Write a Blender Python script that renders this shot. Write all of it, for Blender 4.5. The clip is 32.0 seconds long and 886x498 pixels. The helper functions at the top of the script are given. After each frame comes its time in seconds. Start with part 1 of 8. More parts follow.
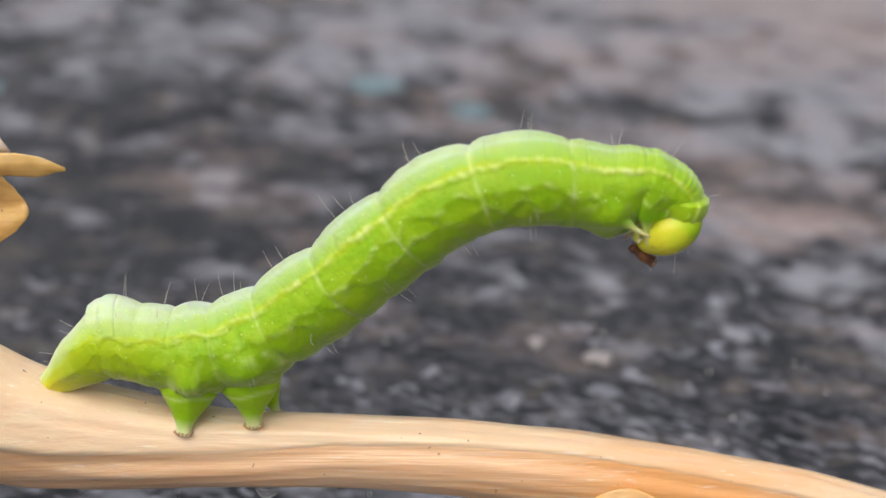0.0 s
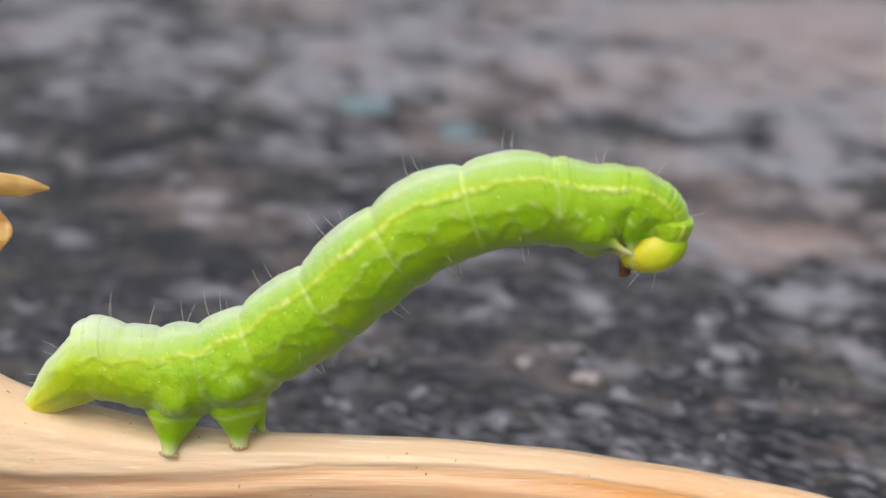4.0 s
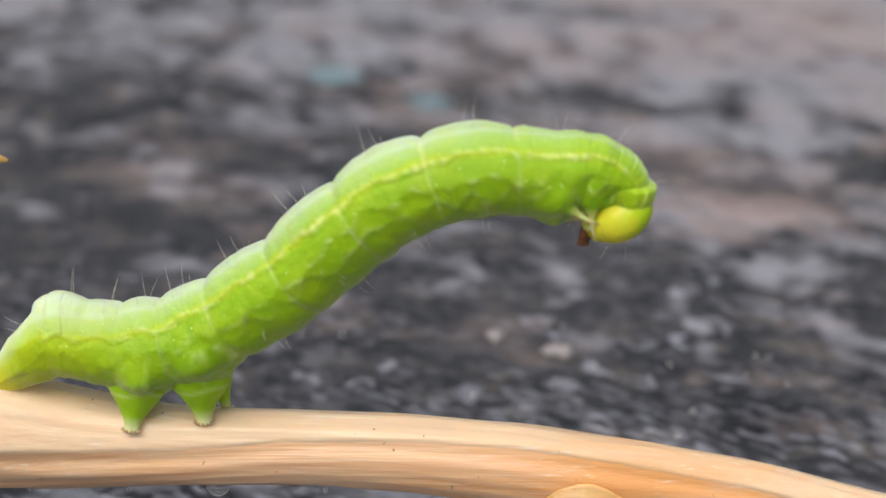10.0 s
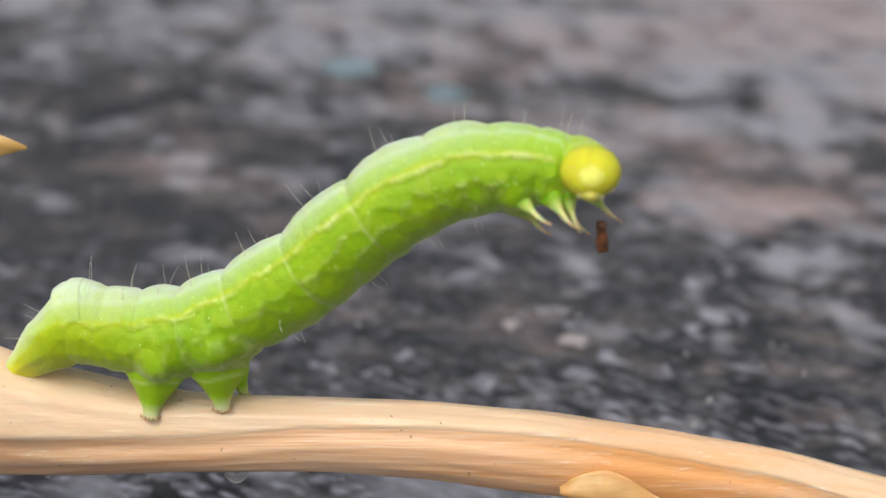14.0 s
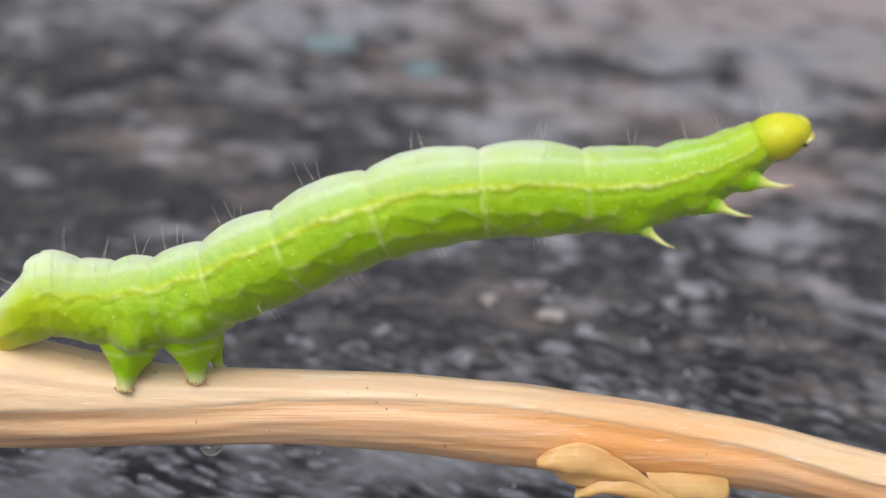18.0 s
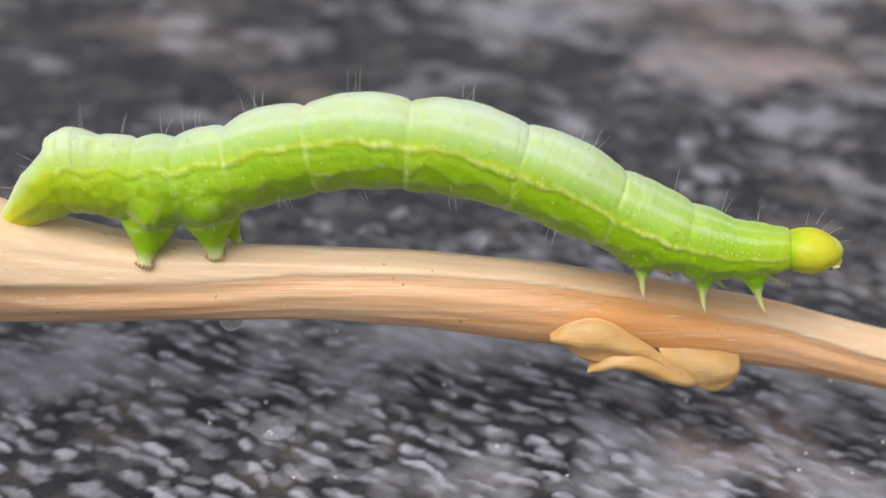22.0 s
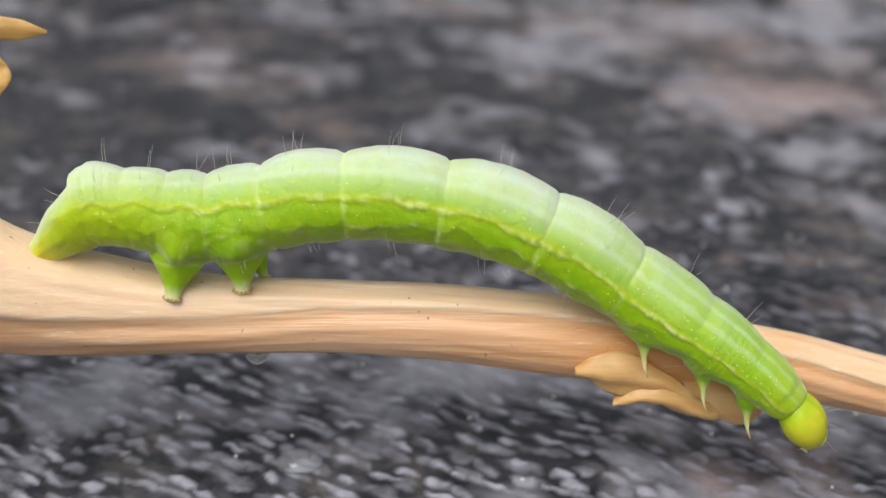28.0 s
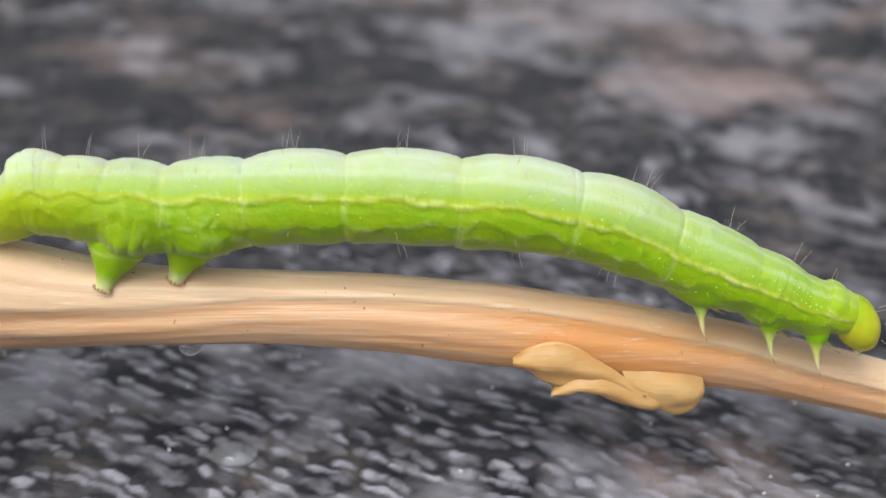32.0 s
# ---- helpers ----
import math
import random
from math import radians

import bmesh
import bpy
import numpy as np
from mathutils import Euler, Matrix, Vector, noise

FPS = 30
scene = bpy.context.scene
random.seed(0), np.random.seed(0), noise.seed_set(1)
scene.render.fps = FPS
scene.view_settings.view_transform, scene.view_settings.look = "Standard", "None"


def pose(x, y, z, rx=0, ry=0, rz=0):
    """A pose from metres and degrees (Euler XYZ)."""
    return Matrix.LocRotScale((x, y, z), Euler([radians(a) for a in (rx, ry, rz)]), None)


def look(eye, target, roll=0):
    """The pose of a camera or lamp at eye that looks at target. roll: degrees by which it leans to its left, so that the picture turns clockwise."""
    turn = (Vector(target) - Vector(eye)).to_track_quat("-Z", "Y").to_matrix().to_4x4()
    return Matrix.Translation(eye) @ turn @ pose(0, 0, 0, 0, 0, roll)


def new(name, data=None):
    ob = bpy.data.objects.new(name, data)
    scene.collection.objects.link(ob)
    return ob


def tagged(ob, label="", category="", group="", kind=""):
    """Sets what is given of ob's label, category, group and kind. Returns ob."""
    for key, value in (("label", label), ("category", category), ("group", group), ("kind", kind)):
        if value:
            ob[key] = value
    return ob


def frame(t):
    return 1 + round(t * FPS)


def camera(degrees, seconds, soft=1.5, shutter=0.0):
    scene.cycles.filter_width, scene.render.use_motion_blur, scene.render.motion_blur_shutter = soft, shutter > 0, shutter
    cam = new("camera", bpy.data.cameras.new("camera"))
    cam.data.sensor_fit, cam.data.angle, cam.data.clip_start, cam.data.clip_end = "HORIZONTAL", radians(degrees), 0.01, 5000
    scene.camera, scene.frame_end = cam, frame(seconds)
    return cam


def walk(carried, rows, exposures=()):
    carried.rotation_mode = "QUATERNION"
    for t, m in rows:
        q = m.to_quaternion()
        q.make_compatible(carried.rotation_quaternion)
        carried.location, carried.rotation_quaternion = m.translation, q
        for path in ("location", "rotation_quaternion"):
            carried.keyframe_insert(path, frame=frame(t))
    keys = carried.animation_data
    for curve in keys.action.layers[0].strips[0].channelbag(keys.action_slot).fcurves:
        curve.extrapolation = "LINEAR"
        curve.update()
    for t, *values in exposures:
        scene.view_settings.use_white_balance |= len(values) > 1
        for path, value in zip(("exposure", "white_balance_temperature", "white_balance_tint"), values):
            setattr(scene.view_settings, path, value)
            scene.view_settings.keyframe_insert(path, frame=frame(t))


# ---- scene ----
EXPOSURES = [(0.0, 0.0), (32.0, 0.0)]
cam = camera(32, 32.0)
walk(cam, [
    (0, pose(-0.00065, -0.05401, 0.03302, 63.594, -0.415, 0.048)),
    (0.5, pose(-0.00074, -0.05410, 0.03313, 63.634, -0.175, 0.471)),
    (1, pose(-0.00085, -0.05379, 0.03283, 64.003, -0.096, 0.900)),
    (1.5, pose(-0.00071, -0.05402, 0.03316, 64.356, -0.059, 0.522)),
    (2, pose(-0.00065, -0.05383, 0.03290, 64.428, -0.367, 0.165)),
    (2.5, pose(-0.00037, -0.05380, 0.03288, 64.585, -0.470, -0.179)),
    (4.5, pose(-0.00058, -0.05384, 0.03278, 64.293, -0.451, -0.443)),
    (5, pose(-0.00049, -0.05374, 0.03284, 64.209, -0.476, -0.548)),
    (5.5, pose(-0.00041, -0.05345, 0.03266, 64.469, -0.547, -0.583)),
    (6, pose(-0.00056, -0.05344, 0.03265, 64.366, -0.459, -0.576)),
    (6.5, pose(-0.00061, -0.05316, 0.03236, 64.073, -0.610, -0.723)),
    (7, pose(-0.00064, -0.05321, 0.03240, 63.939, -0.704, -1.076)),
    (7.5, pose(-0.00046, -0.05319, 0.03229, 63.705, -0.767, -0.931)),
    (8, pose(-0.00048, -0.05308, 0.03229, 64.033, -0.732, -0.835)),
    (8.5, pose(-0.00046, -0.05303, 0.03246, 63.644, -0.615, -0.933)),
    (9, pose(-0.00039, -0.05297, 0.03210, 63.642, -0.731, -0.859)),
    (9.5, pose(-0.00029, -0.05284, 0.03232, 63.367, -0.835, -1.172)),
    (10, pose(-0.00022, -0.05287, 0.03238, 63.357, -0.821, -1.211)),
    (10.5, pose(-0.00029, -0.05290, 0.03222, 63.128, -0.811, -0.943)),
    (11, pose(-0.00017, -0.05289, 0.03203, 63.184, -0.601, -0.809)),
    (11.5, pose(-0.00030, -0.05305, 0.03221, 63.288, -0.612, -0.875)),
    (12, pose(-0.00030, -0.05302, 0.03211, 63.119, -0.625, -0.749)),
    (12.5, pose(-0.00023, -0.05298, 0.03209, 63.275, -0.660, -0.837)),
    (13, pose(-0.00031, -0.05296, 0.03203, 63.280, -0.454, -0.634)),
    (13.5, pose(-0.00041, -0.05297, 0.03202, 63.166, -0.561, -0.770)),
    (14, pose(-0.00033, -0.05316, 0.03214, 63.205, -0.541, -0.760)),
    (14.5, pose(-0.00008, -0.05312, 0.03218, 63.124, -0.598, -0.703)),
    (16.5, pose(-0.00021, -0.05308, 0.03230, 62.584, -0.304, -0.800)),
    (17, pose(-0.00013, -0.05298, 0.03197, 62.480, -0.346, -0.559)),
    (17.5, pose(0.00005, -0.05296, 0.03196, 62.221, -0.061, -0.133)),
    (18, pose(-0.00006, -0.05307, 0.03168, 62.494, -0.787, -1.371)),
    (18.5, pose(0.00012, -0.05312, 0.03165, 62.461, -1.131, -1.983)),
    (19, pose(0.00023, -0.05320, 0.03178, 62.360, -1.082, -2.015)),
    (19.5, pose(0.00025, -0.05317, 0.03182, 62.257, -0.840, -1.696)),
    (20, pose(0.00022, -0.05308, 0.03183, 62.194, -0.766, -1.590)),
    (20.5, pose(0.00018, -0.05326, 0.03186, 62.104, -0.627, -1.493)),
    (21, pose(0.00020, -0.05360, 0.03177, 61.160, -0.604, -1.155)),
    (21.5, pose(0.00014, -0.05383, 0.03158, 60.492, -0.537, -1.031)),
    (22, pose(0.00000, -0.05412, 0.03116, 58.820, -0.533, -0.769)),
    (22.5, pose(0.00007, -0.05413, 0.03127, 58.973, -0.699, -1.179)),
    (23, pose(0.00012, -0.05395, 0.03119, 58.804, -0.611, -0.869)),
    (23.5, pose(0.00017, -0.05404, 0.03127, 59.080, -0.541, -0.950)),
    (24, pose(0.00013, -0.05422, 0.03164, 59.644, -0.385, -0.684)),
    (24.5, pose(-0.00001, -0.05438, 0.03175, 60.047, -0.267, -0.492)),
    (25, pose(0.00009, -0.05432, 0.03174, 60.344, -0.170, 0.034)),
    (25.5, pose(0.00006, -0.05440, 0.03161, 60.251, -0.106, 0.035)),
    (27.5, pose(0.00005, -0.05430, 0.03137, 60.070, 0.146, 0.190)),
    (28, pose(0.00000, -0.05436, 0.03139, 60.000, -0.000, 0.000)),
    (28.5, pose(-0.00002, -0.05427, 0.03136, 60.075, -0.056, -0.106)),
    (29, pose(0.00002, -0.05436, 0.03134, 60.108, -0.010, 0.077)),
    (29.5, pose(0.00017, -0.05433, 0.03129, 60.194, -0.313, -0.507)),
    (30, pose(0.00009, -0.05398, 0.03092, 59.796, -0.909, -1.631)),
    (30.5, pose(0.00016, -0.05366, 0.03073, 59.432, -1.346, -2.606)),
    (31, pose(0.00031, -0.05359, 0.03067, 59.419, -1.292, -2.497)),
    (31.5, pose(0.00015, -0.05352, 0.03078, 59.501, -1.151, -2.311)),
    (32, pose(0.00028, -0.05364, 0.03092, 59.658, -0.970, -1.878)),
], EXPOSURES)
cam.data.dof.use_dof = True
cam.data.dof.focus_distance = 0.0625
cam.data.dof.aperture_fstop = 42.0

# ---------- light and air ----------
world = bpy.data.worlds.new("overcast_sky")
scene.world = world
world.use_nodes = True
wn = world.node_tree
sky = wn.nodes.new("ShaderNodeTexSky")
sky.sky_type, sky.sun_disc = "NISHITA", False
sky.sun_elevation, sky.sun_rotation = radians(62), radians(208)
sky.air_density, sky.dust_density, sky.ozone_density = 1.0, 7.0, 1.0
wn.nodes["Background"].inputs["Strength"].default_value = 0.13
grey = wn.nodes.new("ShaderNodeHueSaturation")
grey.inputs["Saturation"].default_value = 0.3
wn.links.new(sky.outputs["Color"], grey.inputs["Color"])
wn.links.new(grey.outputs["Color"], wn.nodes["Background"].inputs["Color"])

sun_data = bpy.data.lights.new("sun", "SUN")
sun_data.energy, sun_data.angle, sun_data.color = 1.4, radians(40), (1.0, 0.95, 0.88)
sun = new("sun", sun_data)
sun.matrix_world = look((-0.09, -0.17, 0.36), (0, 0, 0))

MM = 0.001
GROUND_Z = -11.82


# ---------- helpers ----------
def part(name, bm, material, parent=None, label="", smooth=True):
    """Links a bmesh (in millimetres) as one mesh object in metres."""
    me = bpy.data.meshes.new(name)
    bmesh.ops.scale(bm, vec=(MM, MM, MM), verts=bm.verts)
    bm.to_mesh(me)
    bm.free()
    for p in me.polygons:
        p.use_smooth = smooth
    me.materials.append(material)
    ob = new(name, me)
    if parent:
        ob.parent = parent
    if label:
        ob["label"] = label
    return ob


def mesh_part(name, verts, faces, material, parent=None, label=""):
    """The same from lists of points in millimetres and faces."""
    me = bpy.data.meshes.new(name)
    me.from_pydata([(v[0] * MM, v[1] * MM, v[2] * MM) for v in verts], [], faces)
    me.update()
    for p in me.polygons:
        p.use_smooth = True
    me.materials.append(material)
    ob = new(name, me)
    if parent:
        ob.parent = parent
    if label:
        ob["label"] = label
    return ob


def lathe(rows, around=32, shape=None):
    """Closed skin through rings; rows of (x, radius); shape(x, angle, r) gives (y, z)."""
    verts, faces = [], []
    for x, r in rows:
        for k in range(around):
            a = 2 * math.pi * k / around
            y, z = shape(x, a, r) if shape else (r * math.cos(a), r * math.sin(a))
            verts.append((x, y, z))
    n = len(rows)
    for i in range(n - 1):
        for k in range(around):
            l = (k + 1) % around
            faces.append((i * around + k, i * around + l, (i + 1) * around + l, (i + 1) * around + k))
    faces.append(tuple(range(around))[::-1])
    faces.append(tuple((n - 1) * around + k for k in range(around)))
    return verts, [f[::-1] for f in faces]


def curve_points(pts, n):
    """Catmull-Rom through pts, n samples."""
    p = [Vector(q) for q in pts]
    p = [2 * p[0] - p[1]] + p + [2 * p[-1] - p[-2]]
    out = []
    for i in range(n):
        s = i / (n - 1) * (len(p) - 3)
        k = min(int(s), len(p) - 4)
        u = s - k
        a, b, c, d = p[k:k + 4]
        out.append(0.5 * (2 * b + (c - a) * u + (2 * a - 5 * b + 4 * c - d) * u * u + (3 * b - a - 3 * c + d) * u ** 3))
    return out


def sheet(edges, nu, nv, thick, bump=0.0, seed=0.0):
    """A thin closed sheet through curves (each a list of points), with thickness."""
    cols = [curve_points(e, nu) for e in edges]
    grid = [curve_points([c[i] for c in cols], nv) for i in range(nu)]
    verts, faces = [], []
    normals = []
    for i in range(nu):
        for j in range(nv):
            du = grid[min(i + 1, nu - 1)][j] - grid[max(i - 1, 0)][j]
            dv = grid[i][min(j + 1, nv - 1)] - grid[i][max(j - 1, 0)]
            nrm = du.cross(dv)
            nrm = nrm.normalized() if nrm.length > 1e-9 else Vector((0, -1, 0))
            normals.append(nrm)
            q = grid[i][j] + nrm * bump * noise.noise(Vector((grid[i][j].x * 1.6 + seed, grid[i][j].y, grid[i][j].z * 1.6)))
            verts.append(q)
    m = len(verts)
    verts += [v - k * thick for v, k in zip(verts, normals)]
    for i in range(nu - 1):
        for j in range(nv - 1):
            a, b, c, d = i * nv + j, i * nv + j + 1, (i + 1) * nv + j + 1, (i + 1) * nv + j
            faces += [(a, b, c, d), (a + m, d + m, c + m, b + m)]
    rim = [i * nv for i in range(nu)] + [(nu - 1) * nv + j for j in range(1, nv)] + [i * nv + nv - 1 for i in range(nu - 2, -1, -1)] + [j for j in range(nv - 2, 0, -1)]
    for a, b in zip(rim, rim[1:] + rim[:1]):
        faces.append((a, b, b + m, a + m))
    return verts, faces


# ---------- materials ----------
def material(name, rough=0.5, **values):
    m = bpy.data.materials.new(name)
    m.use_nodes = True
    b = m.node_tree.nodes["Principled BSDF"]
    b.inputs["Roughness"].default_value = rough
    for key, v in values.items():
        b.inputs[key.replace("_", " ")].default_value = v
    return m, m.node_tree, b


def node(nt, kind, **props):
    n = nt.nodes.new(kind)
    for key, v in props.items():
        if key in n.inputs:
            n.inputs[key].default_value = v
    return n


def ramp(nt, stops, fac):
    n = nt.nodes.new("ShaderNodeValToRGB")
    e = n.color_ramp.elements
    while len(e) < len(stops):
        e.new(0.5)
    for el, (p, c) in zip(e, stops):
        el.position, el.color = p, (*c, 1) if len(c) == 3 else c
    nt.links.new(fac, n.inputs["Fac"])
    return n.outputs["Color"]


def math_node(nt, op, a, b=None, clamp=False):
    n = nt.nodes.new("ShaderNodeMath")
    n.operation, n.use_clamp = op, clamp
    for i, v in enumerate((a, b)):
        if v is None:
            continue
        if isinstance(v, (int, float)):
            n.inputs[i].default_value = v
        else:
            nt.links.new(v, n.inputs[i])
    return n.outputs[0]


def mix(nt, fac, a, b, mode="MIX"):
    n = nt.nodes.new("ShaderNodeMix")
    n.data_type, n.blend_type = "RGBA", mode
    for i, v in ((0, fac), (6, a), (7, b)):
        if isinstance(v, (int, float)):
            n.inputs[i].default_value = v
        elif isinstance(v, tuple):
            n.inputs[i].default_value = (*v, 1)
        else:
            nt.links.new(v, n.inputs[i])
    return n.outputs[2]


def coords(nt, out="Object", scale=(1000, 1000, 1000)):
    """Coordinates in millimetres, stretched by scale."""
    tc = nt.nodes.new("ShaderNodeTexCoord")
    mp = nt.nodes.new("ShaderNodeMapping")
    mp.inputs["Scale"].default_value = scale
    nt.links.new(tc.outputs[out], mp.inputs["Vector"])
    return mp.outputs["Vector"]


def noise_node(nt, vec, scale, detail=3.0, rough=0.55, distortion=0.0):
    n = nt.nodes.new("ShaderNodeTexNoise")
    n.inputs["Scale"].default_value, n.inputs["Detail"].default_value = scale, detail
    n.inputs["Roughness"].default_value, n.inputs["Distortion"].default_value = rough, distortion
    nt.links.new(vec, n.inputs["Vector"])
    return n.outputs["Fac"]


def bump(nt, bsdf, height, distance, strength=1.0):
    n = nt.nodes.new("ShaderNodeBump")
    n.inputs["Strength"].default_value, n.inputs["Distance"].default_value = strength, distance
    nt.links.new(height, n.inputs["Height"])
    nt.links.new(n.outputs["Normal"], bsdf.inputs["Normal"])


def skin_material():
    """Soft green skin: pale stripes on the back, a whitish line along the flank, clear green belly with pale fold rims;
    yellower behind, paler in the middle of the back, clear green towards the head."""
    m, nt, b = material("caterpillar_skin", 0.46, Specular_IOR_Level=0.26)
    along = nt.nodes.new("ShaderNodeAttribute")
    along.attribute_name = "along_body"
    v = along.outputs["Vector"]
    sep = nt.nodes.new("ShaderNodeSeparateXYZ")
    nt.links.new(v, sep.inputs[0])
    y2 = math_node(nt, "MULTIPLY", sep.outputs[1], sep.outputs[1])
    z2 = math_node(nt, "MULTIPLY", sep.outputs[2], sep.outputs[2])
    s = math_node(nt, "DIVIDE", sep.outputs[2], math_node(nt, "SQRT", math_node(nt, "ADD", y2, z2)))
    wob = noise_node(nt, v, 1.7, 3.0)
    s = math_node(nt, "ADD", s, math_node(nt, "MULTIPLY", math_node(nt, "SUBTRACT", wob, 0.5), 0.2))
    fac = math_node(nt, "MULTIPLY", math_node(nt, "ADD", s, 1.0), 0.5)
    drift = math_node(nt, "MULTIPLY", math_node(nt, "SUBTRACT", noise_node(nt, v, 0.5, 2.0), 0.5), 5.0)
    place = math_node(nt, "ADD", sep.outputs[0], drift)
    front = math_node(nt, "MULTIPLY", math_node(nt, "SUBTRACT", place, 18.5), 0.115, True)
    rear = math_node(nt, "MULTIPLY", math_node(nt, "SUBTRACT", 4.2, place), 0.2, True)
    tip = math_node(nt, "MULTIPLY", math_node(nt, "SUBTRACT", -1.4, sep.outputs[0]), 0.6, True)

    def by_place(middle, ahead, behind, last):
        c = mix(nt, front, middle, ahead)
        c = mix(nt, rear, c, behind)
        return mix(nt, tip, c, last)

    neck = math_node(nt, "MULTIPLY", math_node(nt, "SUBTRACT", sep.outputs[0], 27.0), 0.5, True)

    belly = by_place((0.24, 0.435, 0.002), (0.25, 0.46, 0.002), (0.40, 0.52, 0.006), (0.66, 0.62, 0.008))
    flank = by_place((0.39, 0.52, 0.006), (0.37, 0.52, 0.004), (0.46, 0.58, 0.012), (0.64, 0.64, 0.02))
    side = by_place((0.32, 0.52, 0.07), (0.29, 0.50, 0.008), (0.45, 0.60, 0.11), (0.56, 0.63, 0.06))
    # upper side: pale pigment, whitened further by sky sheen put into the colour
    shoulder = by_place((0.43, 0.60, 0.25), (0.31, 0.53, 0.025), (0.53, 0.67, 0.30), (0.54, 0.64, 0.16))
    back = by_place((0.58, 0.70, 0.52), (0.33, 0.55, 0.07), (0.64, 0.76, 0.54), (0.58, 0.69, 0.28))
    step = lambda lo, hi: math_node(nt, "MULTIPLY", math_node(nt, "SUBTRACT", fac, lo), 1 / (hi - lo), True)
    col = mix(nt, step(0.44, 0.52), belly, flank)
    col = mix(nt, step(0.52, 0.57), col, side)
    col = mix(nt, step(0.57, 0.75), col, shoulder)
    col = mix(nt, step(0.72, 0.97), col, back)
    # fine whitish stripes along the back
    around = math_node(nt, "ARCTAN2", sep.outputs[1], sep.outputs[2])
    turn = math_node(nt, "ADD", math_node(nt, "MULTIPLY", math_node(nt, "ABSOLUTE", around), 13.0), math_node(nt, "MULTIPLY", math_node(nt, "SUBTRACT", wob, 0.5), 4.0))
    stripe = math_node(nt, "MULTIPLY", math_node(nt, "ADD", math_node(nt, "COSINE", turn), 0.15), 0.9, True)
    worn_in = math_node(nt, "ADD", 0.15, math_node(nt, "MULTIPLY", noise_node(nt, v, 1.1, 2.0), 0.7))
    col = mix(nt, math_node(nt, "MULTIPLY", math_node(nt, "MULTIPLY", stripe, step(0.62, 0.79)), math_node(nt, "MULTIPLY", worn_in, 0.6)), col, (0.64, 0.77, 0.65))
    mott = noise_node(nt, v, 2.6, 5.0, 0.62)
    col = mix(nt, math_node(nt, "MULTIPLY", math_node(nt, "SUBTRACT", mott, 0.5), 1.3, True), col, (0.54, 0.65, 0.03))
    cloud = noise_node(nt, v, 0.55, 2.0)
    col = mix(nt, math_node(nt, "MULTIPLY", math_node(nt, "SUBTRACT", cloud, 0.47), 1.2, True), col, flank)
    col = mix(nt, math_node(nt, "MULTIPLY", neck, 0.7), col, (0.42, 0.54, 0.015))
    at = nt.nodes.new("ShaderNodeAttribute")
    at.attribute_name = "pigment"
    col = mix(nt, math_node(nt, "MULTIPLY", at.outputs["Fac"], 0.9, True), col, (0.74, 0.82, 0.34))
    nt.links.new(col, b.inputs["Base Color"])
    b.inputs["Subsurface Weight"].default_value = 0.5
    b.inputs["Subsurface Radius"].default_value = (0.7, 1.0, 0.12)
    b.inputs["Subsurface Scale"].default_value = 0.00012
    b.inputs["Sheen Weight"].default_value = 0.35
    b.inputs["Sheen Roughness"].default_value = 0.35
    fine = noise_node(nt, v, 8.0, 5.0, 0.6)
    big = noise_node(nt, v, 2.2, 2.0, 0.5)
    bump(nt, b, math_node(nt, "ADD", math_node(nt, "MULTIPLY", big, 2.0), fine), 0.00005, 0.8)
    return m


skin = skin_material()


def clear_green(name, col, sub=0.7, rough=0.4, pigment=None, clear=0.0):
    """Translucent green flesh, with a second pigment where the mesh carries it."""
    m, nt, b = material(name, rough, Specular_IOR_Level=0.4, Transmission_Weight=clear, IOR=1.36)
    v = coords(nt)
    c = mix(nt, math_node(nt, "MULTIPLY", noise_node(nt, v, 2.5, 4.0), 0.5), col, tuple(min(1, q * 1.35 + 0.03) for q in col))
    if pigment:
        at = nt.nodes.new("ShaderNodeAttribute")
        at.attribute_name = "pigment"
        c = mix(nt, at.outputs["Fac"], c, pigment)
    nt.links.new(c, b.inputs["Base Color"])
    b.inputs["Subsurface Weight"].default_value = sub
    b.inputs["Subsurface Radius"].default_value = (0.6, 0.9, 0.2)
    b.inputs["Subsurface Scale"].default_value = 0.0004
    bump(nt, b, noise_node(nt, v, 7.0, 4.0), 0.00005, 0.6)
    return m


proleg_skin = clear_green("proleg_skin", (0.29, 0.50, 0.004), 0.5, 0.4, (0.78, 0.76, 0.46))
tail_skin = clear_green("tail_tip_skin", (0.68, 0.62, 0.02))
head_skin = clear_green("head_capsule", (0.55, 0.54, 0.025), 0.6, 0.16, (0.36, 0.53, 0.012))
face_pale = clear_green("face_plate", (0.62, 0.62, 0.10), 0.5, 0.4)
leg_skin, leg_nt, leg_b = material("leg_skin", 0.35, Specular_IOR_Level=0.4, Subsurface_Weight=0.5, Subsurface_Scale=0.0002)
leg_at = leg_nt.nodes.new("ShaderNodeAttribute")
leg_at.attribute_name = "pigment"
leg_nt.links.new(ramp(leg_nt, [(0.22, (0.24, 0.48, 0.005)), (0.50, (0.54, 0.62, 0.18)), (0.80, (0.66, 0.62, 0.34)), (1.0, (0.36, 0.22, 0.07))], leg_at.outputs["Fac"]), leg_b.inputs["Base Color"])
lip_white = clear_green("lip_pale", (0.60, 0.58, 0.12), 0.4, 0.4)
mouth_pale, _, _ = material("mouth_pale", 0.4, Base_Color=(0.68, 0.64, 0.34, 1))
jaw_brown, _, _ = material("jaw_brown", 0.35, Base_Color=(0.10, 0.035, 0.015, 1))
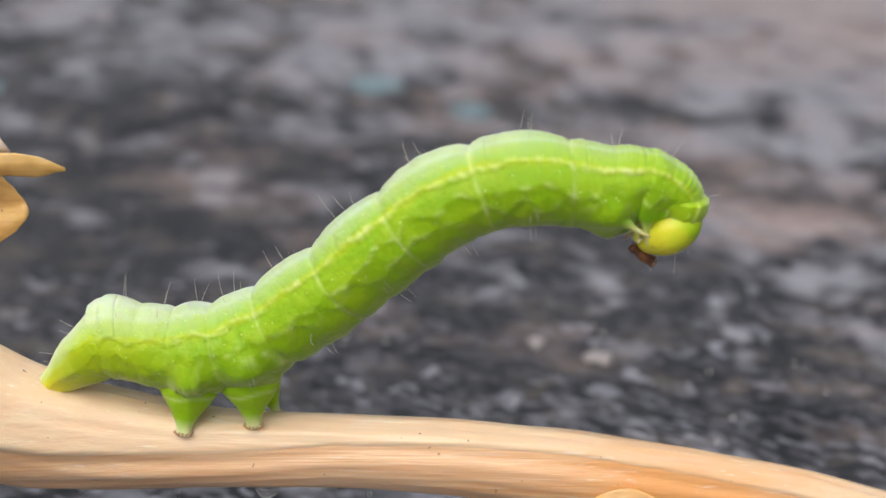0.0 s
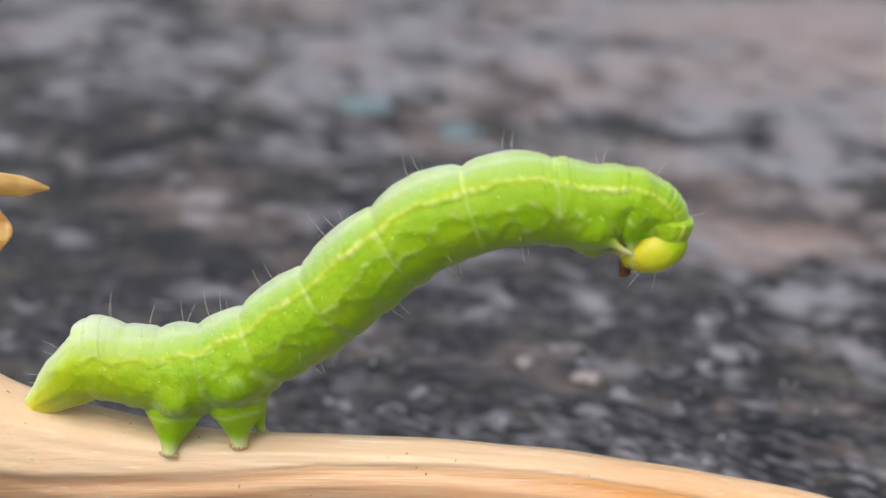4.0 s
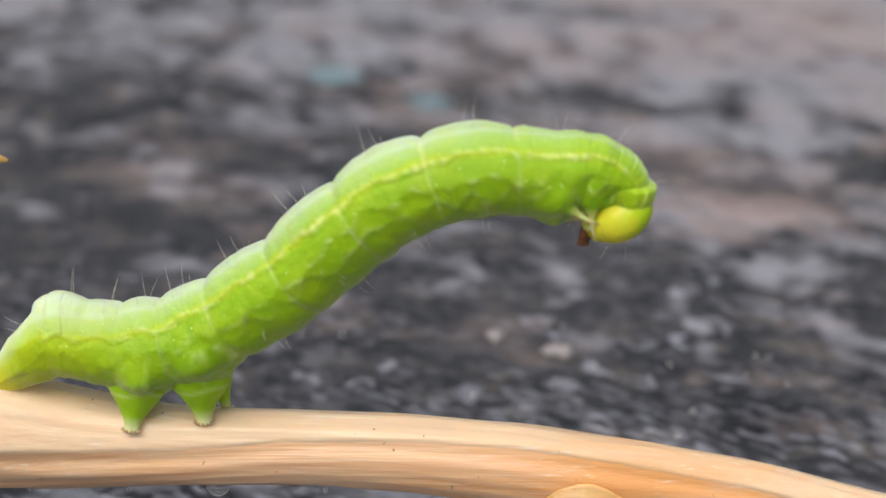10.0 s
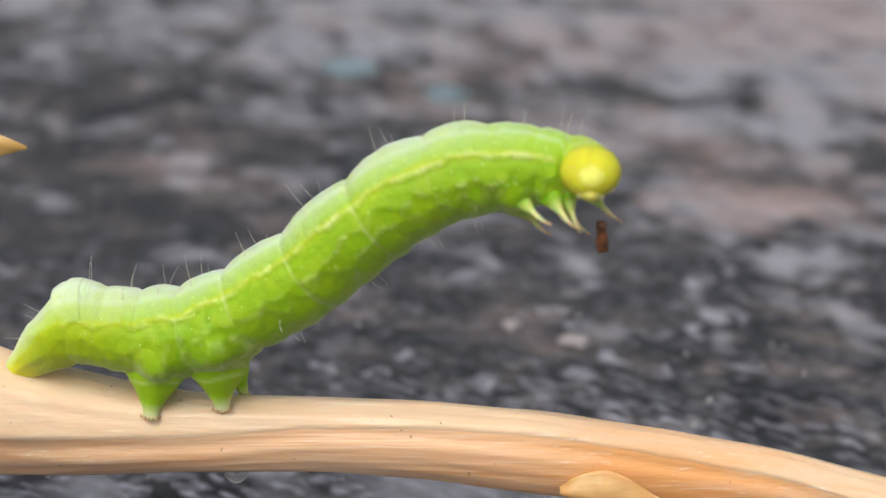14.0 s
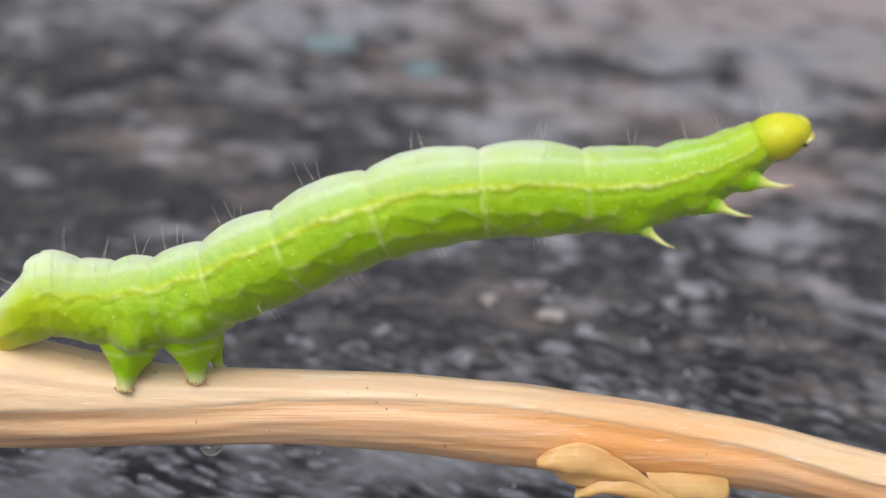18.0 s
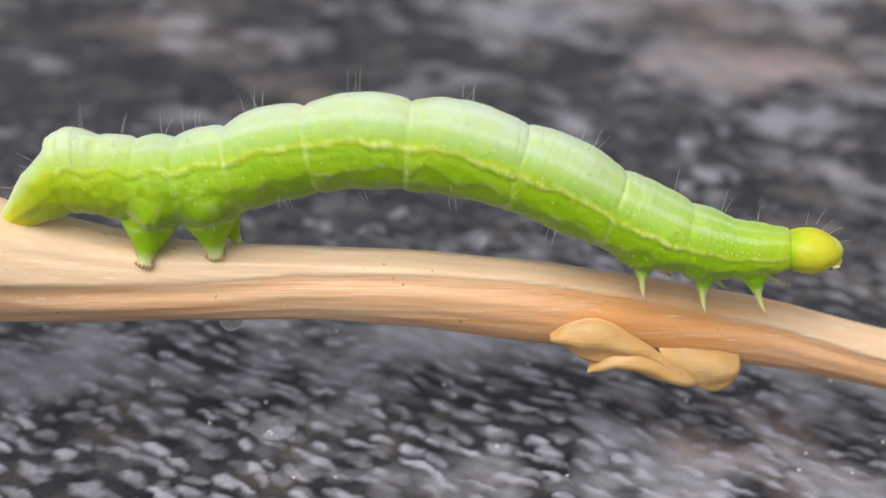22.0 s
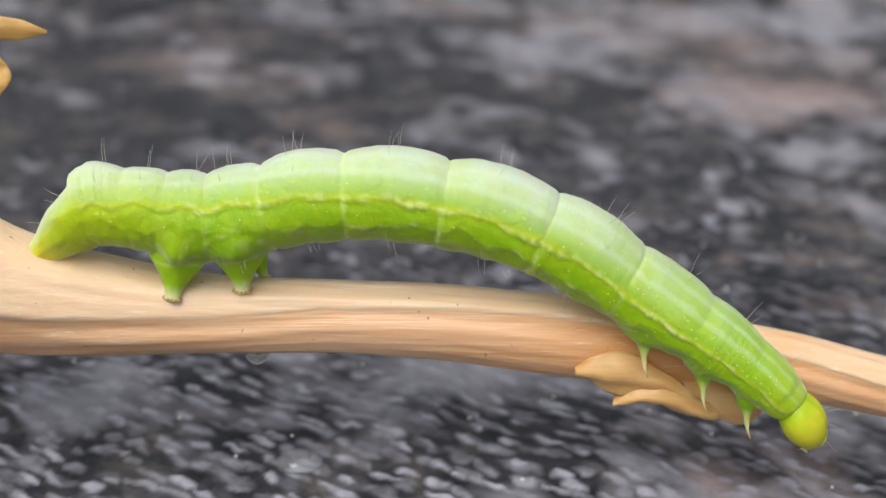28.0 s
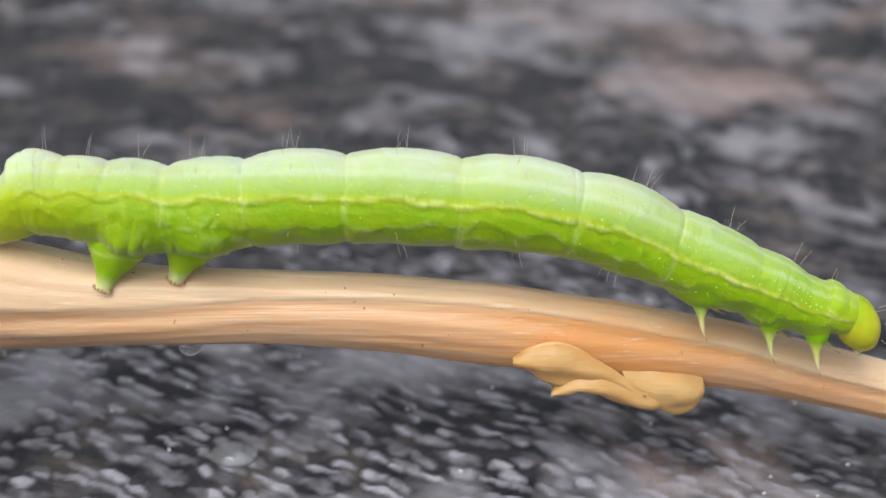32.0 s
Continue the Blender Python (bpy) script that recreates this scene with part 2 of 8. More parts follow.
eye_brown, _, _ = material("eye_brown", 0.3, Base_Color=(0.26, 0.17, 0.04, 1))
hair_dark, _, _ = material("bristle", 0.4, Base_Color=(0.40, 0.37, 0.30, 1))
wart_pale = clear_green("wart_pale", (0.54, 0.72, 0.24), 0.5, 0.8)
hook_brown, _, _ = material("hook_brown", 0.5, Base_Color=(0.56, 0.38, 0.20, 1))


def straw_material(name, light, dark, streak=6.0, sub=0.25, tan=0.0):
    """Dry plant fibre: streaks along x at two widths, small dark specks."""
    m, nt, b = material(name, 0.34, Specular_IOR_Level=0.5)
    v = coords(nt, "Object", (36, 1000, 1000))
    v2 = coords(nt)
    a = noise_node(nt, v, 1.1, 5.0, 0.6, 0.4)
    c = noise_node(nt, v, streak, 3.0, 0.6)
    fac = math_node(nt, "ADD", math_node(nt, "MULTIPLY", a, 0.65), math_node(nt, "MULTIPLY", c, 0.35))
    col = ramp(nt, [(0.33, dark), (0.5, tuple((p + q) / 2 for p, q in zip(light, dark))), (0.64, light)], fac)
    spot = noise_node(nt, v2, 2.6, 1.0)
    col = mix(nt, math_node(nt, "MULTIPLY", math_node(nt, "SUBTRACT", spot, 0.755), 22.0, True), col, (0.16, 0.08, 0.03))
    stain = noise_node(nt, v2, 0.22, 3.0)
    col = mix(nt, math_node(nt, "MULTIPLY", math_node(nt, "SUBTRACT", stain, 0.48), 2.2, True), col, dark)
    if tan:
        sep = nt.nodes.new("ShaderNodeSeparateXYZ")
        nt.links.new(v2, sep.inputs[0])
        along = math_node(nt, "ADD", math_node(nt, "MULTIPLY", math_node(nt, "ABSOLUTE", math_node(nt, "SUBTRACT", sep.outputs[0], 9.5)), -0.075), math_node(nt, "MULTIPLY", math_node(nt, "SUBTRACT", a, 0.5), 2.6))
        col = mix(nt, math_node(nt, "MULTIPLY", math_node(nt, "ADD", along, 0.62), tan, True), col, (0.73, 0.36, 0.13))
        pale = math_node(nt, "MULTIPLY", math_node(nt, "SUBTRACT", noise_node(nt, v, streak * 1.6, 4.0, 0.65), 0.60), 9.0, True)
        col = mix(nt, math_node(nt, "MULTIPLY", pale, 0.55), col, (0.88, 0.80, 0.68))
    nt.links.new(col, b.inputs["Base Color"])
    b.inputs["Subsurface Weight"].default_value = sub
    b.inputs["Subsurface Radius"].default_value = (1.0, 0.6, 0.3)
    b.inputs["Subsurface Scale"].default_value = 0.0006
    bump(nt, b, math_node(nt, "ADD", math_node(nt, "MULTIPLY", c, 1.5), a), 0.00007, 0.45)
    return m


stem_skin = straw_material("stem_skin", (0.80, 0.63, 0.43), (0.75, 0.52, 0.33), 3.0, 0.35, 0.8)
stem_core = straw_material("stem_fibre", (0.79, 0.55, 0.35), (0.69, 0.38, 0.19), 5.0, 0.4, 2.1)
bract_paper = straw_material("bract_paper", (0.80, 0.47, 0.21), (0.69, 0.33, 0.11), 2.5, 0.5)
leaf_dry = straw_material("dry_leaf", (0.70, 0.42, 0.15), (0.42, 0.20, 0.05), 2.0, 0.3)
leaf_pale = straw_material("pale_leaf", (0.84, 0.62, 0.50), (0.76, 0.50, 0.38), 2.0, 0.4)
crumb_brown, cnt, cb = material("crumb_brown", 0.5)
cnt.links.new(ramp(cnt, [(0.35, (0.05, 0.018, 0.008)), (0.7, (0.28, 0.10, 0.035))], noise_node(cnt, coords(cnt), 3.0, 4.0)), cb.inputs["Base Color"])
water, _, wb = material("water", 0.02, Transmission_Weight=1.0, IOR=1.33)
wb.inputs["Base Color"].default_value = (0.97, 0.95, 0.90, 1)
grit_pale, _, _ = material("grit_pale", 0.5, Base_Color=(0.62, 0.60, 0.56, 1))
# the bead's pale tint stands in for the sky it mirrors
bead_water, _, _ = material("sky_tinted_water", 0.06, Transmission_Weight=0.85, IOR=1.33, Base_Color=(0.75, 0.77, 0.82, 1))


def ground_material():
    """Wet dark surface: charcoal, dusty and sheen-like grey and pinkish patches, and sky glints painted as pale dashes,
    under a film of water.
    """
    m, nt, b = material("wet_ground", 0.2)
    v = coords(nt, "Object", (700, 1000, 1000))
    v2 = coords(nt)
    mid = noise_node(nt, v, 0.35, 5.0, 0.62, 0.4)
    fine = noise_node(nt, v2, 1.3, 5.0, 0.65)
    grain = noise_node(nt, v2, 4.5, 3.0, 0.6)

    def spread_of(name, gain, low):
        at = nt.nodes.new("ShaderNodeAttribute")
        at.attribute_name = name
        w = math_node(nt, "ADD", at.outputs["Fac"], math_node(nt, "MULTIPLY", math_node(nt, "SUBTRACT", mid, 0.5), 0.8))
        return math_node(nt, "MULTIPLY", math_node(nt, "SUBTRACT", w, low), gain, True)

    col = ramp(nt, [(0.36, (0.012, 0.013, 0.016)), (0.52, (0.032, 0.033, 0.038)), (0.66, (0.075, 0.066, 0.060))], mid)
    col = mix(nt, spread_of("dust_sheen", 1.25, 0.16), col, (0.25, 0.25, 0.285))
    col = mix(nt, spread_of("blush", 1.0, 0.12), col, (0.33, 0.25, 0.235))
    col = mix(nt, math_node(nt, "MULTIPLY", math_node(nt, "SUBTRACT", fine, 0.5), 1.5, True), col, (0.028, 0.027, 0.029))
    # pale bluish colour painted in for the sky's glints on wet bumps
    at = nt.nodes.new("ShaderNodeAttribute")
    at.attribute_name = "sky_glint"
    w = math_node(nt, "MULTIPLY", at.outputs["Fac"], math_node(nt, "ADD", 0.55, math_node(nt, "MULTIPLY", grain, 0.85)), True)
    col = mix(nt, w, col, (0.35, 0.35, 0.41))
    nt.links.new(col, b.inputs["Base Color"])
    b.inputs["Specular IOR Level"].default_value = 0.2
    r = math_node(nt, "ADD", math_node(nt, "MULTIPLY", mid, 0.25), 0.06)
    nt.links.new(r, b.inputs["Roughness"])
    b.inputs["Coat Weight"].default_value = 0.06
    b.inputs["Coat Roughness"].default_value = 0.08
    bump(nt, b, math_node(nt, "ADD", fine, math_node(nt, "MULTIPLY", grain, 0.35)), 0.00014, 0.7)
    return m


ground_wet = ground_material()
fleck_blue, _, _ = material("blue_paint", 0.5, Base_Color=(0.155, 0.22, 0.25, 1))
spot_pale, _, _ = material("reflection_spot", 0.5, Base_Color=(0.30, 0.27, 0.27, 1))


# ---------- the ground: one sheet, finely rippled near by ----------
def spread(lo, hi, step, far):
    a = list(np.arange(lo, hi + step, step))
    d, right, left = step, [], []
    while (right[-1] if right else a[-1]) < far:
        d *= 1.6
        right.append((right[-1] if right else a[-1]) + d)
        left.append((left[-1] if left else a[0]) - d)
    return np.array(left[::-1] + a + right)


def smooth_noise(x, y, scale, seed):
    """Value noise on a lattice, for whole arrays."""
    rng = np.random.RandomState(seed)
    tab = rng.rand(256, 256)
    u, w = x / scale + 77.3, y / scale + 31.7
    i, j = np.floor(u).astype(int), np.floor(w).astype(int)
    fu, fw = u - i, w - j
    fu, fw = fu * fu * (3 - 2 * fu), fw * fw * (3 - 2 * fw)
    g = lambda a, b: tab[a % 256, b % 256]
    return (g(i, j) * (1 - fu) + g(i + 1, j) * fu) * (1 - fw) + (g(i, j + 1) * (1 - fu) + g(i + 1, j + 1) * fu) * fw - 0.5


def streaks(x, y, long, short, seed, lean=36.0):
    """Noise drawn out along a line that leans across the ground."""
    c, s = math.cos(radians(lean)), math.sin(radians(lean))
    return smooth_noise((x * c - y * s) / long, (x * s + y * c) / short, 1.0, seed)


def dashes(x, y, long, short, lean, seed):
    """Separate soft-edged dashes, one to a cell of a jittered lattice that leans."""
    rng = np.random.RandomState(seed)
    tab = rng.rand(5, 128, 128)
    c, s = math.cos(radians(lean)), math.sin(radians(lean))
    u, w = (x * c - y * s) / long, (x * s + y * c) / short
    best = np.zeros_like(x)
    for du in (-1, 0, 1):
        for dw in (-1, 0, 1):
            j = np.floor(w).astype(int) + dw
            uj = u + 0.5 * (j % 2)
            i = np.floor(uj).astype(int) + du
            a = tab[:, i % 128, j % 128]
            px, py = i + 0.2 + 0.6 * a[0], j + 0.2 + 0.6 * a[1]
            rx, ry = 0.26 + 0.28 * a[2] ** 1.3, 0.15 + 0.15 * a[3]
            d = ((uj - px) / rx) ** 2 + ((w - py) / ry) ** 2
            best = np.maximum(best, np.clip((1.35 - d) / 1.0, 0, 1) * np.clip(0.8 * a[4] + 0.35, 0, 1))
    return best


def build_ground():
    xs, ys = spread(-46, 46, 0.14, 60000), spread(-7, 100, 0.24, 60000)
    ys = np.concatenate([ys[ys < -7], np.arange(-7, 24, 0.11), ys[ys > 24]])
    X, Y = np.meshgrid(xs, ys)
    wx = X + 0.9 * smooth_noise(X, Y, 3.6, 1) + 0.26 * smooth_noise(X, Y, 0.75, 2)
    wy = Y + 0.9 * smooth_noise(X, Y, 3.9, 3) + 0.26 * smooth_noise(X, Y, 0.8, 4)
    jx, jy = wx + 0.22 * smooth_noise(X, Y, 0.38, 5), wy + 0.24 * smooth_noise(X, Y, 0.34, 6)
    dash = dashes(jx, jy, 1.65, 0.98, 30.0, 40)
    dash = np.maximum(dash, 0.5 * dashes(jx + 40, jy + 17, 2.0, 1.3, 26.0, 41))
    band = streaks(wx, wy, 9.0, 3.4, 22)
    Z = GROUND_Z + 0.07 * dash + 0.3 * smooth_noise(X, Y, 5.5, 7) + 1.5 * smooth_noise(X, Y * 1.3, 19.0, 8) + 0.12 * smooth_noise(X, Y, 0.9, 9) + 0.35 * band
    far = np.maximum(np.abs(X) - 46, 0) + np.maximum(Y - 100, 0) + np.maximum(-7 - Y, 0)
    Z = np.where(far > 0, GROUND_Z, Z)
    # sky glints painted in as pale leaning dashes, thick near by and thin far off
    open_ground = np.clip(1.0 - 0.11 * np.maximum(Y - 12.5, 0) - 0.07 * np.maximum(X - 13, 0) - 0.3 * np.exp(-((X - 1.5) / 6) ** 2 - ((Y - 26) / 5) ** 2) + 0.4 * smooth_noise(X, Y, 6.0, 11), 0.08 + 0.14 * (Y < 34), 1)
    glint_v = dash * open_ground * np.clip(0.85 + 0.9 * smooth_noise(X, Y, 0.5, 12), 0.35, 1.2)
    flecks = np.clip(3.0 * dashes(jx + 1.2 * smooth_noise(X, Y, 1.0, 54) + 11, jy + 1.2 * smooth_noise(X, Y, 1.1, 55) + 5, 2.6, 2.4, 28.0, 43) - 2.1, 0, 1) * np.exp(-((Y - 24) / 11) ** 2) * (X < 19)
    glint_v = np.maximum(glint_v, 0.7 * flecks)
    # dusty grey and pinkish patches, more of them far off and to the far right; near left the grey is painted wet sheen
    near_by = lambda x, y, a, b: np.exp(-((X - x) / a) ** 2 - ((Y - y) / b) ** 2) * (0.6 + 1.2 * streaks(wx, wy, 3.0, 1.4, 36, 50))
    along, across = (X - 16.6) * 0.24 - (Y - 23.5) * 0.97, (X - 16.6) * 0.97 + (Y - 23.5) * 0.24 + 1.6 * smooth_noise(X, Y, 2.5, 61)
    pale_streak = np.exp(-(along / 4.2) ** 2 - (across / 1.15) ** 2) * (0.8 + 0.9 * smooth_noise(X, Y, 1.2, 62))
    smear = 1.3 * pale_streak + 0.4 * near_by(21.5, 30.0, 4.0, 6.0) + 1.15 * near_by(-16.0, 5.0, 8.0, 6.0) + 0.6 * near_by(16.0, 2.0, 7.0, 6.0) - 0.4 * near_by(1.5, 26.0, 6.0, 5.0)
    rosy = 0.5 * near_by(11.0, 4.0, 6.0, 5.0) + 0.8 * near_by(15.0, -1.0, 5.0, 4.0) + 1.6 * near_by(21.0, 39.5, 6.5, 4.0)
    way = 0.011 * X + 0.0095 * (Y - 25)
    mottle = 0.95 * smooth_noise(wx + 0.35 * Y, wy, 3.1, 51) + 0.65 * smooth_noise(wx + 0.3 * Y, wy, 1.5, 52) + 0.4 * smooth_noise(wx, wy, 0.8, 53)
    dust_sheen_v = np.clip(0.04 + smear + way + mottle + 0.6 * streaks(wx, wy, 12.0, 9.0, 30, 20) + 0.5 * streaks(wx, wy, 6.0, 4.6, 31, 24) + 0.20 * np.clip((-4 - X) / 14, 0, 1) * (Y < 12) + 0.13 * np.clip((13 - Y) / 9, 0, 1) - 0.05 * np.clip((Y - 14) / 8, 0, 1) + 0.24 * np.clip((-8 - X) / 12, 0, 1) * np.clip((Y - 34) / 12, 0, 1), 0, 0.9)
    blush_v = np.clip(-0.08 + rosy + 0.5 * way + 0.55 * streaks(wx, wy, 18.0, 10.0, 32, 16) + 0.4 * streaks(wx, wy, 8.0, 4.5, 33, 20) + 0.3 * streaks(wx, wy, 3.0, 1.8, 35, 26), 0, 0.8)
    n, m = X.shape
    idx = np.arange(n * m).reshape(n, m)
    faces = np.stack([idx[:-1, :-1], idx[:-1, 1:], idx[1:, 1:], idx[1:, :-1]], -1).reshape(-1, 4)
    co = np.stack([X, Y, Z], -1).reshape(-1, 3) * MM
    me = bpy.data.meshes.new("ground")
    me.vertices.add(len(co))
    me.vertices.foreach_set("co", co.ravel())
    me.loops.add(faces.size)
    me.loops.foreach_set("vertex_index", faces.ravel())
    me.polygons.add(len(faces))
    me.polygons.foreach_set("loop_start", np.arange(0, faces.size, 4))
    me.polygons.foreach_set("use_smooth", np.ones(len(faces), bool))
    me.update(calc_edges=True)
    for name, values, rest in (("sky_glint", glint_v, 0.0), ("dust_sheen", dust_sheen_v, 0.35), ("blush", blush_v, 0.1)):
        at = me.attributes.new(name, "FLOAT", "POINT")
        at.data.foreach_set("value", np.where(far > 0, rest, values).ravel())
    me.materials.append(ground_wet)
    return tagged(new("ground", me), "wet dark charcoal ground with sky glints painted as pale dashes", "ground", kind="structure")


ground = build_ground()


# ---------- the dry stem ----------
# stations: x, z, half height
STEM = [(-30.0, 4.2, 3.0), (-24.5, 1.3, 3.3), (-19.55, -1.14, 3.0), (-18.27, -1.80, 2.70), (-16.92, -2.23, 2.47), (-14.86, -2.58, 2.19), (-11.38, -3.04, 1.76), (-8.33, -3.18, 1.60),
        (-4.33, -3.22, 1.47), (0.38, -3.59, 1.55), (5.13, -4.21, 1.74), (9.93, -4.97, 1.64), (14.79, -5.72, 1.38), (18.78, -6.82, 1.28),
        (21.46, -7.53, 1.24), (24.95, -8.60, 1.23), (30.0, -10.0, 1.2), (36.0, -10.9, 1.15)]


def stem_at(x):
    xs = [s[0] for s in STEM]
    return float(np.interp(x, xs, [s[1] for s in STEM])), float(np.interp(x, xs, [s[2] for s in STEM]))


def ridge_at(x):
    return float(np.interp(x, (-19, -13.7, -9, -4.3, 0.4, 5, 10, 15, 19, 25), (3.2, 2.92, 2.70, 2.42, 2.26, 2.18, 2.29, 2.4, 2.66, 2.7)))


def stem_surface(x, a, extra=0.0):
    """Point of the stem's skin; a = 0 faces away, 90 up, 180 the front."""
    zc = sum(stem_at(x + d)[0] for d in (-1.2, -0.6, 0, 0.6, 1.2)) / 5
    r = sum(stem_at(x + d)[1] for d in (-1.2, -0.6, 0, 0.6, 1.2)) / 5
    fib = 0.05 * noise.noise(Vector((x * 0.12, math.cos(a) * 3.1, math.sin(a) * 3.1))) + 0.022 * noise.noise(Vector((x * 0.3, math.cos(a) * 9, math.sin(a) * 9)))
    lump = 0.05 * noise.noise(Vector((x * 0.25 + 9, math.cos(a), math.sin(a))))
    rid = ridge_at(x)
    groove = -0.07 * math.exp(-((a - rid - 0.22) / 0.16) ** 2) - 0.03 * math.exp(-((a - rid - 0.75) / 0.10) ** 2) - 0.025 * math.exp(-((a - rid - 1.1) / 0.08) ** 2)
    k = 1 + fib + lump + groove + extra / r
    return Vector((x, r * 0.92 * k * math.cos(a), zc + r * k * math.sin(a)))


def build_stem():
    stem = tagged(new("plant_stem"), "dry cream and tan plant stem with fibrous grooves", "stem")
    xs = np.linspace(-30, 36, 260)
    around = 72
    verts = [stem_surface(float(x), 2 * math.pi * k / around) for x in xs for k in range(around)]
    faces = []
    for i in range(len(xs) - 1):
        for k in range(around):
            l = (k + 1) % around
            faces.append((i * around + k, (i + 1) * around + k, (i + 1) * around + l, i * around + l))
    faces += [tuple(range(around)), tuple((len(xs) - 1) * around + k for k in range(around))[::-1]]
    mesh_part("fibre_core", verts, faces, stem_core, stem, "tan fibrous core with lengthwise grooves")
    # the pale skin that covers the upper side down to a ridge on the front
    n = 44
    verts, faces = [], []
    for i, x in enumerate(xs):
        top, bottom = 0.35, ridge_at(float(x)) + 0.06 * noise.noise(Vector((x * 0.16, 4.0, 0))) + 0.03 * noise.noise(Vector((x * 0.9, 7.0, 0)))
        for k in range(n):
            a = top + (bottom - top) * k / (n - 1)
            lip = 0.10 * min(1, k / 4, (n - 1 - k) / 1.5 + 0.1)
            verts.append(stem_surface(float(x), a, lip))
    for i in range(len(xs) - 1):
        for k in range(n - 1):
            faces.append((i * n + k, (i + 1) * n + k, (i + 1) * n + k + 1, i * n + k + 1))
    mesh_part("upper_skin", verts, faces, stem_skin, stem, "smooth cream skin along the upper side")
    return stem


stem = build_stem()


def build_bract():
    b = tagged(new("papery_bract"), "curled orange-brown papery bract under the stem", "bract")
    v, f = sheet([[(5.46, -1.55, -4.77), (6.31, -1.62, -4.10), (7.46, -1.66, -3.91), (8.90, -1.75, -4.72), (10.91, -1.8, -6.38)],
                  [(5.47, -1.85, -4.83), (6.35, -2.05, -4.75), (7.4, -2.15, -4.85), (8.95, -2.1, -5.2), (10.93, -1.95, -6.45)],
                  [(5.48, -1.6, -4.89), (6.39, -1.75, -5.43), (7.23, -1.85, -5.86), (8.98, -2.0, -5.64), (10.94, -1.9, -6.51)]], 40, 16, 0.07, 0.10, 1.0)
    mesh_part("upper_flap", v, f, bract_paper, b)
    v, f = sheet([[(7.18, -1.6, -6.12), (8.12, -1.8, -5.33), (9.28, -1.9, -5.30), (10.77, -1.85, -6.25), (11.74, -1.3, -6.75)],
                  [(7.05, -2.0, -6.35), (8.2, -2.3, -5.85), (9.5, -2.35, -6.05), (10.95, -2.2, -6.75), (12.0, -1.4, -7.15)],
                  [(7.28, -1.5, -6.56), (8.33, -1.6, -6.34), (9.67, -1.6, -6.80), (11.13, -1.6, -7.28), (12.2, -1.2, -7.5)]], 40, 14, 0.07, 0.08, 5.0)
    mesh_part("rolled_edge", v, f, bract_paper, b)
    v, f = sheet([[(9.84, -1.1, -5.3), (10.79, -1.0, -5.25), (11.99, -0.9, -5.3), (13.35, -0.9, -5.6)],
                  [(10.2, -1.6, -5.95), (11.2, -1.75, -6.2), (12.4, -1.8, -6.4), (13.5, -1.45, -6.35)],
                  [(10.82, -1.6, -6.67), (11.85, -1.65, -7.38), (12.5, -1.65, -7.56), (13.1, -1.6, -7.35), (13.45, -1.5, -6.75)]], 30, 18, 0.07, 0.10, 9.0)
    mesh_part("round_lobe", v, f, bract_paper, b)
    return b


bract = build_bract()


def build_leaf():
    """The dry leaf sheath that hangs over the stem's thick end, beside the caterpillar."""
    lf = tagged(new("dry_leaf_sheath"), "dry orange leaf sheath with a split tip on the stem", "leaf")
    lf.location.x = 0.2 * MM
    v, f = sheet([[(-27.0, 2.6, 3.2), (-23.6, 2.6, 6.2), (-20.8, 2.3, 8.3), (-18.4, 2.0, 9.25), (-16.7, 1.9, 9.2), (-15.62, 1.85, 8.76)],
                  [(-27.0, 1.9, 2.8), (-23.8, 1.8, 5.6), (-20.8, 1.7, 7.8), (-18.3, 1.75, 8.8), (-16.7, 1.8, 8.8), (-15.58, 1.83, 8.70)],
                  [(-26.6, 2.2, 2.4), (-23.8, 2.1, 5.0), (-20.7, 2.0, 7.4), (-18.2, 2.0, 8.3), (-16.7, 1.95, 8.36), (-15.60, 1.85, 8.64)]], 50, 12, 0.06, 0.10, 2.0)
    mesh_part("upper_lobe", v, f, leaf_dry, lf)
    v, f = sheet([[(-24.6, 2.3, 4.8), (-22.0, 2.3, 7.4), (-20.0, 2.1, 8.4), (-18.1, 2.0, 8.25)],
                  [(-24.8, 2.9, 3.7), (-22.2, 3.1, 5.8), (-19.8, 2.9, 7.0), (-17.5, 2.1, 7.3)],
                  [(-24.6, 1.9, 3.2), (-22.1, 1.9, 4.7), (-19.6, 1.8, 5.5), (-17.25, 1.9, 6.7)],
                  [(-24.5, 1.6, 2.9), (-22.0, 1.5, 4.2), (-19.6, 1.6, 4.85), (-17.8, 1.8, 6.0)]], 34, 22, 0.07, 0.14, 6.0)
    mesh_part("lower_lobe", v, f, leaf_dry, lf)
    v, f = sheet([[(-25.0, 3.6, 5.2), (-22.0, 3.2, 9.4), (-19.8, 2.8, 12.4)],
                  [(-24.2, 2.8, 5.0), (-21.2, 2.5, 8.8), (-18.9, 2.4, 10.97)],
                  [(-23.6, 2.7, 5.0), (-20.4, 2.4, 8.0), (-17.75, 2.2, 9.3)]], 24, 10, 0.08, 0.10, 11.0)
    mesh_part("pale_lobe", v, f, leaf_pale, lf, "pale pinkish lobe")
    return lf


leaf = build_leaf()


# ---------- the caterpillar ----------
caterpillar = tagged(new("caterpillar"), "pale green looper caterpillar with a yellow-green head on a dry stem", "caterpillar")
caterpillar.location = (-8.3 * MM, 0.0, -2.2 * MM)


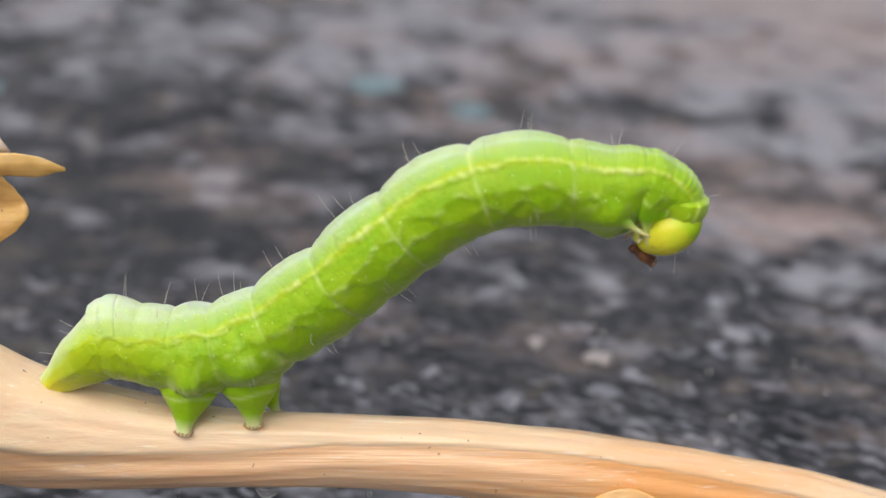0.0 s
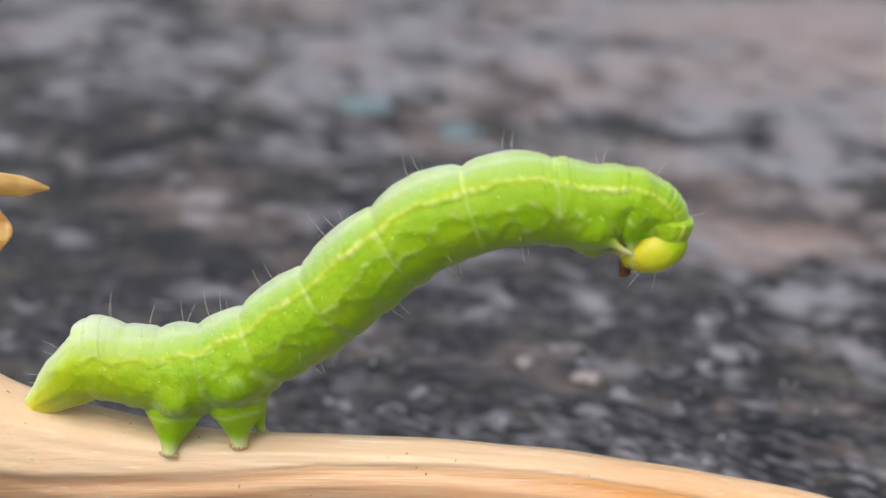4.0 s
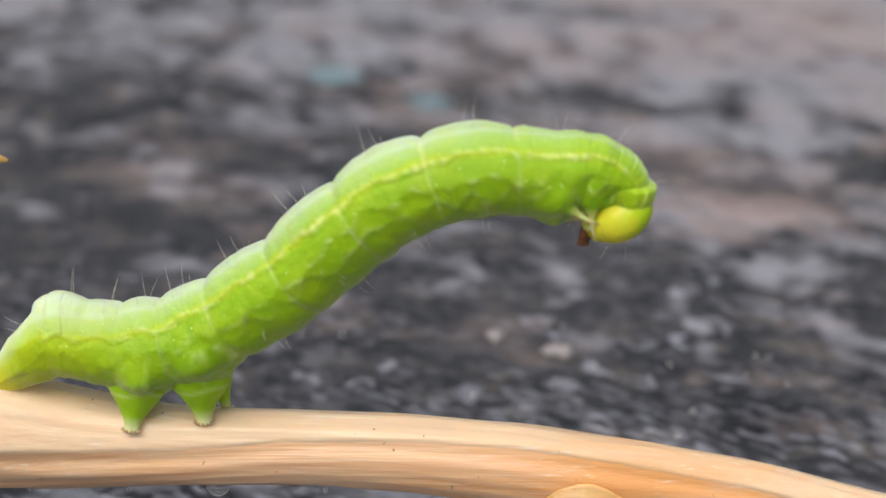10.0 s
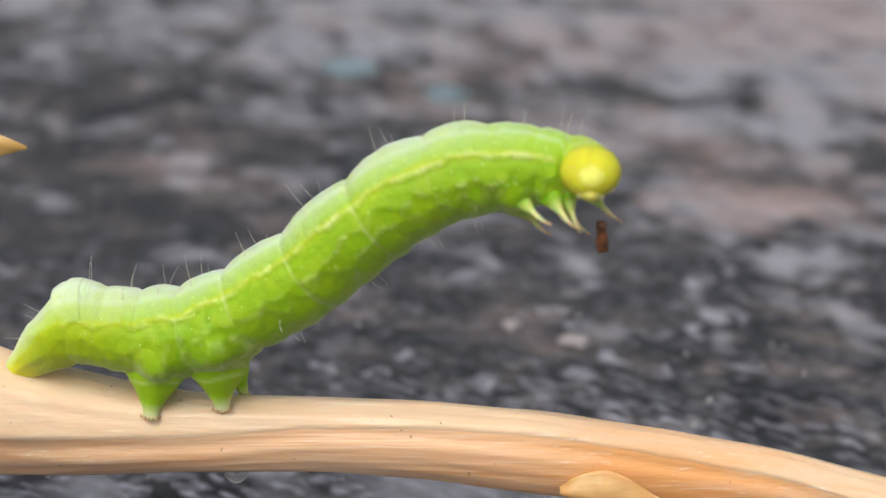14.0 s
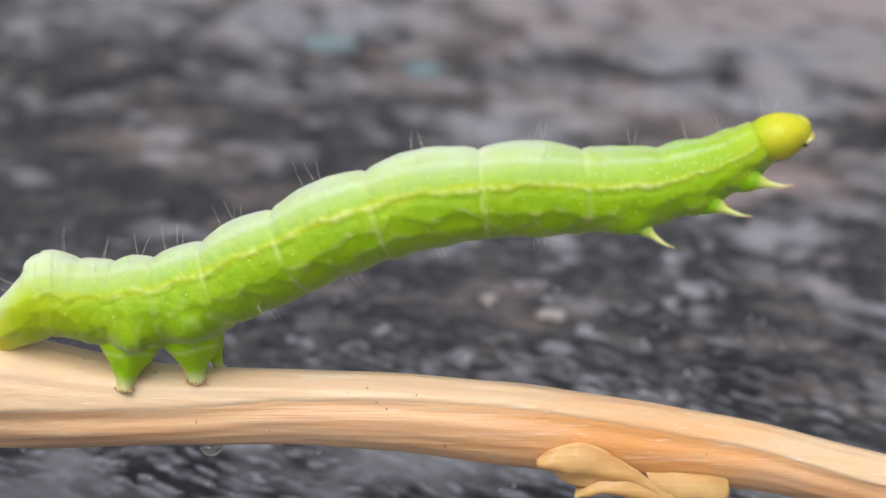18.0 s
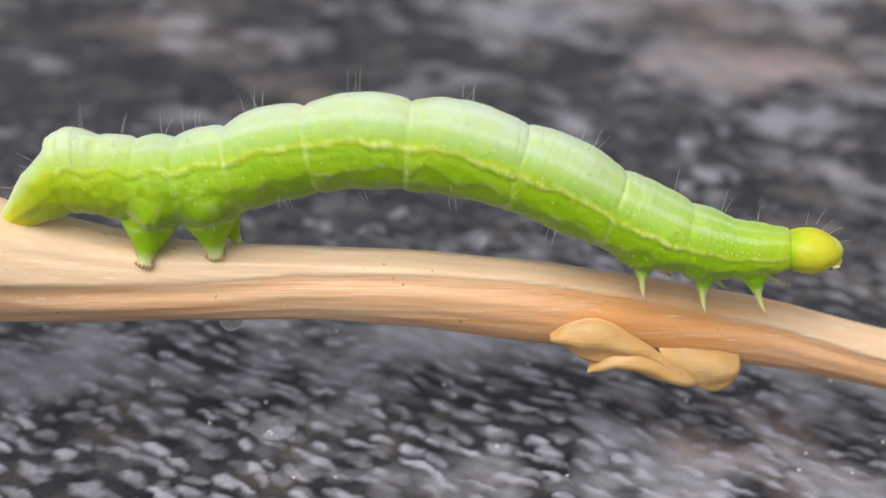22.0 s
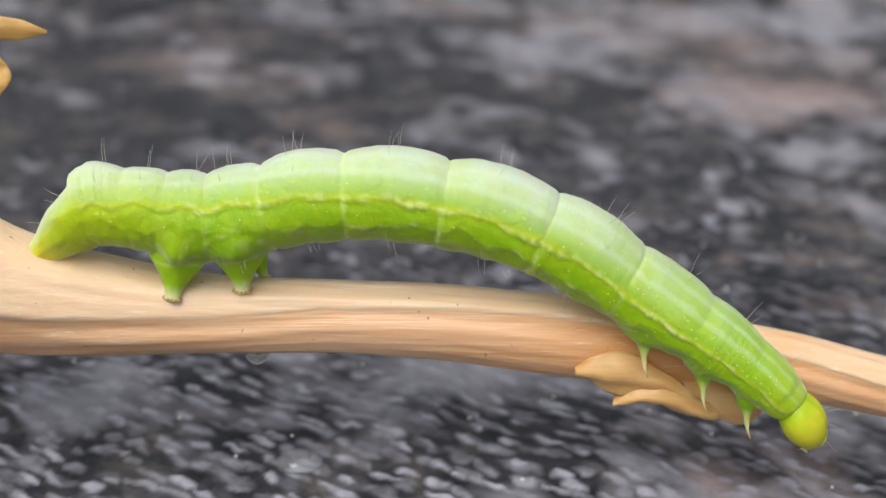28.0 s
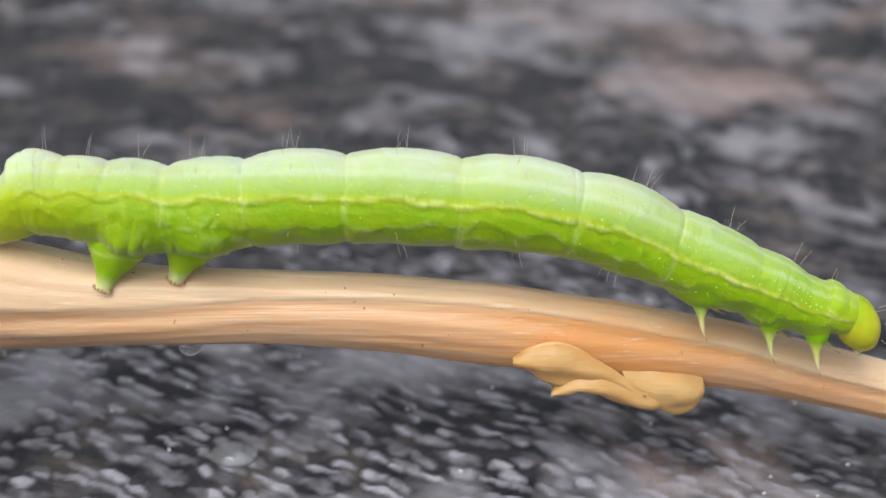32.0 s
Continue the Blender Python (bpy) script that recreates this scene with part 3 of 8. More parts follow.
def bristles(spec, parent):
    """Fine stiff hairs; rows of base, direction, length."""
    verts, faces = [], []
    for base, way, length in spec:
        base, way = Vector(base), Vector(way).normalized()
        s = way.orthogonal().normalized()
        q = way.cross(s)
        i = len(verts)
        bend = Vector((0.10 * length, 0, 0))
        for h, w in ((-0.08, 0.012), (0.5, 0.008), (1.0, 0.003)):
            c = base + way * h * length + bend * h * h
            for k in range(4):
                verts.append(c + w * (math.cos(k * 1.5708) * s + math.sin(k * 1.5708) * q))
        for h in range(2):
            for k in range(4):
                faces.append((i + h * 4 + k, i + h * 4 + (k + 1) % 4, i + h * 4 + 4 + (k + 1) % 4, i + h * 4 + 4 + k))
    mesh_part("bristles", verts, faces, hair_dark, parent, "fine dark bristles")["kind"] = "stuff"


# stations along the body: 0 the tail, 1 to 8 the abdomen, 9 to 11 the thorax, 12 the head
# usual distance to the next station
GAPS = [0.75, 1.42, 1.7, 2.3, 3.0, 3.75, 3.9, 3.8, 3.2, 2.3, 1.4, 1.3]
WAY = [sum(GAPS[:k]) for k in range(13)]
GIRTH = [1.50, 1.60, 1.70, 1.83, 1.87, 1.91, 1.94, 1.94, 1.86, 1.62, 1.38, 1.12, 0.93]
# rings on each station
COUNT = {1: 3, 2: 3, 3: 3, 4: 3, 5: 5, 6: 5, 7: 5, 8: 7, 9: 9, 10: 7, 11: 7}


def smooth_at(table, st):
    """Catmull-Rom through a table of one value a station."""
    k = min(max(int(math.floor(st)), 0), 11)
    u = st - k
    a, b, c, d = (table[min(max(k + j, 0), 12)] for j in (-1, 0, 1, 2))
    return 0.5 * (2 * b + (c - a) * u + (2 * a - 5 * b + 4 * c - d) * u * u + (3 * b - a - 3 * c + d) * u ** 3)


def body_form(st, a):
    """Radius, width and pale pigment of the caterpillar's skin at a station and an angle round it (90 the back, 270 the belly)."""
    k = int(math.floor(st + 0.5))
    f = st - k
    size = 0.5 * (GAPS[min(max(k - 1, 0), 11)] + GAPS[min(k, 11)])
    x = float(np.interp(st, range(13), WAY))
    s, c = math.sin(a), math.cos(a)
    side = 1.0 if c < 0 else 5.0
    n1 = noise.noise(Vector((x * 0.8, c * 1.5, s * 1.5)))
    n2 = noise.noise(Vector((x * 2.2, c * 3.2, s * 3.2)))
    n3 = noise.noise(Vector((x * 1.3, 2.0 if c < 0 else 7.0, 0.3)))
    thorax = min(1.0, max(0.0, st - 8.2))
    hump = min(1.0, size / 3.0) if k < 9 else 0.35
    q = 1 + 0.016 * n1 + 0.012 * n2
    # each segment swells on the back and is drawn in at the joint behind and before it
    q += max(0.0, s + 0.15) * (0.045 - 0.50 * f * f) * hump
    joint = math.exp(-((0.5 - abs(f)) * size / 0.16) ** 2)
    q -= (0.022 + 0.022 * max(0.0, s)) * joint * (1 - 0.5 * thorax) * min(1.0, max(0.25, (st - 1) / 2.5))
    pig = 0.50 * math.exp(-((0.5 - abs(f)) * size / 0.08) ** 2) * max(0.0, 1 - 1.3 * thorax) * (0.5 + 0.5 * abs(c)) * max(0.0, 0.7 + 1.3 * n2) * min(1.0, max(0.0, (st - 2) / 2))
    # the last hump above the tail
    q += 0.16 * max(0.0, s) * math.exp(-((x - 0.40) / 0.75) ** 2)
    # the crenulate pale line along the flank, with a groove below it
    knob = max(0.0, min(1.0, 0.5 + 1.1 * noise.noise(Vector((x * 4.6, side, 0.7)))))
    bow = 0.05 * math.cos(2 * math.pi * f)
    at = s - 0.02 + 0.11 * n3 - bow
    line = math.exp(-(at / (0.028 + 0.034 * knob)) ** 2)
    q += 0.035 * line * (0.3 + knob) - 0.026 * math.exp(-((at + 0.13) / 0.07) ** 2)
    pig += line * (0.22 + 0.55 * knob) * (0.85 + 0.6 * n1) * min(1.0, max(0.35, (st - 1) / 3))
    # loose scalloped folds below it
    loose = 0.07 if k > 3 else 0.045
    for level, depth, wave in ((0.40, 1.0, 1.0), (0.70, 0.75, 1.5)):
        scallop = 0.16 * abs(math.sin(math.pi * (wave * 1.5 * f + 0.3 * k + level)))
        t = s + level + scallop + 0.26 * noise.noise(Vector((x * 0.7, level * 9, side))) + 0.05 * n3
        step = 1 / (1 + math.exp(-max(-20.0, min(20.0, t / 0.028))))
        q += loose * depth * (step * math.exp(-max(t, 0) / 0.22) - 0.3) * (1 - 0.2 * thorax)
        pig += (0.38 if k > 5 else 0.22) * depth * math.exp(-((t - 0.04) / 0.03) ** 2) * max(0.0, 0.35 + 1.8 * n2) * (k > 3)
    q += 0.3 * loose * math.sin(f * 11 + k + 1.5 * n3) * max(0.0, -s) ** 1.5
    # fine cross wrinkles, plainest on the thorax
    q += (0.003 + 0.007 * thorax) * math.sin(x * 5.2 + 1.2 * n1 + 2.0 * n3) * (0.4 + 0.6 * max(0, s + 0.4))
    # fleshy roots of the prolegs and of the true legs
    if k in (3, 4):
        pig += 0.6 * max(0.0, n2 + 0.35 * noise.noise(Vector((x * 5, c * 6, s * 6))) - 0.12) * max(0.0, -s)
        q += 0.26 * math.exp(-(f / 0.26) ** 2) * sum(math.exp(-((a - radians(d)) / 0.42) ** 2) for d in (243, 297))
    elif 8 < k < 12:
        q += 0.20 * math.exp(-(f / 0.24) ** 2) * sum(math.exp(-((a - radians(d)) / 0.36) ** 2) for d in (246, 294))
    return smooth_at(GIRTH, st) * q, 1 + 0.16 * thorax, max(0.0, min(1.0, pig))


def body_ring(name, k, offset, gap):
    """One narrow ring of the body, a little longer than the space it fills, so that it slides under its neighbours."""
    half = 1.3 * gap + 0.2
    ball = 0.5 if name == "neck_ring" else 0.85 if k == 1 else 0.32 if k < 8 else 0.42 if k == 8 else 0.6 if k == 9 else 0.75
    drop = min(0.3, ball * 0.5 * (half / GIRTH[k]) ** 2)
    around, verts, faces, pale, along = 96, [], [], [], []
    us = [-1, -0.96, -0.88] + [-0.8 + 0.1 * i for i in range(17)] + [0.88, 0.96, 1]
    for u in us:
        x = u * half
        st = k + offset + x / (GAPS[min(k if offset + x > 0 else k - 1, 11)])
        slim = (1 - drop * u * u) * (1 if abs(u) < 0.9 else 0.93 if abs(u) < 0.99 else 0.75)
        for j in range(around):
            a = 2 * math.pi * j / around
            r, wide, p = body_form(st, a)
            verts.append((x, r * slim * wide * math.cos(a), r * slim * math.sin(a)))
            along += (float(np.interp(st, range(13), WAY)), verts[-1][1], verts[-1][2])
            pale.append(p)
    for i in range(len(us) - 1):
        for j in range(around):
            l = (j + 1) % around
            faces.append((i * around + j, (i + 1) * around + j, (i + 1) * around + l, i * around + l))
    faces += [tuple(range(around)), tuple((len(us) - 1) * around + j for j in range(around))[::-1]]
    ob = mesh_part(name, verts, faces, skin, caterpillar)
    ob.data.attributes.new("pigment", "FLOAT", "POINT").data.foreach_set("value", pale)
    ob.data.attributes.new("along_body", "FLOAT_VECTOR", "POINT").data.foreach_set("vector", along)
    return ob


def hairs_on(ob, k, rng):
    """Bristles on the middle ring of a station."""
    size = GAPS[k - 1]
    spec = []
    for side in (-1, 1):
        for x, ang, ln in ((-0.16, 66, 1.0), (0.12, 78, 0.9), (0.05, 34, 0.65), (-0.1, -42, 0.5), (0.12, -64, 0.6), (-0.05, -75, 0.55))[0 if 3 < k < 9 else 1:6 if 3 < k < 9 else 3 if k < 4 else 2]:
            a = radians((90 - (90 - ang) * side) + rng.uniform(-6, 6))
            r, wide, _ = body_form(k + x, a)
            y, z = r * wide * math.cos(a), r * math.sin(a)
            spec.append(((x * min(size, 1.4), y, z), (rng.uniform(-0.25, 0.25), y / r, z / r), ln * rng.uniform(0.8, 1.2)))
    bristles(spec, ob)


def dots_on(ob, k, offset, gap, rng):
    bm = bmesh.new()
    for _ in range(5):
        x = rng.uniform(-0.45, 0.45) * gap
        lat = rng.uniform(6, 48) if rng.random() < 0.6 else -rng.uniform(8, 50)
        a = radians(180 - lat) if rng.random() < 0.7 else radians(lat)
        r, wide, _ = body_form(k + offset + x / GAPS[min(k, 11)], a)
        bmesh.ops.create_icosphere(bm, subdivisions=1, radius=rng.uniform(0.022, 0.045), matrix=Matrix.Translation((x, r * wide * math.cos(a) * 0.99, r * math.sin(a) * 0.99)))
    part("pale_dots", bm, wart_pale, ob, "small pale raised dots")["kind"] = "stuff"


def thorax_leg(parent, side, r):
    """A short clear leg on a soft pad, jointed, with a brown claw; origin at its root, pointing down."""
    way = Vector((0.0, side * 0.16, -1)).normalized()
    pts = [-0.25 * way, 0.30 * way, 0.62 * way, way * 1.02 + Vector((0.03, 0, 0)), way * 1.44 + Vector((0.10, 0, 0)), way * 1.84 + Vector((0.26, 0, 0))]
    c = curve_points(pts, 22)
    verts, faces, pig = [], [], []
    for i, q in enumerate(c):
        s = i / 21
        w = 0.42 * math.exp(-(s / 0.34) ** 2) + 0.17 * (1 - s) + 0.028 + 0.03 * math.exp(-((s - 0.42) / 0.06) ** 2) + 0.02 * math.exp(-((s - 0.7) / 0.05) ** 2)
        for k in range(14):
            a = 2 * math.pi * k / 14
            verts.append(q + Vector((w * math.cos(a), w * 0.8 * math.sin(a), 0)))
            pig.append(s)
    for i in range(21):
        for k in range(14):
            faces.append((i * 14 + k, (i + 1) * 14 + k, (i + 1) * 14 + (k + 1) % 14, i * 14 + (k + 1) % 14))
    faces.append(tuple(range(21 * 14, 22 * 14)))
    ob = mesh_part("leg", [tuple(v) for v in verts], [f[::-1] for f in faces], leg_skin, parent, "clear jointed true leg with a brown claw")
    at = ob.data.attributes.new("pigment", "FLOAT", "POINT")
    at.data.foreach_set("value", pig)
    LEGS.append((ob, 0.0, side * 0.40 * r, -0.76 * r))


LEGS = []
BODY = []
# tail: from the last hump down to the anal prolegs, origin at its front end
tail_rows = [(-3.75, 0.08), (-3.70, 0.26), (-3.5, 0.42), (-3.1, 0.58), (-2.6, 0.78), (-2.0, 1.02), (-1.4, 1.26), (-0.9, 1.46), (-0.4, 1.57), (0.1, 1.54), (0.6, 1.40), (1.0, 1.15), (1.2, 0.6), (1.25, 0.1)]
fine_rows = [tuple(q)[:2] for q in curve_points([(x, r, 0) for x, r in tail_rows], 44)]


def tail_shape(x, a, r):
    """A wedge: the back slopes straight down to the tip, the belly sags, loose wrinkles along the flank."""
    c, s = math.cos(a), math.sin(a)
    n = noise.noise(Vector((x * 1.4, 3 + c * 2, s * 2)))
    k = 1 + 0.05 * n + 0.025 * noise.noise(Vector((x * 3.5, c * 4, s * 4)))
    k += 0.05 * math.exp(-((s + 0.25 + 0.2 * n) / 0.12) ** 2) * min(1.0, max(0.0, -x / 1.5))
    top = min(r, 1.0 + 0.18 * x + 0.14 * math.exp(-((x + 1.2) / 1.1) ** 2))
    return r * 0.95 * k * c, (top if s > 0 else r) * k * s


v, f = lathe(fine_rows, 64, tail_shape)
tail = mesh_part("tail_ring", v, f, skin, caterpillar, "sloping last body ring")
tail.data.attributes.new("along_body", "FLOAT_VECTOR", "POINT").data.foreach_set("vector", [c for p in v for c in p])
bristles([((-0.3, -0.4, 0.85), (-0.5, -0.2, 1), 0.9), ((-0.9, 0.3, 0.75), (-0.8, 0.2, 0.8), 1.0), ((-1.6, -0.4, 0.55), (-0.8, -0.3, 0.7), 0.9), ((-2.2, 0.2, 0.5), (-0.9, 0, 0.5), 0.8),
          ((-2.8, -0.2, 0.4), (-0.9, -0.2, 0.3), 0.8), ((-3.3, 0.1, 0.3), (-1, 0, 0.2), 0.7)], tail)
for side in (-1, 1):
    bm = bmesh.new()
    bmesh.ops.create_uvsphere(bm, u_segments=20, v_segments=14, radius=0.5)
    bmesh.ops.transform(bm, matrix=Matrix.Translation((-3.35, side * 0.42, -0.42)) @ Euler((0, radians(-40), 0)).to_matrix().to_4x4() @ Matrix.Diagonal((0.75, 0.7, 1.25, 1)), verts=bm.verts)
    part("anal_proleg", bm, tail_skin, tail, "yellowish clasping hind proleg")
BODY.append(tail)
# rings from the rear to the neck; the middle one of each station carries the bristles and the legs
BETWEEN = []
ring_rng = random.Random(5)
for k, count in COUNT.items():
    gap = 0.5 * (GAPS[k - 1] + GAPS[k]) / count
    for j in range(count):
        offset = (j + 0.5) / count - 0.5
        ring = body_ring("thorax_ring" if k > 8 else "abdomen_ring", k, offset, gap)
        dots_on(ring, k, offset, gap, ring_rng)
        if j == count // 2:
            hairs_on(ring, k, ring_rng)
            if k > 8:
                for side in (-1, 1):
                    thorax_leg(ring, side, GIRTH[k])
            BODY.append(ring)
        else:
            BETWEEN.append((k + offset, ring))
BETWEEN.append((11.46, body_ring("neck_ring", 11, 0.46, 0.42)))


def walk_leg(i, rows):
    """Swings one true leg on its ring; rows of seconds, degrees forward and, where it spreads, degrees outward."""
    ob, x, y, z = LEGS[i]
    out = 1 if y > 0 else -1
    walk(ob, [(t, pose(x * MM, y * MM, z * MM, out * (wide[0] if wide else 0), -a - (38 if y > 0 else 0), 0)) for t, a, *wide in rows])


def build_head():
    """Rounded capsule, a pale face plate, jaws, feelers and eye dots; x is the way the face looks."""
    bm = bmesh.new()
    bmesh.ops.create_uvsphere(bm, u_segments=40, v_segments=28, radius=1.0)
    for v in bm.verts:
        x, y, z = v.co
        cleft = 1 - 0.05 * math.exp(-(y / 0.10) ** 2) * max(0, z + 0.4)
        taper = 1 - 0.20 * max(0, x) ** 2
        v.co = Vector((x * 1.36 * cleft + 0.62, y * 1.12 * taper * cleft, z * 0.91 * taper * cleft))
    green = [max(0.0, min(1.0, (0.72 - v.co.x) / 1.1 + 0.5 * noise.noise(v.co * 2.3))) for v in bm.verts]
    head = part("head", bm, head_skin, caterpillar, "glossy yellow-green head capsule")
    head.data.attributes.new("pigment", "FLOAT", "POINT").data.foreach_set("value", green)
    bm = bmesh.new()
    bmesh.ops.create_uvsphere(bm, u_segments=32, v_segments=20, radius=1.0)
    for v in bm.verts:
        x, y, z = v.co
        split = 1 - 0.10 * math.exp(-(y / 0.10) ** 2) * max(0.0, z + 0.3)
        v.co = Vector((1.10 + 0.875 * x * split, y * (0.70 + 0.08 * z), 0.10 + 0.60 * z))
    part("face_plate", bm, face_pale, head, "pale plate on the face")
    for side in (-1, 1):
        bm = bmesh.new()
        bmesh.ops.create_cone(bm, cap_ends=True, segments=12, radius1=0.10, radius2=0.035, depth=0.30)
        bmesh.ops.transform(bm, matrix=Matrix.Translation((1.72, side * 0.42, -0.46)) @ Euler((0, radians(68), radians(side * 15))).to_matrix().to_4x4(), verts=bm.verts)
        part("feeler", bm, mouth_pale, head, "short pale feeler")
        bm = bmesh.new()
        bmesh.ops.create_uvsphere(bm, u_segments=14, v_segments=10, radius=0.12)
        bmesh.ops.transform(bm, matrix=Matrix.Translation((1.56, side * 0.15, -0.60)) @ Matrix.Diagonal((0.8, 0.9, 0.7, 1)), verts=bm.verts)
        part("jaw", bm, jaw_brown, head, "dark brown jaw")
        bm = bmesh.new()
        for k in range(5):
            a = radians(-60 + 40 * k)
            bmesh.ops.create_icosphere(bm, subdivisions=1, radius=0.028, matrix=Matrix.Translation((1.21 + 0.18 * math.cos(a), side * 0.93 - side * 0.06 * math.cos(a), -0.30 + 0.2 * math.sin(a))))
        part("eye_dots", bm, eye_brown, head, "tiny dark eye dots")
    bm = bmesh.new()
    bmesh.ops.create_uvsphere(bm, u_segments=18, v_segments=12, radius=0.36)
    bmesh.ops.transform(bm, matrix=Matrix.Translation((1.66, 0, -0.33)) @ Matrix.Diagonal((0.95, 1.0, 0.80, 1)), verts=bm.verts)
    part("lip", bm, lip_white, head, "pale yellowish upper lip")
    bristles([((0.9, -0.5, 1.0), (0.5, -0.4, 1), 0.7), ((0.9, 0.5, 1.0), (0.5, 0.4, 1), 0.7), ((1.5, -0.6, 0.6), (1, -0.5, 0.5), 0.55), ((1.5, 0.6, 0.6), (1, 0.5, 0.5), 0.55), ((0.4, 0, 1.1), (0, 0, 1), 0.6)], head)
    return head


BODY.append(build_head())


def build_proleg(height, width, label):
    """A fleshy cone that stands on its hooked foot; origin at the foot, z up the leg."""
    rows = [(-0.05, 0.14), (0.0, 0.24), (0.1, 0.29), (0.4, 0.34), (0.8, 0.50), (1.2, 0.74), (1.6, 0.99), (2.0, 1.13), (2.6, 1.0), (height, 0.6), (height + 0.3, 0.3)]
    pts = [tuple(q)[:2] for q in curve_points([(x, r * width, 0) for x, r in rows], 34)]
    v, f = lathe(pts, 36, lambda x, a, r: (r * math.cos(a) * (1 + 0.06 * noise.noise(Vector((x * 1.5, math.cos(a) * 1.5, math.sin(a) * 1.5 + width)))), r * math.sin(a) * (1 - 0.22 * min(1, max(0, x) / 1.6)) * (1 + 0.06 * noise.noise(Vector((x * 2, math.cos(a) * 2, 5))))))
    v = [(y, z, x) for x, y, z in v]
    pale = [max(0.0, min(1.0, (0.75 - p[2]) / 0.6)) * 0.85 + 0.35 * math.exp(-((p[2] - 1.7 - 0.1 * math.sin(3 * p[0])) / 0.07) ** 2) for p in v]
    ob = mesh_part("proleg", v, f, proleg_skin, caterpillar, label)
    at = ob.data.attributes.new("pigment", "FLOAT", "POINT")
    at.data.foreach_set("value", pale)
    bm = bmesh.new()
    for k in range(9):
        a = radians(170 + 25 * k)
        bmesh.ops.create_cone(bm, cap_ends=True, segments=6, radius1=0.05 + 0.02 * math.sin(k * 2.3), radius2=0.02, depth=0.15,
                              matrix=Matrix.Translation((0.33 * math.cos(a) * width, 0.33 * math.sin(a) * width, 0.06)) @ Euler((radians(200), radians(30 * math.cos(a)), 0)).to_matrix().to_4x4())
    part("foot_hooks", bm, hook_brown, ob, "brown gripping hooks")
    return ob


PROLEGS = [build_proleg(3.6, w, "green fleshy proleg") for w in (1.05, 1.1, 0.65, 0.65)]


# ---------- small things ----------
def build_crumb():
    bm = bmesh.new()
    bmesh.ops.create_cone(bm, cap_ends=True, segments=14, radius1=0.23, radius2=0.17, depth=1.15)
    bmesh.ops.subdivide_edges(bm, edges=[e for e in bm.edges if abs(e.verts[0].co.z - e.verts[1].co.z) > 0.5], cuts=8)
    for v in bm.verts:
        n = noise.noise(v.co * 3.5)
        v.co.x += 0.07 * n + 0.05 * math.sin(v.co.z * 3)
        v.co.y += 0.07 * noise.noise(v.co * 3.5 + Vector((5, 0, 0)))
    ob = part("crumb", bm, crumb_brown)
    return tagged(ob, "small dark brown crumb of dry plant held in the jaws", "crumb")


crumb = build_crumb()


def droplet(x, z, w, h):
    """A drop that hangs from the underside of the stem."""
    rows = [(0.12, 0.9 * w), (0.0, w), (-0.3 * h, 0.93 * w), (-0.6 * h, 0.75 * w), (-0.85 * h, 0.46 * w), (-0.97 * h, 0.2 * w), (-h, 0.02 * w)]
    pts = [tuple(q)[:2] for q in curve_points([(a, r, 0) for a, r in rows], 26)]
    v, f = lathe(pts, 32)
    v = [(b, c, a) for a, b, c in v]
    ob = mesh_part("water_drop", v, f, water)
    ob.location = (x * MM, -0.35 * MM, z * MM)
    return tagged(ob, "clear hanging water drop under the stem", "water drop", "drops under the stem")


droplet(-7.80, stem_at(-7.8)[0] - stem_at(-7.8)[1] * 0.98, 0.52, 0.6)
droplet(-4.68, stem_at(-4.68)[0] - stem_at(-4.68)[1] * 0.96, 0.30, 0.2)


def flat_fleck(name, x, y, w, d, h, mat, label, cat, group, seed):
    bm = bmesh.new()
    bmesh.ops.create_icosphere(bm, subdivisions=3, radius=1.0)
    for v in bm.verts:
        n = 1 + 0.5 * noise.noise(v.co * 1.5 + Vector((seed, 0, 0))) + 0.3 * noise.noise(v.co * 4 + Vector((0, seed, 0)))
        v.co = Vector((v.co.x * w * n, v.co.y * d * n, v.co.z * h))
    ob = part(name, bm, mat)
    ob.location = (x * MM, y * MM, 0)
    return tagged(ob, label, cat, group)


def ground_height(x, y):
    hit, place, _, _ = ground.ray_cast(Vector((x * MM, y * MM, 0.05)), Vector((0, 0, -1)))
    return place.z if hit else GROUND_Z * MM


for x, y, w, d, s in ((-6.1, 67.5, 2.3, 2.2, 1), (1.9, 62.5, 1.5, 1.7, 2), (-38.0, 66.0, 1.5, 1.6, 4)):
    o = flat_fleck("paint_fleck", x, y, w, d, 0.06, fleck_blue, "pale blue paint fleck on the wet ground", "paint fleck", "paint flecks", s)
    o.location.z = ground_height(x, y) + 0.0001
# flat pale pieces added in place of bright reflections on the wet surface
for x, y, w, d, s in ((8.5, 21.9, 0.8, 0.7, 5), (5.0, 23.7, 0.5, 0.5, 6)):
    o = flat_fleck("reflection_spot", x, y, w, d, 0.10, spot_pale, "small pale spot standing in for a reflection on the wet ground", "chip", "chips on the ground", s)
    o.location.z = ground_height(x, y) + 0.0001


def dome(x, y, w, d, h):
    bm = bmesh.new()
    bmesh.ops.create_uvsphere(bm, u_segments=36, v_segments=20, radius=1.0)
    for v in bm.verts:
        v.co = Vector((v.co.x * w, v.co.y * d, v.co.z * h if v.co.z > 0 else v.co.z * 0.05))
    ob = part("water_bead", bm, bead_water)
    ob.location = (x * MM, y * MM, ground_height(x, y))
    return tagged(ob, "flat clear water bead on the dark ground", "water bead")


dome(-6.44, 0.75, 1.1, 0.8, 0.55)


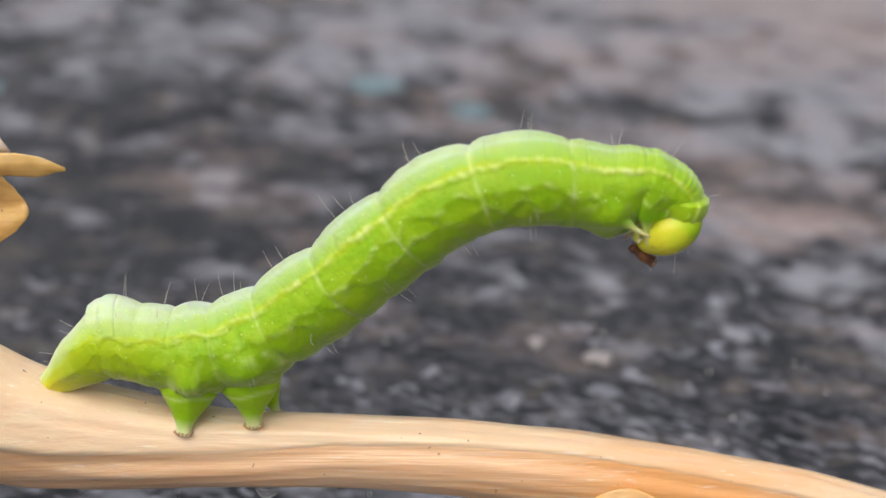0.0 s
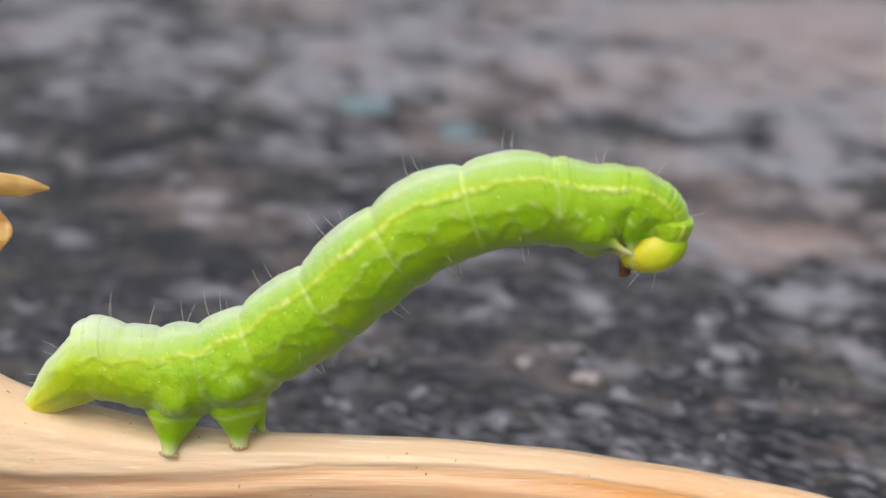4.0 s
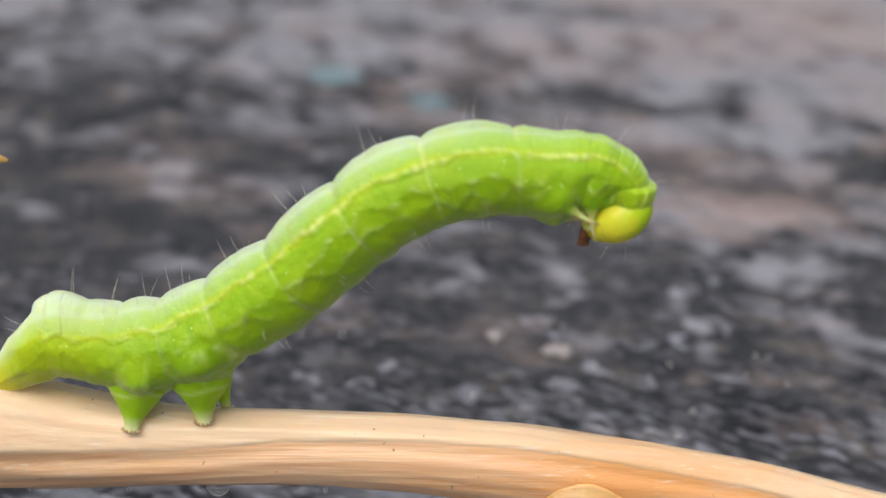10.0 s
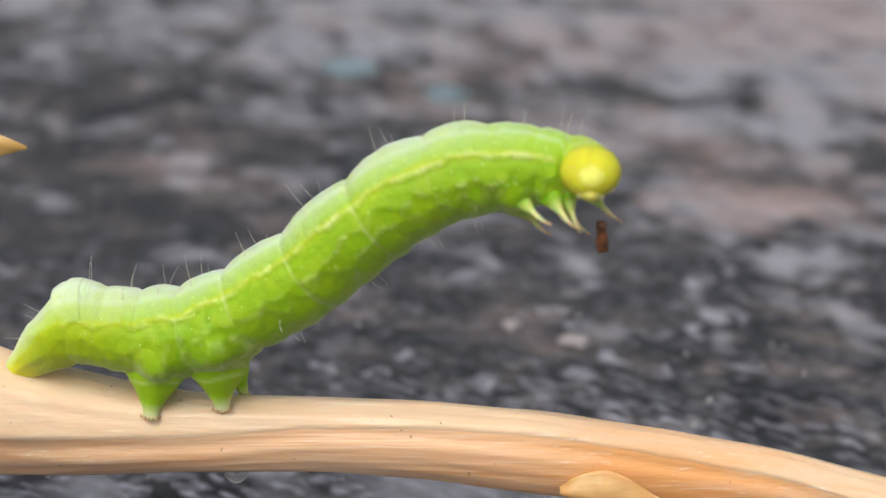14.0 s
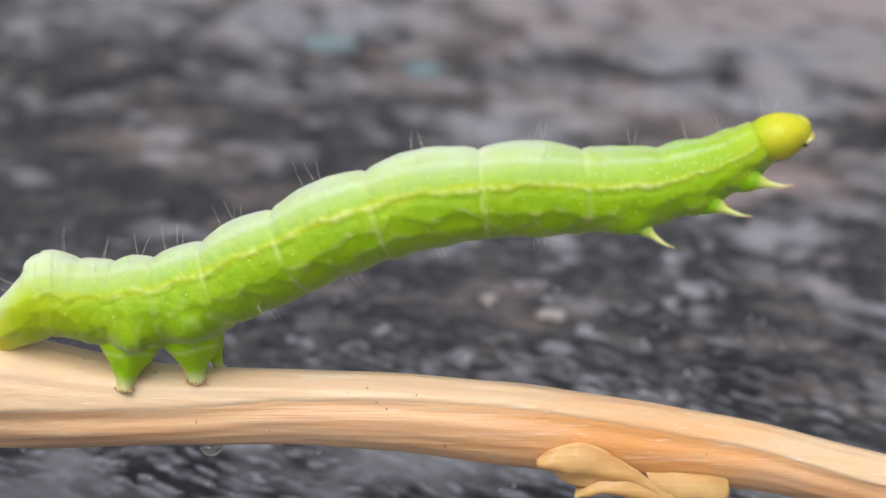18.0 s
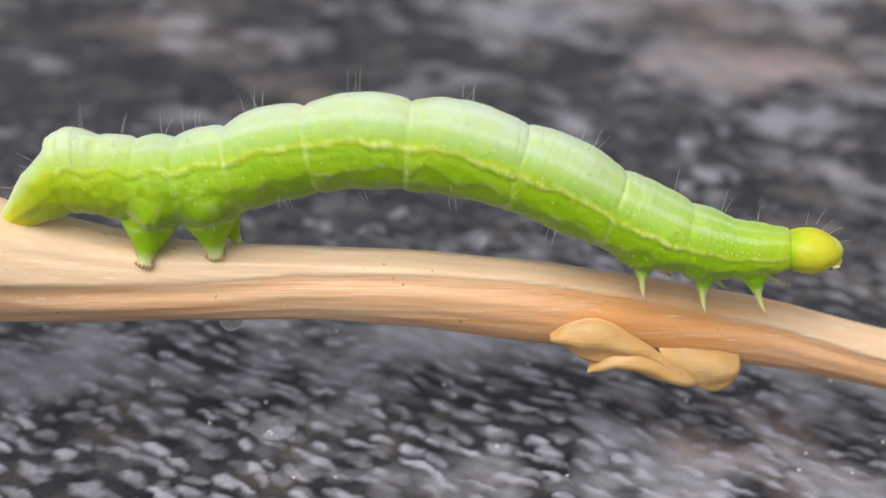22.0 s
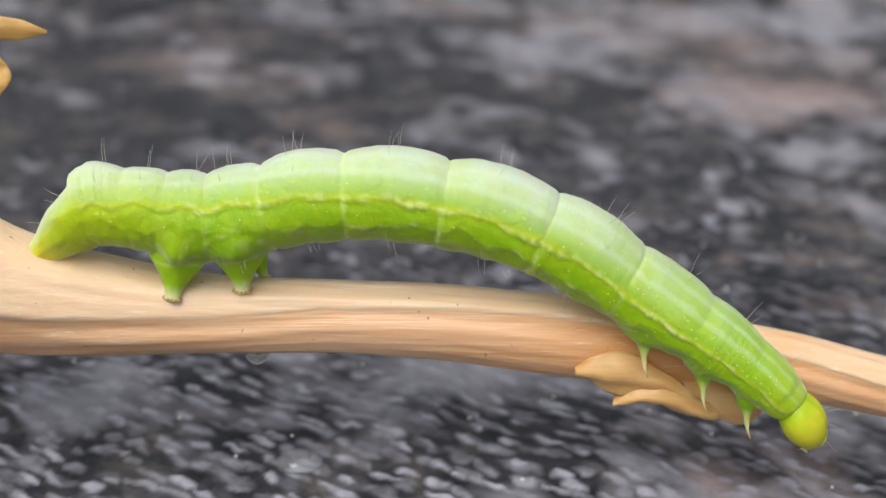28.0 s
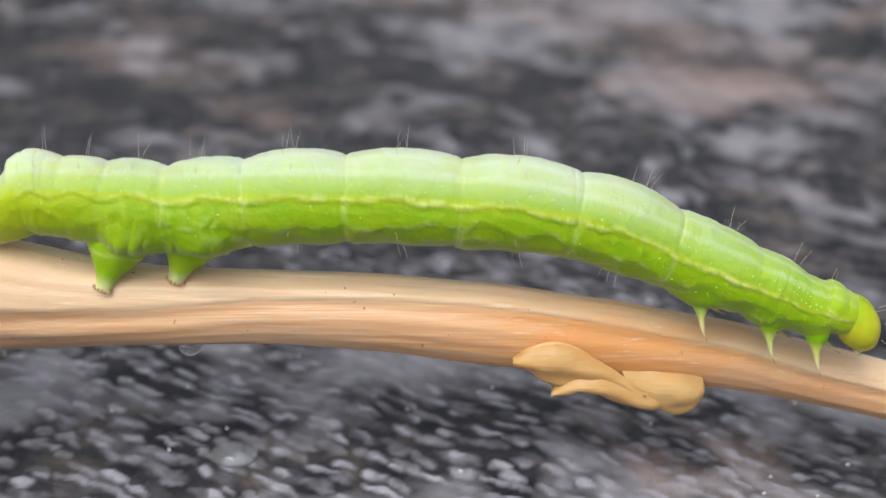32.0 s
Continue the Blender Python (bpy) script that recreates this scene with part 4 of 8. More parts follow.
def build_grit():
    """Tiny whitish grains strewn over the near ground."""
    rng = random.Random(8)
    bm = bmesh.new()
    for i in range(70):
        x, y = rng.uniform(-22, 22), rng.uniform(-6, 26)
        r = rng.uniform(0.05, 0.11)
        m = Matrix.Translation((x, y, ground_height(x, y) / MM + 0.5 * r)) @ Matrix.Diagonal((1, rng.uniform(0.7, 1.2), rng.uniform(0.6, 1), 1))
        bmesh.ops.create_icosphere(bm, subdivisions=1, radius=r, matrix=m)
    return tagged(part("grit", bm, grit_pale), "tiny whitish grains scattered on the wet ground", "grit", kind="stuff")


build_grit()

SPINE = {}


def spine(k, rows):
    """Keys the middle ring of a station and keeps its poses for the rings beside it."""
    SPINE[k] = rows
    walk(BODY[k], rows)


def crowd_rings():
    """Keys the rings between the stations: they follow a curve through them."""
    for st, ring in BETWEEN:
        k = int(math.floor(st))
        u = st - k
        rows = []
        for (t, p), (_, q) in zip(SPINE[k], SPINE[k + 1]):
            a, b = p.translation, q.translation
            far = (b - a).length
            pull = far * (0.35 if k == 11 else 1.0)
            ta, tb = p.to_3x3().col[0] * pull, q.to_3x3().col[0] * pull
            place = a * (2 * u ** 3 - 3 * u * u + 1) + ta * (u ** 3 - 2 * u * u + u) + b * (3 * u * u - 2 * u ** 3) + tb * (u ** 3 - u * u)
            turn = p.to_quaternion().slerp(q.to_quaternion(), u * (0.5 if k == 11 else 1.0))
            rows.append((t, Matrix.Translation(place) @ turn.to_matrix().to_4x4()))
        walk(ring, rows)


def motions():
    spine(0, [(0, pose(-0.00597, 0.00000, 0.00428, -21.9, -43.5, 0.0)),
        (1, pose(-0.00601, 0.00000, 0.00425, -21.9, -43.6, 0.0)),
        (2, pose(-0.00599, 0.00000, 0.00425, -21.9, -43.6, 0.0)),
        (2.5, pose(-0.00596, 0.00000, 0.00423, -21.9, -43.6, 0.0)),
        (4.5, pose(-0.00596, 0.00000, 0.00426, -21.9, -43.5, 0.0)),
        (5, pose(-0.00595, 0.00000, 0.00424, -21.9, -43.5, 0.0)),
        (5.5, pose(-0.00592, 0.00000, 0.00422, -21.9, -43.6, 0.0)),
        (6, pose(-0.00592, 0.00000, 0.00423, -21.9, -43.5, 0.0)),
        (6.5, pose(-0.00591, 0.00000, 0.00420, -21.9, -43.6, 0.0)),
        (7, pose(-0.00590, 0.00000, 0.00421, -21.9, -43.6, 0.0)),
        (7.5, pose(-0.00589, 0.00000, 0.00419, -21.9, -43.6, 0.0)),
        (8, pose(-0.00590, 0.00000, 0.00418, -21.9, -43.7, 0.0)),
        (8.5, pose(-0.00589, 0.00000, 0.00422, -21.9, -43.5, 0.0)),
        (9, pose(-0.00589, 0.00000, 0.00416, -21.9, -43.6, 0.0)),
        (9.5, pose(-0.00586, 0.00000, 0.00417, -21.9, -43.6, 0.0)),
        (10, pose(-0.00587, 0.00000, 0.00417, -21.9, -43.6, 0.0)),
        (10.5, pose(-0.00587, 0.00000, 0.00419, -21.9, -43.7, 0.0)),
        (11, pose(-0.00588, 0.00000, 0.00416, -21.9, -43.5, 0.0)),
        (11.5, pose(-0.00589, 0.00000, 0.00418, -21.9, -43.5, 0.0)),
        (12, pose(-0.00588, 0.00000, 0.00418, -21.9, -43.6, 0.0)),
        (12.5, pose(-0.00586, 0.00000, 0.00418, -21.9, -43.6, 0.0)),
        (13, pose(-0.00588, 0.00000, 0.00417, -21.9, -43.5, 0.0)),
        (13.5, pose(-0.00589, 0.00000, 0.00416, -21.9, -43.6, 0.0)),
        (14, pose(-0.00588, 0.00000, 0.00419, -21.9, -43.6, 0.0)),
        (14.5, pose(-0.00589, 0.00000, 0.00419, -21.9, -43.6, 0.0)),
        (16.5, pose(-0.00587, 0.00000, 0.00424, -21.9, -43.4, 0.0)),
        (17, pose(-0.00588, 0.00000, 0.00419, -21.9, -43.5, 0.0)),
        (17.5, pose(-0.00587, 0.00000, 0.00419, -21.9, -43.4, 0.0)),
        (18, pose(-0.00585, 0.00000, 0.00416, -21.9, -43.7, 0.0)),
        (18.5, pose(-0.00584, 0.00000, 0.00412, -21.8, -43.8, 0.0)),
        (19, pose(-0.00583, 0.00000, 0.00414, -21.8, -43.8, 0.0)),
        (19.5, pose(-0.00582, 0.00000, 0.00417, -21.8, -43.8, 0.0)),
        (20, pose(-0.00584, 0.00000, 0.00416, -21.8, -43.8, 0.0)),
        (20.5, pose(-0.00586, 0.00000, 0.00415, -21.8, -43.8, 0.0)),
        (21, pose(-0.00588, 0.00000, 0.00417, -21.8, -43.8, 0.0)),
        (21.5, pose(-0.00589, 0.00000, 0.00417, -21.8, -43.8, 0.0)),
        (22, pose(-0.00588, 0.00000, 0.00413, -21.9, -43.6, 0.0)),
        (22.5, pose(-0.00588, 0.00000, 0.00412, -21.8, -43.8, 0.0)),
        (23, pose(-0.00587, 0.00000, 0.00411, -21.8, -43.8, 0.0)),
        (23.5, pose(-0.00592, 0.00000, 0.00411, -21.8, -43.9, 0.0)),
        (24, pose(-0.00595, 0.00000, 0.00417, -21.7, -44.0, 0.0)),
        (24.5, pose(-0.00597, 0.00000, 0.00417, -21.7, -44.2, 0.0)),
        (25, pose(-0.00599, 0.00000, 0.00416, -21.6, -44.4, 0.0)),
        (25.5, pose(-0.00600, 0.00000, 0.00415, -21.6, -44.4, 0.0)),
        (27.5, pose(-0.00599, 0.00000, 0.00413, -21.6, -44.5, 0.0)),
        (28, pose(-0.00600, 0.00000, 0.00416, -21.6, -44.4, 0.0)),
        (28.5, pose(-0.00601, 0.00000, 0.00417, -21.7, -44.2, 0.0)),
        (29, pose(-0.00603, 0.00000, 0.00419, -21.7, -44.1, 0.0)),
        (29.5, pose(-0.00599, 0.00000, 0.00420, -21.8, -43.9, 0.0)),
        (30, pose(-0.00571, 0.00000, 0.00425, -22.8, -40.6, 0.0)),
        (30.5, pose(-0.00564, 0.00000, 0.00418, -22.8, -40.6, 0.0)),
        (31, pose(-0.00563, 0.00000, 0.00419, -22.8, -40.6, 0.0)),
        (31.5, pose(-0.00565, 0.00000, 0.00418, -22.8, -40.6, 0.0)),
        (32, pose(-0.00568, 0.00000, 0.00420, -22.8, -40.6, 0.0))])
    spine(1, [(0, pose(-0.00523, 0.00000, 0.00421, -28.9, 5.6, 0.0)),
        (1, pose(-0.00527, 0.00000, 0.00418, -28.9, 5.3, 0.0)),
        (2, pose(-0.00525, 0.00000, 0.00418, -28.9, 5.4, 0.0)),
        (2.5, pose(-0.00522, 0.00000, 0.00416, -28.9, 5.5, 0.0)),
        (4.5, pose(-0.00522, 0.00000, 0.00419, -28.9, 5.6, 0.0)),
        (5, pose(-0.00522, 0.00000, 0.00417, -28.9, 5.6, 0.0)),
        (5.5, pose(-0.00519, 0.00000, 0.00415, -28.9, 5.5, 0.0)),
        (6, pose(-0.00519, 0.00000, 0.00416, -28.9, 5.5, 0.0)),
        (6.5, pose(-0.00519, 0.00000, 0.00413, -28.9, 5.4, 0.0)),
        (7, pose(-0.00518, 0.00000, 0.00414, -28.9, 5.5, 0.0)),
        (7.5, pose(-0.00517, 0.00000, 0.00412, -28.9, 5.4, 0.0)),
        (8, pose(-0.00517, 0.00000, 0.00411, -28.9, 5.3, 0.0)),
        (8.5, pose(-0.00516, 0.00000, 0.00415, -28.9, 5.5, 0.0)),
        (9, pose(-0.00517, 0.00000, 0.00410, -28.9, 5.3, 0.0)),
        (9.5, pose(-0.00514, 0.00000, 0.00411, -28.9, 5.3, 0.0)),
        (10, pose(-0.00515, 0.00000, 0.00411, -28.9, 5.3, 0.0)),
        (10.5, pose(-0.00515, 0.00000, 0.00412, -28.9, 5.1, 0.0)),
        (11, pose(-0.00515, 0.00000, 0.00409, -28.9, 5.2, 0.0)),
        (11.5, pose(-0.00516, 0.00000, 0.00411, -28.9, 5.2, 0.0)),
        (12, pose(-0.00516, 0.00000, 0.00412, -28.9, 5.1, 0.0)),
        (12.5, pose(-0.00514, 0.00000, 0.00411, -28.9, 5.1, 0.0)),
        (13, pose(-0.00516, 0.00000, 0.00410, -28.9, 5.2, 0.0)),
        (13.5, pose(-0.00517, 0.00000, 0.00409, -28.9, 5.1, 0.0)),
        (14, pose(-0.00516, 0.00000, 0.00412, -28.9, 5.1, 0.0)),
        (14.5, pose(-0.00517, 0.00000, 0.00413, -28.9, 5.0, 0.0)),
        (16.5, pose(-0.00514, 0.00000, 0.00417, -28.9, 5.2, 0.0)),
        (17, pose(-0.00516, 0.00000, 0.00412, -28.9, 4.8, 0.0)),
        (17.5, pose(-0.00515, 0.00000, 0.00413, -28.9, 4.6, 0.0)),
        (18, pose(-0.00515, 0.00000, 0.00411, -28.9, 4.4, 0.0)),
        (18.5, pose(-0.00514, 0.00000, 0.00407, -28.9, 4.2, 0.0)),
        (19, pose(-0.00514, 0.00000, 0.00409, -28.9, 4.1, 0.0)),
        (19.5, pose(-0.00513, 0.00000, 0.00412, -28.9, 3.9, 0.0)),
        (20, pose(-0.00516, 0.00000, 0.00412, -28.9, 3.7, 0.0)),
        (20.5, pose(-0.00518, 0.00000, 0.00411, -29.0, 3.6, 0.0)),
        (21, pose(-0.00520, 0.00000, 0.00413, -29.0, 3.2, 0.0)),
        (21.5, pose(-0.00521, 0.00000, 0.00413, -29.0, 3.0, 0.0)),
        (22, pose(-0.00520, 0.00000, 0.00410, -29.0, 2.6, 0.0)),
        (22.5, pose(-0.00521, 0.00000, 0.00409, -29.0, 2.4, 0.0)),
        (23, pose(-0.00521, 0.00000, 0.00408, -29.0, 2.1, 0.0)),
        (23.5, pose(-0.00525, 0.00000, 0.00409, -29.0, 2.0, 0.0)),
        (24, pose(-0.00529, 0.00000, 0.00414, -29.0, 1.8, 0.0)),
        (24.5, pose(-0.00531, 0.00000, 0.00415, -29.0, 1.5, 0.0)),
        (25, pose(-0.00533, 0.00000, 0.00415, -29.0, 1.1, 0.0)),
        (25.5, pose(-0.00534, 0.00000, 0.00414, -29.0, 0.9, 0.0)),
        (27.5, pose(-0.00536, 0.00000, 0.00413, -29.0, 0.0, 0.0)),
        (28, pose(-0.00533, 0.00000, 0.00416, -29.0, -0.0, 0.0)),
        (28.5, pose(-0.00530, 0.00000, 0.00417, -29.0, 0.0, 0.0)),
        (29, pose(-0.00528, 0.00000, 0.00420, -29.0, -0.1, 0.0)),
        (29.5, pose(-0.00521, 0.00000, 0.00420, -29.0, -0.0, 0.0)),
        (30, pose(-0.00493, 0.00000, 0.00421, -29.0, 2.7, 0.0)),
        (30.5, pose(-0.00487, 0.00000, 0.00414, -29.0, 2.8, 0.0)),
        (31, pose(-0.00487, 0.00000, 0.00415, -29.0, 2.8, 0.0)),
        (31.5, pose(-0.00488, 0.00000, 0.00414, -29.0, 2.9, 0.0)),
        (32, pose(-0.00491, 0.00000, 0.00417, -29.0, 2.8, 0.0))])
    spine(2, [(0, pose(-0.00390, 0.00000, 0.00401, -32.4, 12.3, 0.0)),
        (1, pose(-0.00394, 0.00000, 0.00399, -32.5, 11.9, 0.0)),
        (2, pose(-0.00392, 0.00000, 0.00399, -32.5, 12.0, 0.0)),
        (2.5, pose(-0.00390, 0.00000, 0.00396, -32.5, 12.1, 0.0)),
        (4.5, pose(-0.00390, 0.00000, 0.00400, -32.5, 12.1, 0.0)),
        (5, pose(-0.00390, 0.00000, 0.00397, -32.5, 12.1, 0.0)),
        (5.5, pose(-0.00388, 0.00000, 0.00396, -32.5, 12.0, 0.0)),
        (6, pose(-0.00388, 0.00000, 0.00397, -32.5, 12.0, 0.0)),
        (6.5, pose(-0.00388, 0.00000, 0.00394, -32.5, 11.9, 0.0)),
        (7, pose(-0.00388, 0.00000, 0.00395, -32.5, 11.9, 0.0)),
        (7.5, pose(-0.00386, 0.00000, 0.00393, -32.5, 11.7, 0.0)),
        (8, pose(-0.00387, 0.00000, 0.00392, -32.5, 11.7, 0.0)),
        (8.5, pose(-0.00386, 0.00000, 0.00396, -32.5, 11.8, 0.0)),
        (9, pose(-0.00387, 0.00000, 0.00391, -32.5, 11.6, 0.0)),
        (9.5, pose(-0.00385, 0.00000, 0.00392, -32.5, 11.7, 0.0)),
        (10, pose(-0.00386, 0.00000, 0.00392, -32.5, 11.7, 0.0)),
        (10.5, pose(-0.00385, 0.00000, 0.00394, -32.5, 11.4, 0.0)),
        (11, pose(-0.00385, 0.00000, 0.00391, -32.5, 11.5, 0.0)),
        (11.5, pose(-0.00386, 0.00000, 0.00393, -32.5, 11.5, 0.0)),
        (12, pose(-0.00385, 0.00000, 0.00394, -32.5, 11.3, 0.0)),
        (12.5, pose(-0.00384, 0.00000, 0.00393, -32.5, 11.3, 0.0)),
        (13, pose(-0.00385, 0.00000, 0.00392, -32.5, 11.3, 0.0)),
        (13.5, pose(-0.00386, 0.00000, 0.00391, -32.5, 11.2, 0.0)),
        (14, pose(-0.00384, 0.00000, 0.00394, -32.5, 11.2, 0.0)),
        (14.5, pose(-0.00385, 0.00000, 0.00395, -32.5, 11.1, 0.0)),
        (16.5, pose(-0.00383, 0.00000, 0.00399, -32.5, 11.2, 0.0)),
        (17, pose(-0.00384, 0.00000, 0.00395, -32.6, 10.7, 0.0)),
        (17.5, pose(-0.00382, 0.00000, 0.00396, -32.6, 10.4, 0.0)),
        (18, pose(-0.00383, 0.00000, 0.00394, -32.6, 10.1, 0.0)),
        (18.5, pose(-0.00382, 0.00000, 0.00391, -32.6, 9.9, 0.0)),
        (19, pose(-0.00381, 0.00000, 0.00393, -32.7, 9.7, 0.0)),
        (19.5, pose(-0.00378, 0.00000, 0.00397, -32.7, 9.5, 0.0)),
        (20, pose(-0.00381, 0.00000, 0.00396, -32.7, 9.2, 0.0)),
        (20.5, pose(-0.00382, 0.00000, 0.00396, -32.7, 9.1, 0.0)),
        (21, pose(-0.00382, 0.00000, 0.00398, -32.7, 8.6, 0.0)),
        (21.5, pose(-0.00382, 0.00000, 0.00400, -32.7, 8.3, 0.0)),
        (22, pose(-0.00381, 0.00000, 0.00397, -32.8, 7.9, 0.0)),
        (22.5, pose(-0.00381, 0.00000, 0.00396, -32.8, 7.8, 0.0)),
        (23, pose(-0.00380, 0.00000, 0.00396, -32.8, 7.5, 0.0)),
        (23.5, pose(-0.00384, 0.00000, 0.00396, -32.8, 7.4, 0.0)),
        (24, pose(-0.00385, 0.00000, 0.00403, -32.8, 7.2, 0.0)),
        (24.5, pose(-0.00386, 0.00000, 0.00404, -32.8, 7.0, 0.0)),
        (25, pose(-0.00387, 0.00000, 0.00404, -32.8, 6.6, 0.0)),
        (25.5, pose(-0.00387, 0.00000, 0.00404, -32.8, 6.5, 0.0)),
        (27.5, pose(-0.00386, 0.00000, 0.00404, -32.9, 6.0, 0.0)),
        (28, pose(-0.00382, 0.00000, 0.00406, -32.9, 6.3, 0.0)),
        (28.5, pose(-0.00377, 0.00000, 0.00407, -32.8, 6.7, 0.0)),
        (29, pose(-0.00373, 0.00000, 0.00410, -32.8, 7.0, 0.0)),
        (29.5, pose(-0.00364, 0.00000, 0.00410, -32.8, 7.5, 0.0)),
        (30, pose(-0.00349, 0.00000, 0.00409, -32.8, 7.5, 0.0)),
        (30.5, pose(-0.00345, 0.00000, 0.00402, -32.8, 7.7, 0.0)),
        (31, pose(-0.00345, 0.00000, 0.00402, -32.8, 7.7, 0.0)),
        (31.5, pose(-0.00346, 0.00000, 0.00401, -32.8, 7.7, 0.0)),
        (32, pose(-0.00347, 0.00000, 0.00404, -32.8, 7.6, 0.0))])
    spine(3, [(0, pose(-0.00223, 0.00000, 0.00391, -41.4, -1.4, 0.0)),
        (1, pose(-0.00225, 0.00000, 0.00389, -41.4, -1.6, 0.0)),
        (2, pose(-0.00224, 0.00000, 0.00389, -41.4, -1.4, 0.0)),
        (2.5, pose(-0.00223, 0.00000, 0.00388, -41.4, -2.0, 0.0)),
        (4.5, pose(-0.00222, 0.00000, 0.00388, -41.4, -0.7, 0.0)),
        (5, pose(-0.00222, 0.00000, 0.00388, -41.4, -1.7, 0.0)),
        (5.5, pose(-0.00223, 0.00000, 0.00387, -41.4, -1.7, 0.0)),
        (6, pose(-0.00224, 0.00000, 0.00387, -41.4, -1.6, 0.0)),
        (6.5, pose(-0.00224, 0.00000, 0.00385, -41.4, -1.7, 0.0)),
        (7, pose(-0.00224, 0.00000, 0.00384, -41.4, -0.4, 0.0)),
        (7.5, pose(-0.00222, 0.00000, 0.00380, -41.4, 0.6, 0.0)),
        (8, pose(-0.00225, 0.00000, 0.00380, -41.4, 0.5, 0.0)),
        (8.5, pose(-0.00222, 0.00000, 0.00384, -41.4, -0.3, 0.0)),
        (9, pose(-0.00221, 0.00000, 0.00384, -41.4, -2.5, 0.0)),
        (9.5, pose(-0.00219, 0.00000, 0.00385, -41.4, -2.5, 0.0)),
        (10, pose(-0.00220, 0.00000, 0.00384, -41.4, -2.3, 0.0)),
        (10.5, pose(-0.00219, 0.00000, 0.00383, -41.4, -0.4, 0.0)),
        (11, pose(-0.00219, 0.00000, 0.00381, -41.4, -1.3, 0.0)),
        (11.5, pose(-0.00221, 0.00000, 0.00384, -41.4, -1.3, 0.0)),
        (12, pose(-0.00219, 0.00000, 0.00383, -41.4, -0.2, 0.0)),
        (12.5, pose(-0.00219, 0.00000, 0.00382, -41.4, -0.2, 0.0)),
        (13, pose(-0.00218, 0.00000, 0.00382, -41.4, -1.1, 0.0)),
        (13.5, pose(-0.00222, 0.00000, 0.00381, -41.4, -1.0, 0.0)),
        (14, pose(-0.00220, 0.00000, 0.00382, -41.4, 0.2, 0.0)),
        (14.5, pose(-0.00221, 0.00000, 0.00384, -41.1, -0.3, 0.0)),
        (16.5, pose(-0.00220, 0.00000, 0.00387, -40.9, -0.1, 0.0)),
        (17, pose(-0.00221, 0.00000, 0.00384, -40.8, -0.2, 0.0)),
        (17.5, pose(-0.00221, 0.00000, 0.00388, -40.5, -1.7, 0.0)),
        (18, pose(-0.00219, 0.00000, 0.00387, -40.2, -2.0, 0.0)),
        (18.5, pose(-0.00219, 0.00000, 0.00386, -40.1, -3.2, 0.0)),
        (19, pose(-0.00217, 0.00000, 0.00386, -39.9, -2.2, 0.0)),
        (19.5, pose(-0.00218, 0.00000, 0.00384, -39.8, 1.4, 0.0)),
        (20, pose(-0.00224, 0.00000, 0.00381, -39.6, 2.5, 0.0)),
        (20.5, pose(-0.00226, 0.00000, 0.00379, -39.3, 3.5, 0.0)),
        (21, pose(-0.00225, 0.00000, 0.00379, -38.9, 5.6, 0.0)),
        (21.5, pose(-0.00223, 0.00000, 0.00381, -38.7, 5.1, 0.0)),
        (22, pose(-0.00218, 0.00000, 0.00379, -38.6, 4.8, 0.0)),
        (22.5, pose(-0.00217, 0.00000, 0.00382, -38.6, 2.3, 0.0)),
        (23, pose(-0.00219, 0.00000, 0.00381, -38.4, 3.5, 0.0)),
        (23.5, pose(-0.00223, 0.00000, 0.00378, -38.5, 5.6, 0.0)),
        (24, pose(-0.00227, 0.00000, 0.00378, -38.3, 10.7, 0.0)),
        (24.5, pose(-0.00225, 0.00000, 0.00377, -38.2, 12.1, 0.0)),
        (25, pose(-0.00224, 0.00000, 0.00371, -37.8, 15.9, 0.0)),
        (25.5, pose(-0.00224, 0.00000, 0.00371, -37.8, 16.2, 0.0)),
        (27.5, pose(-0.00211, 0.00000, 0.00378, -38.3, 10.8, 0.0)),
        (28, pose(-0.00210, 0.00000, 0.00378, -38.2, 12.6, 0.0)),
        (28.5, pose(-0.00206, 0.00000, 0.00381, -38.4, 10.3, 0.0)),
        (29, pose(-0.00207, 0.00000, 0.00383, -38.3, 10.9, 0.0)),
        (29.5, pose(-0.00191, 0.00000, 0.00383, -38.4, 10.3, 0.0)),
        (30, pose(-0.00171, 0.00000, 0.00380, -38.4, 10.1, 0.0)),
        (30.5, pose(-0.00156, 0.00000, 0.00377, -38.6, 7.3, 0.0)),
        (31, pose(-0.00155, 0.00000, 0.00376, -38.5, 8.1, 0.0)),
        (31.5, pose(-0.00154, 0.00000, 0.00375, -38.5, 8.0, 0.0)),
        (32, pose(-0.00153, 0.00000, 0.00375, -38.5, 8.7, 0.0))])
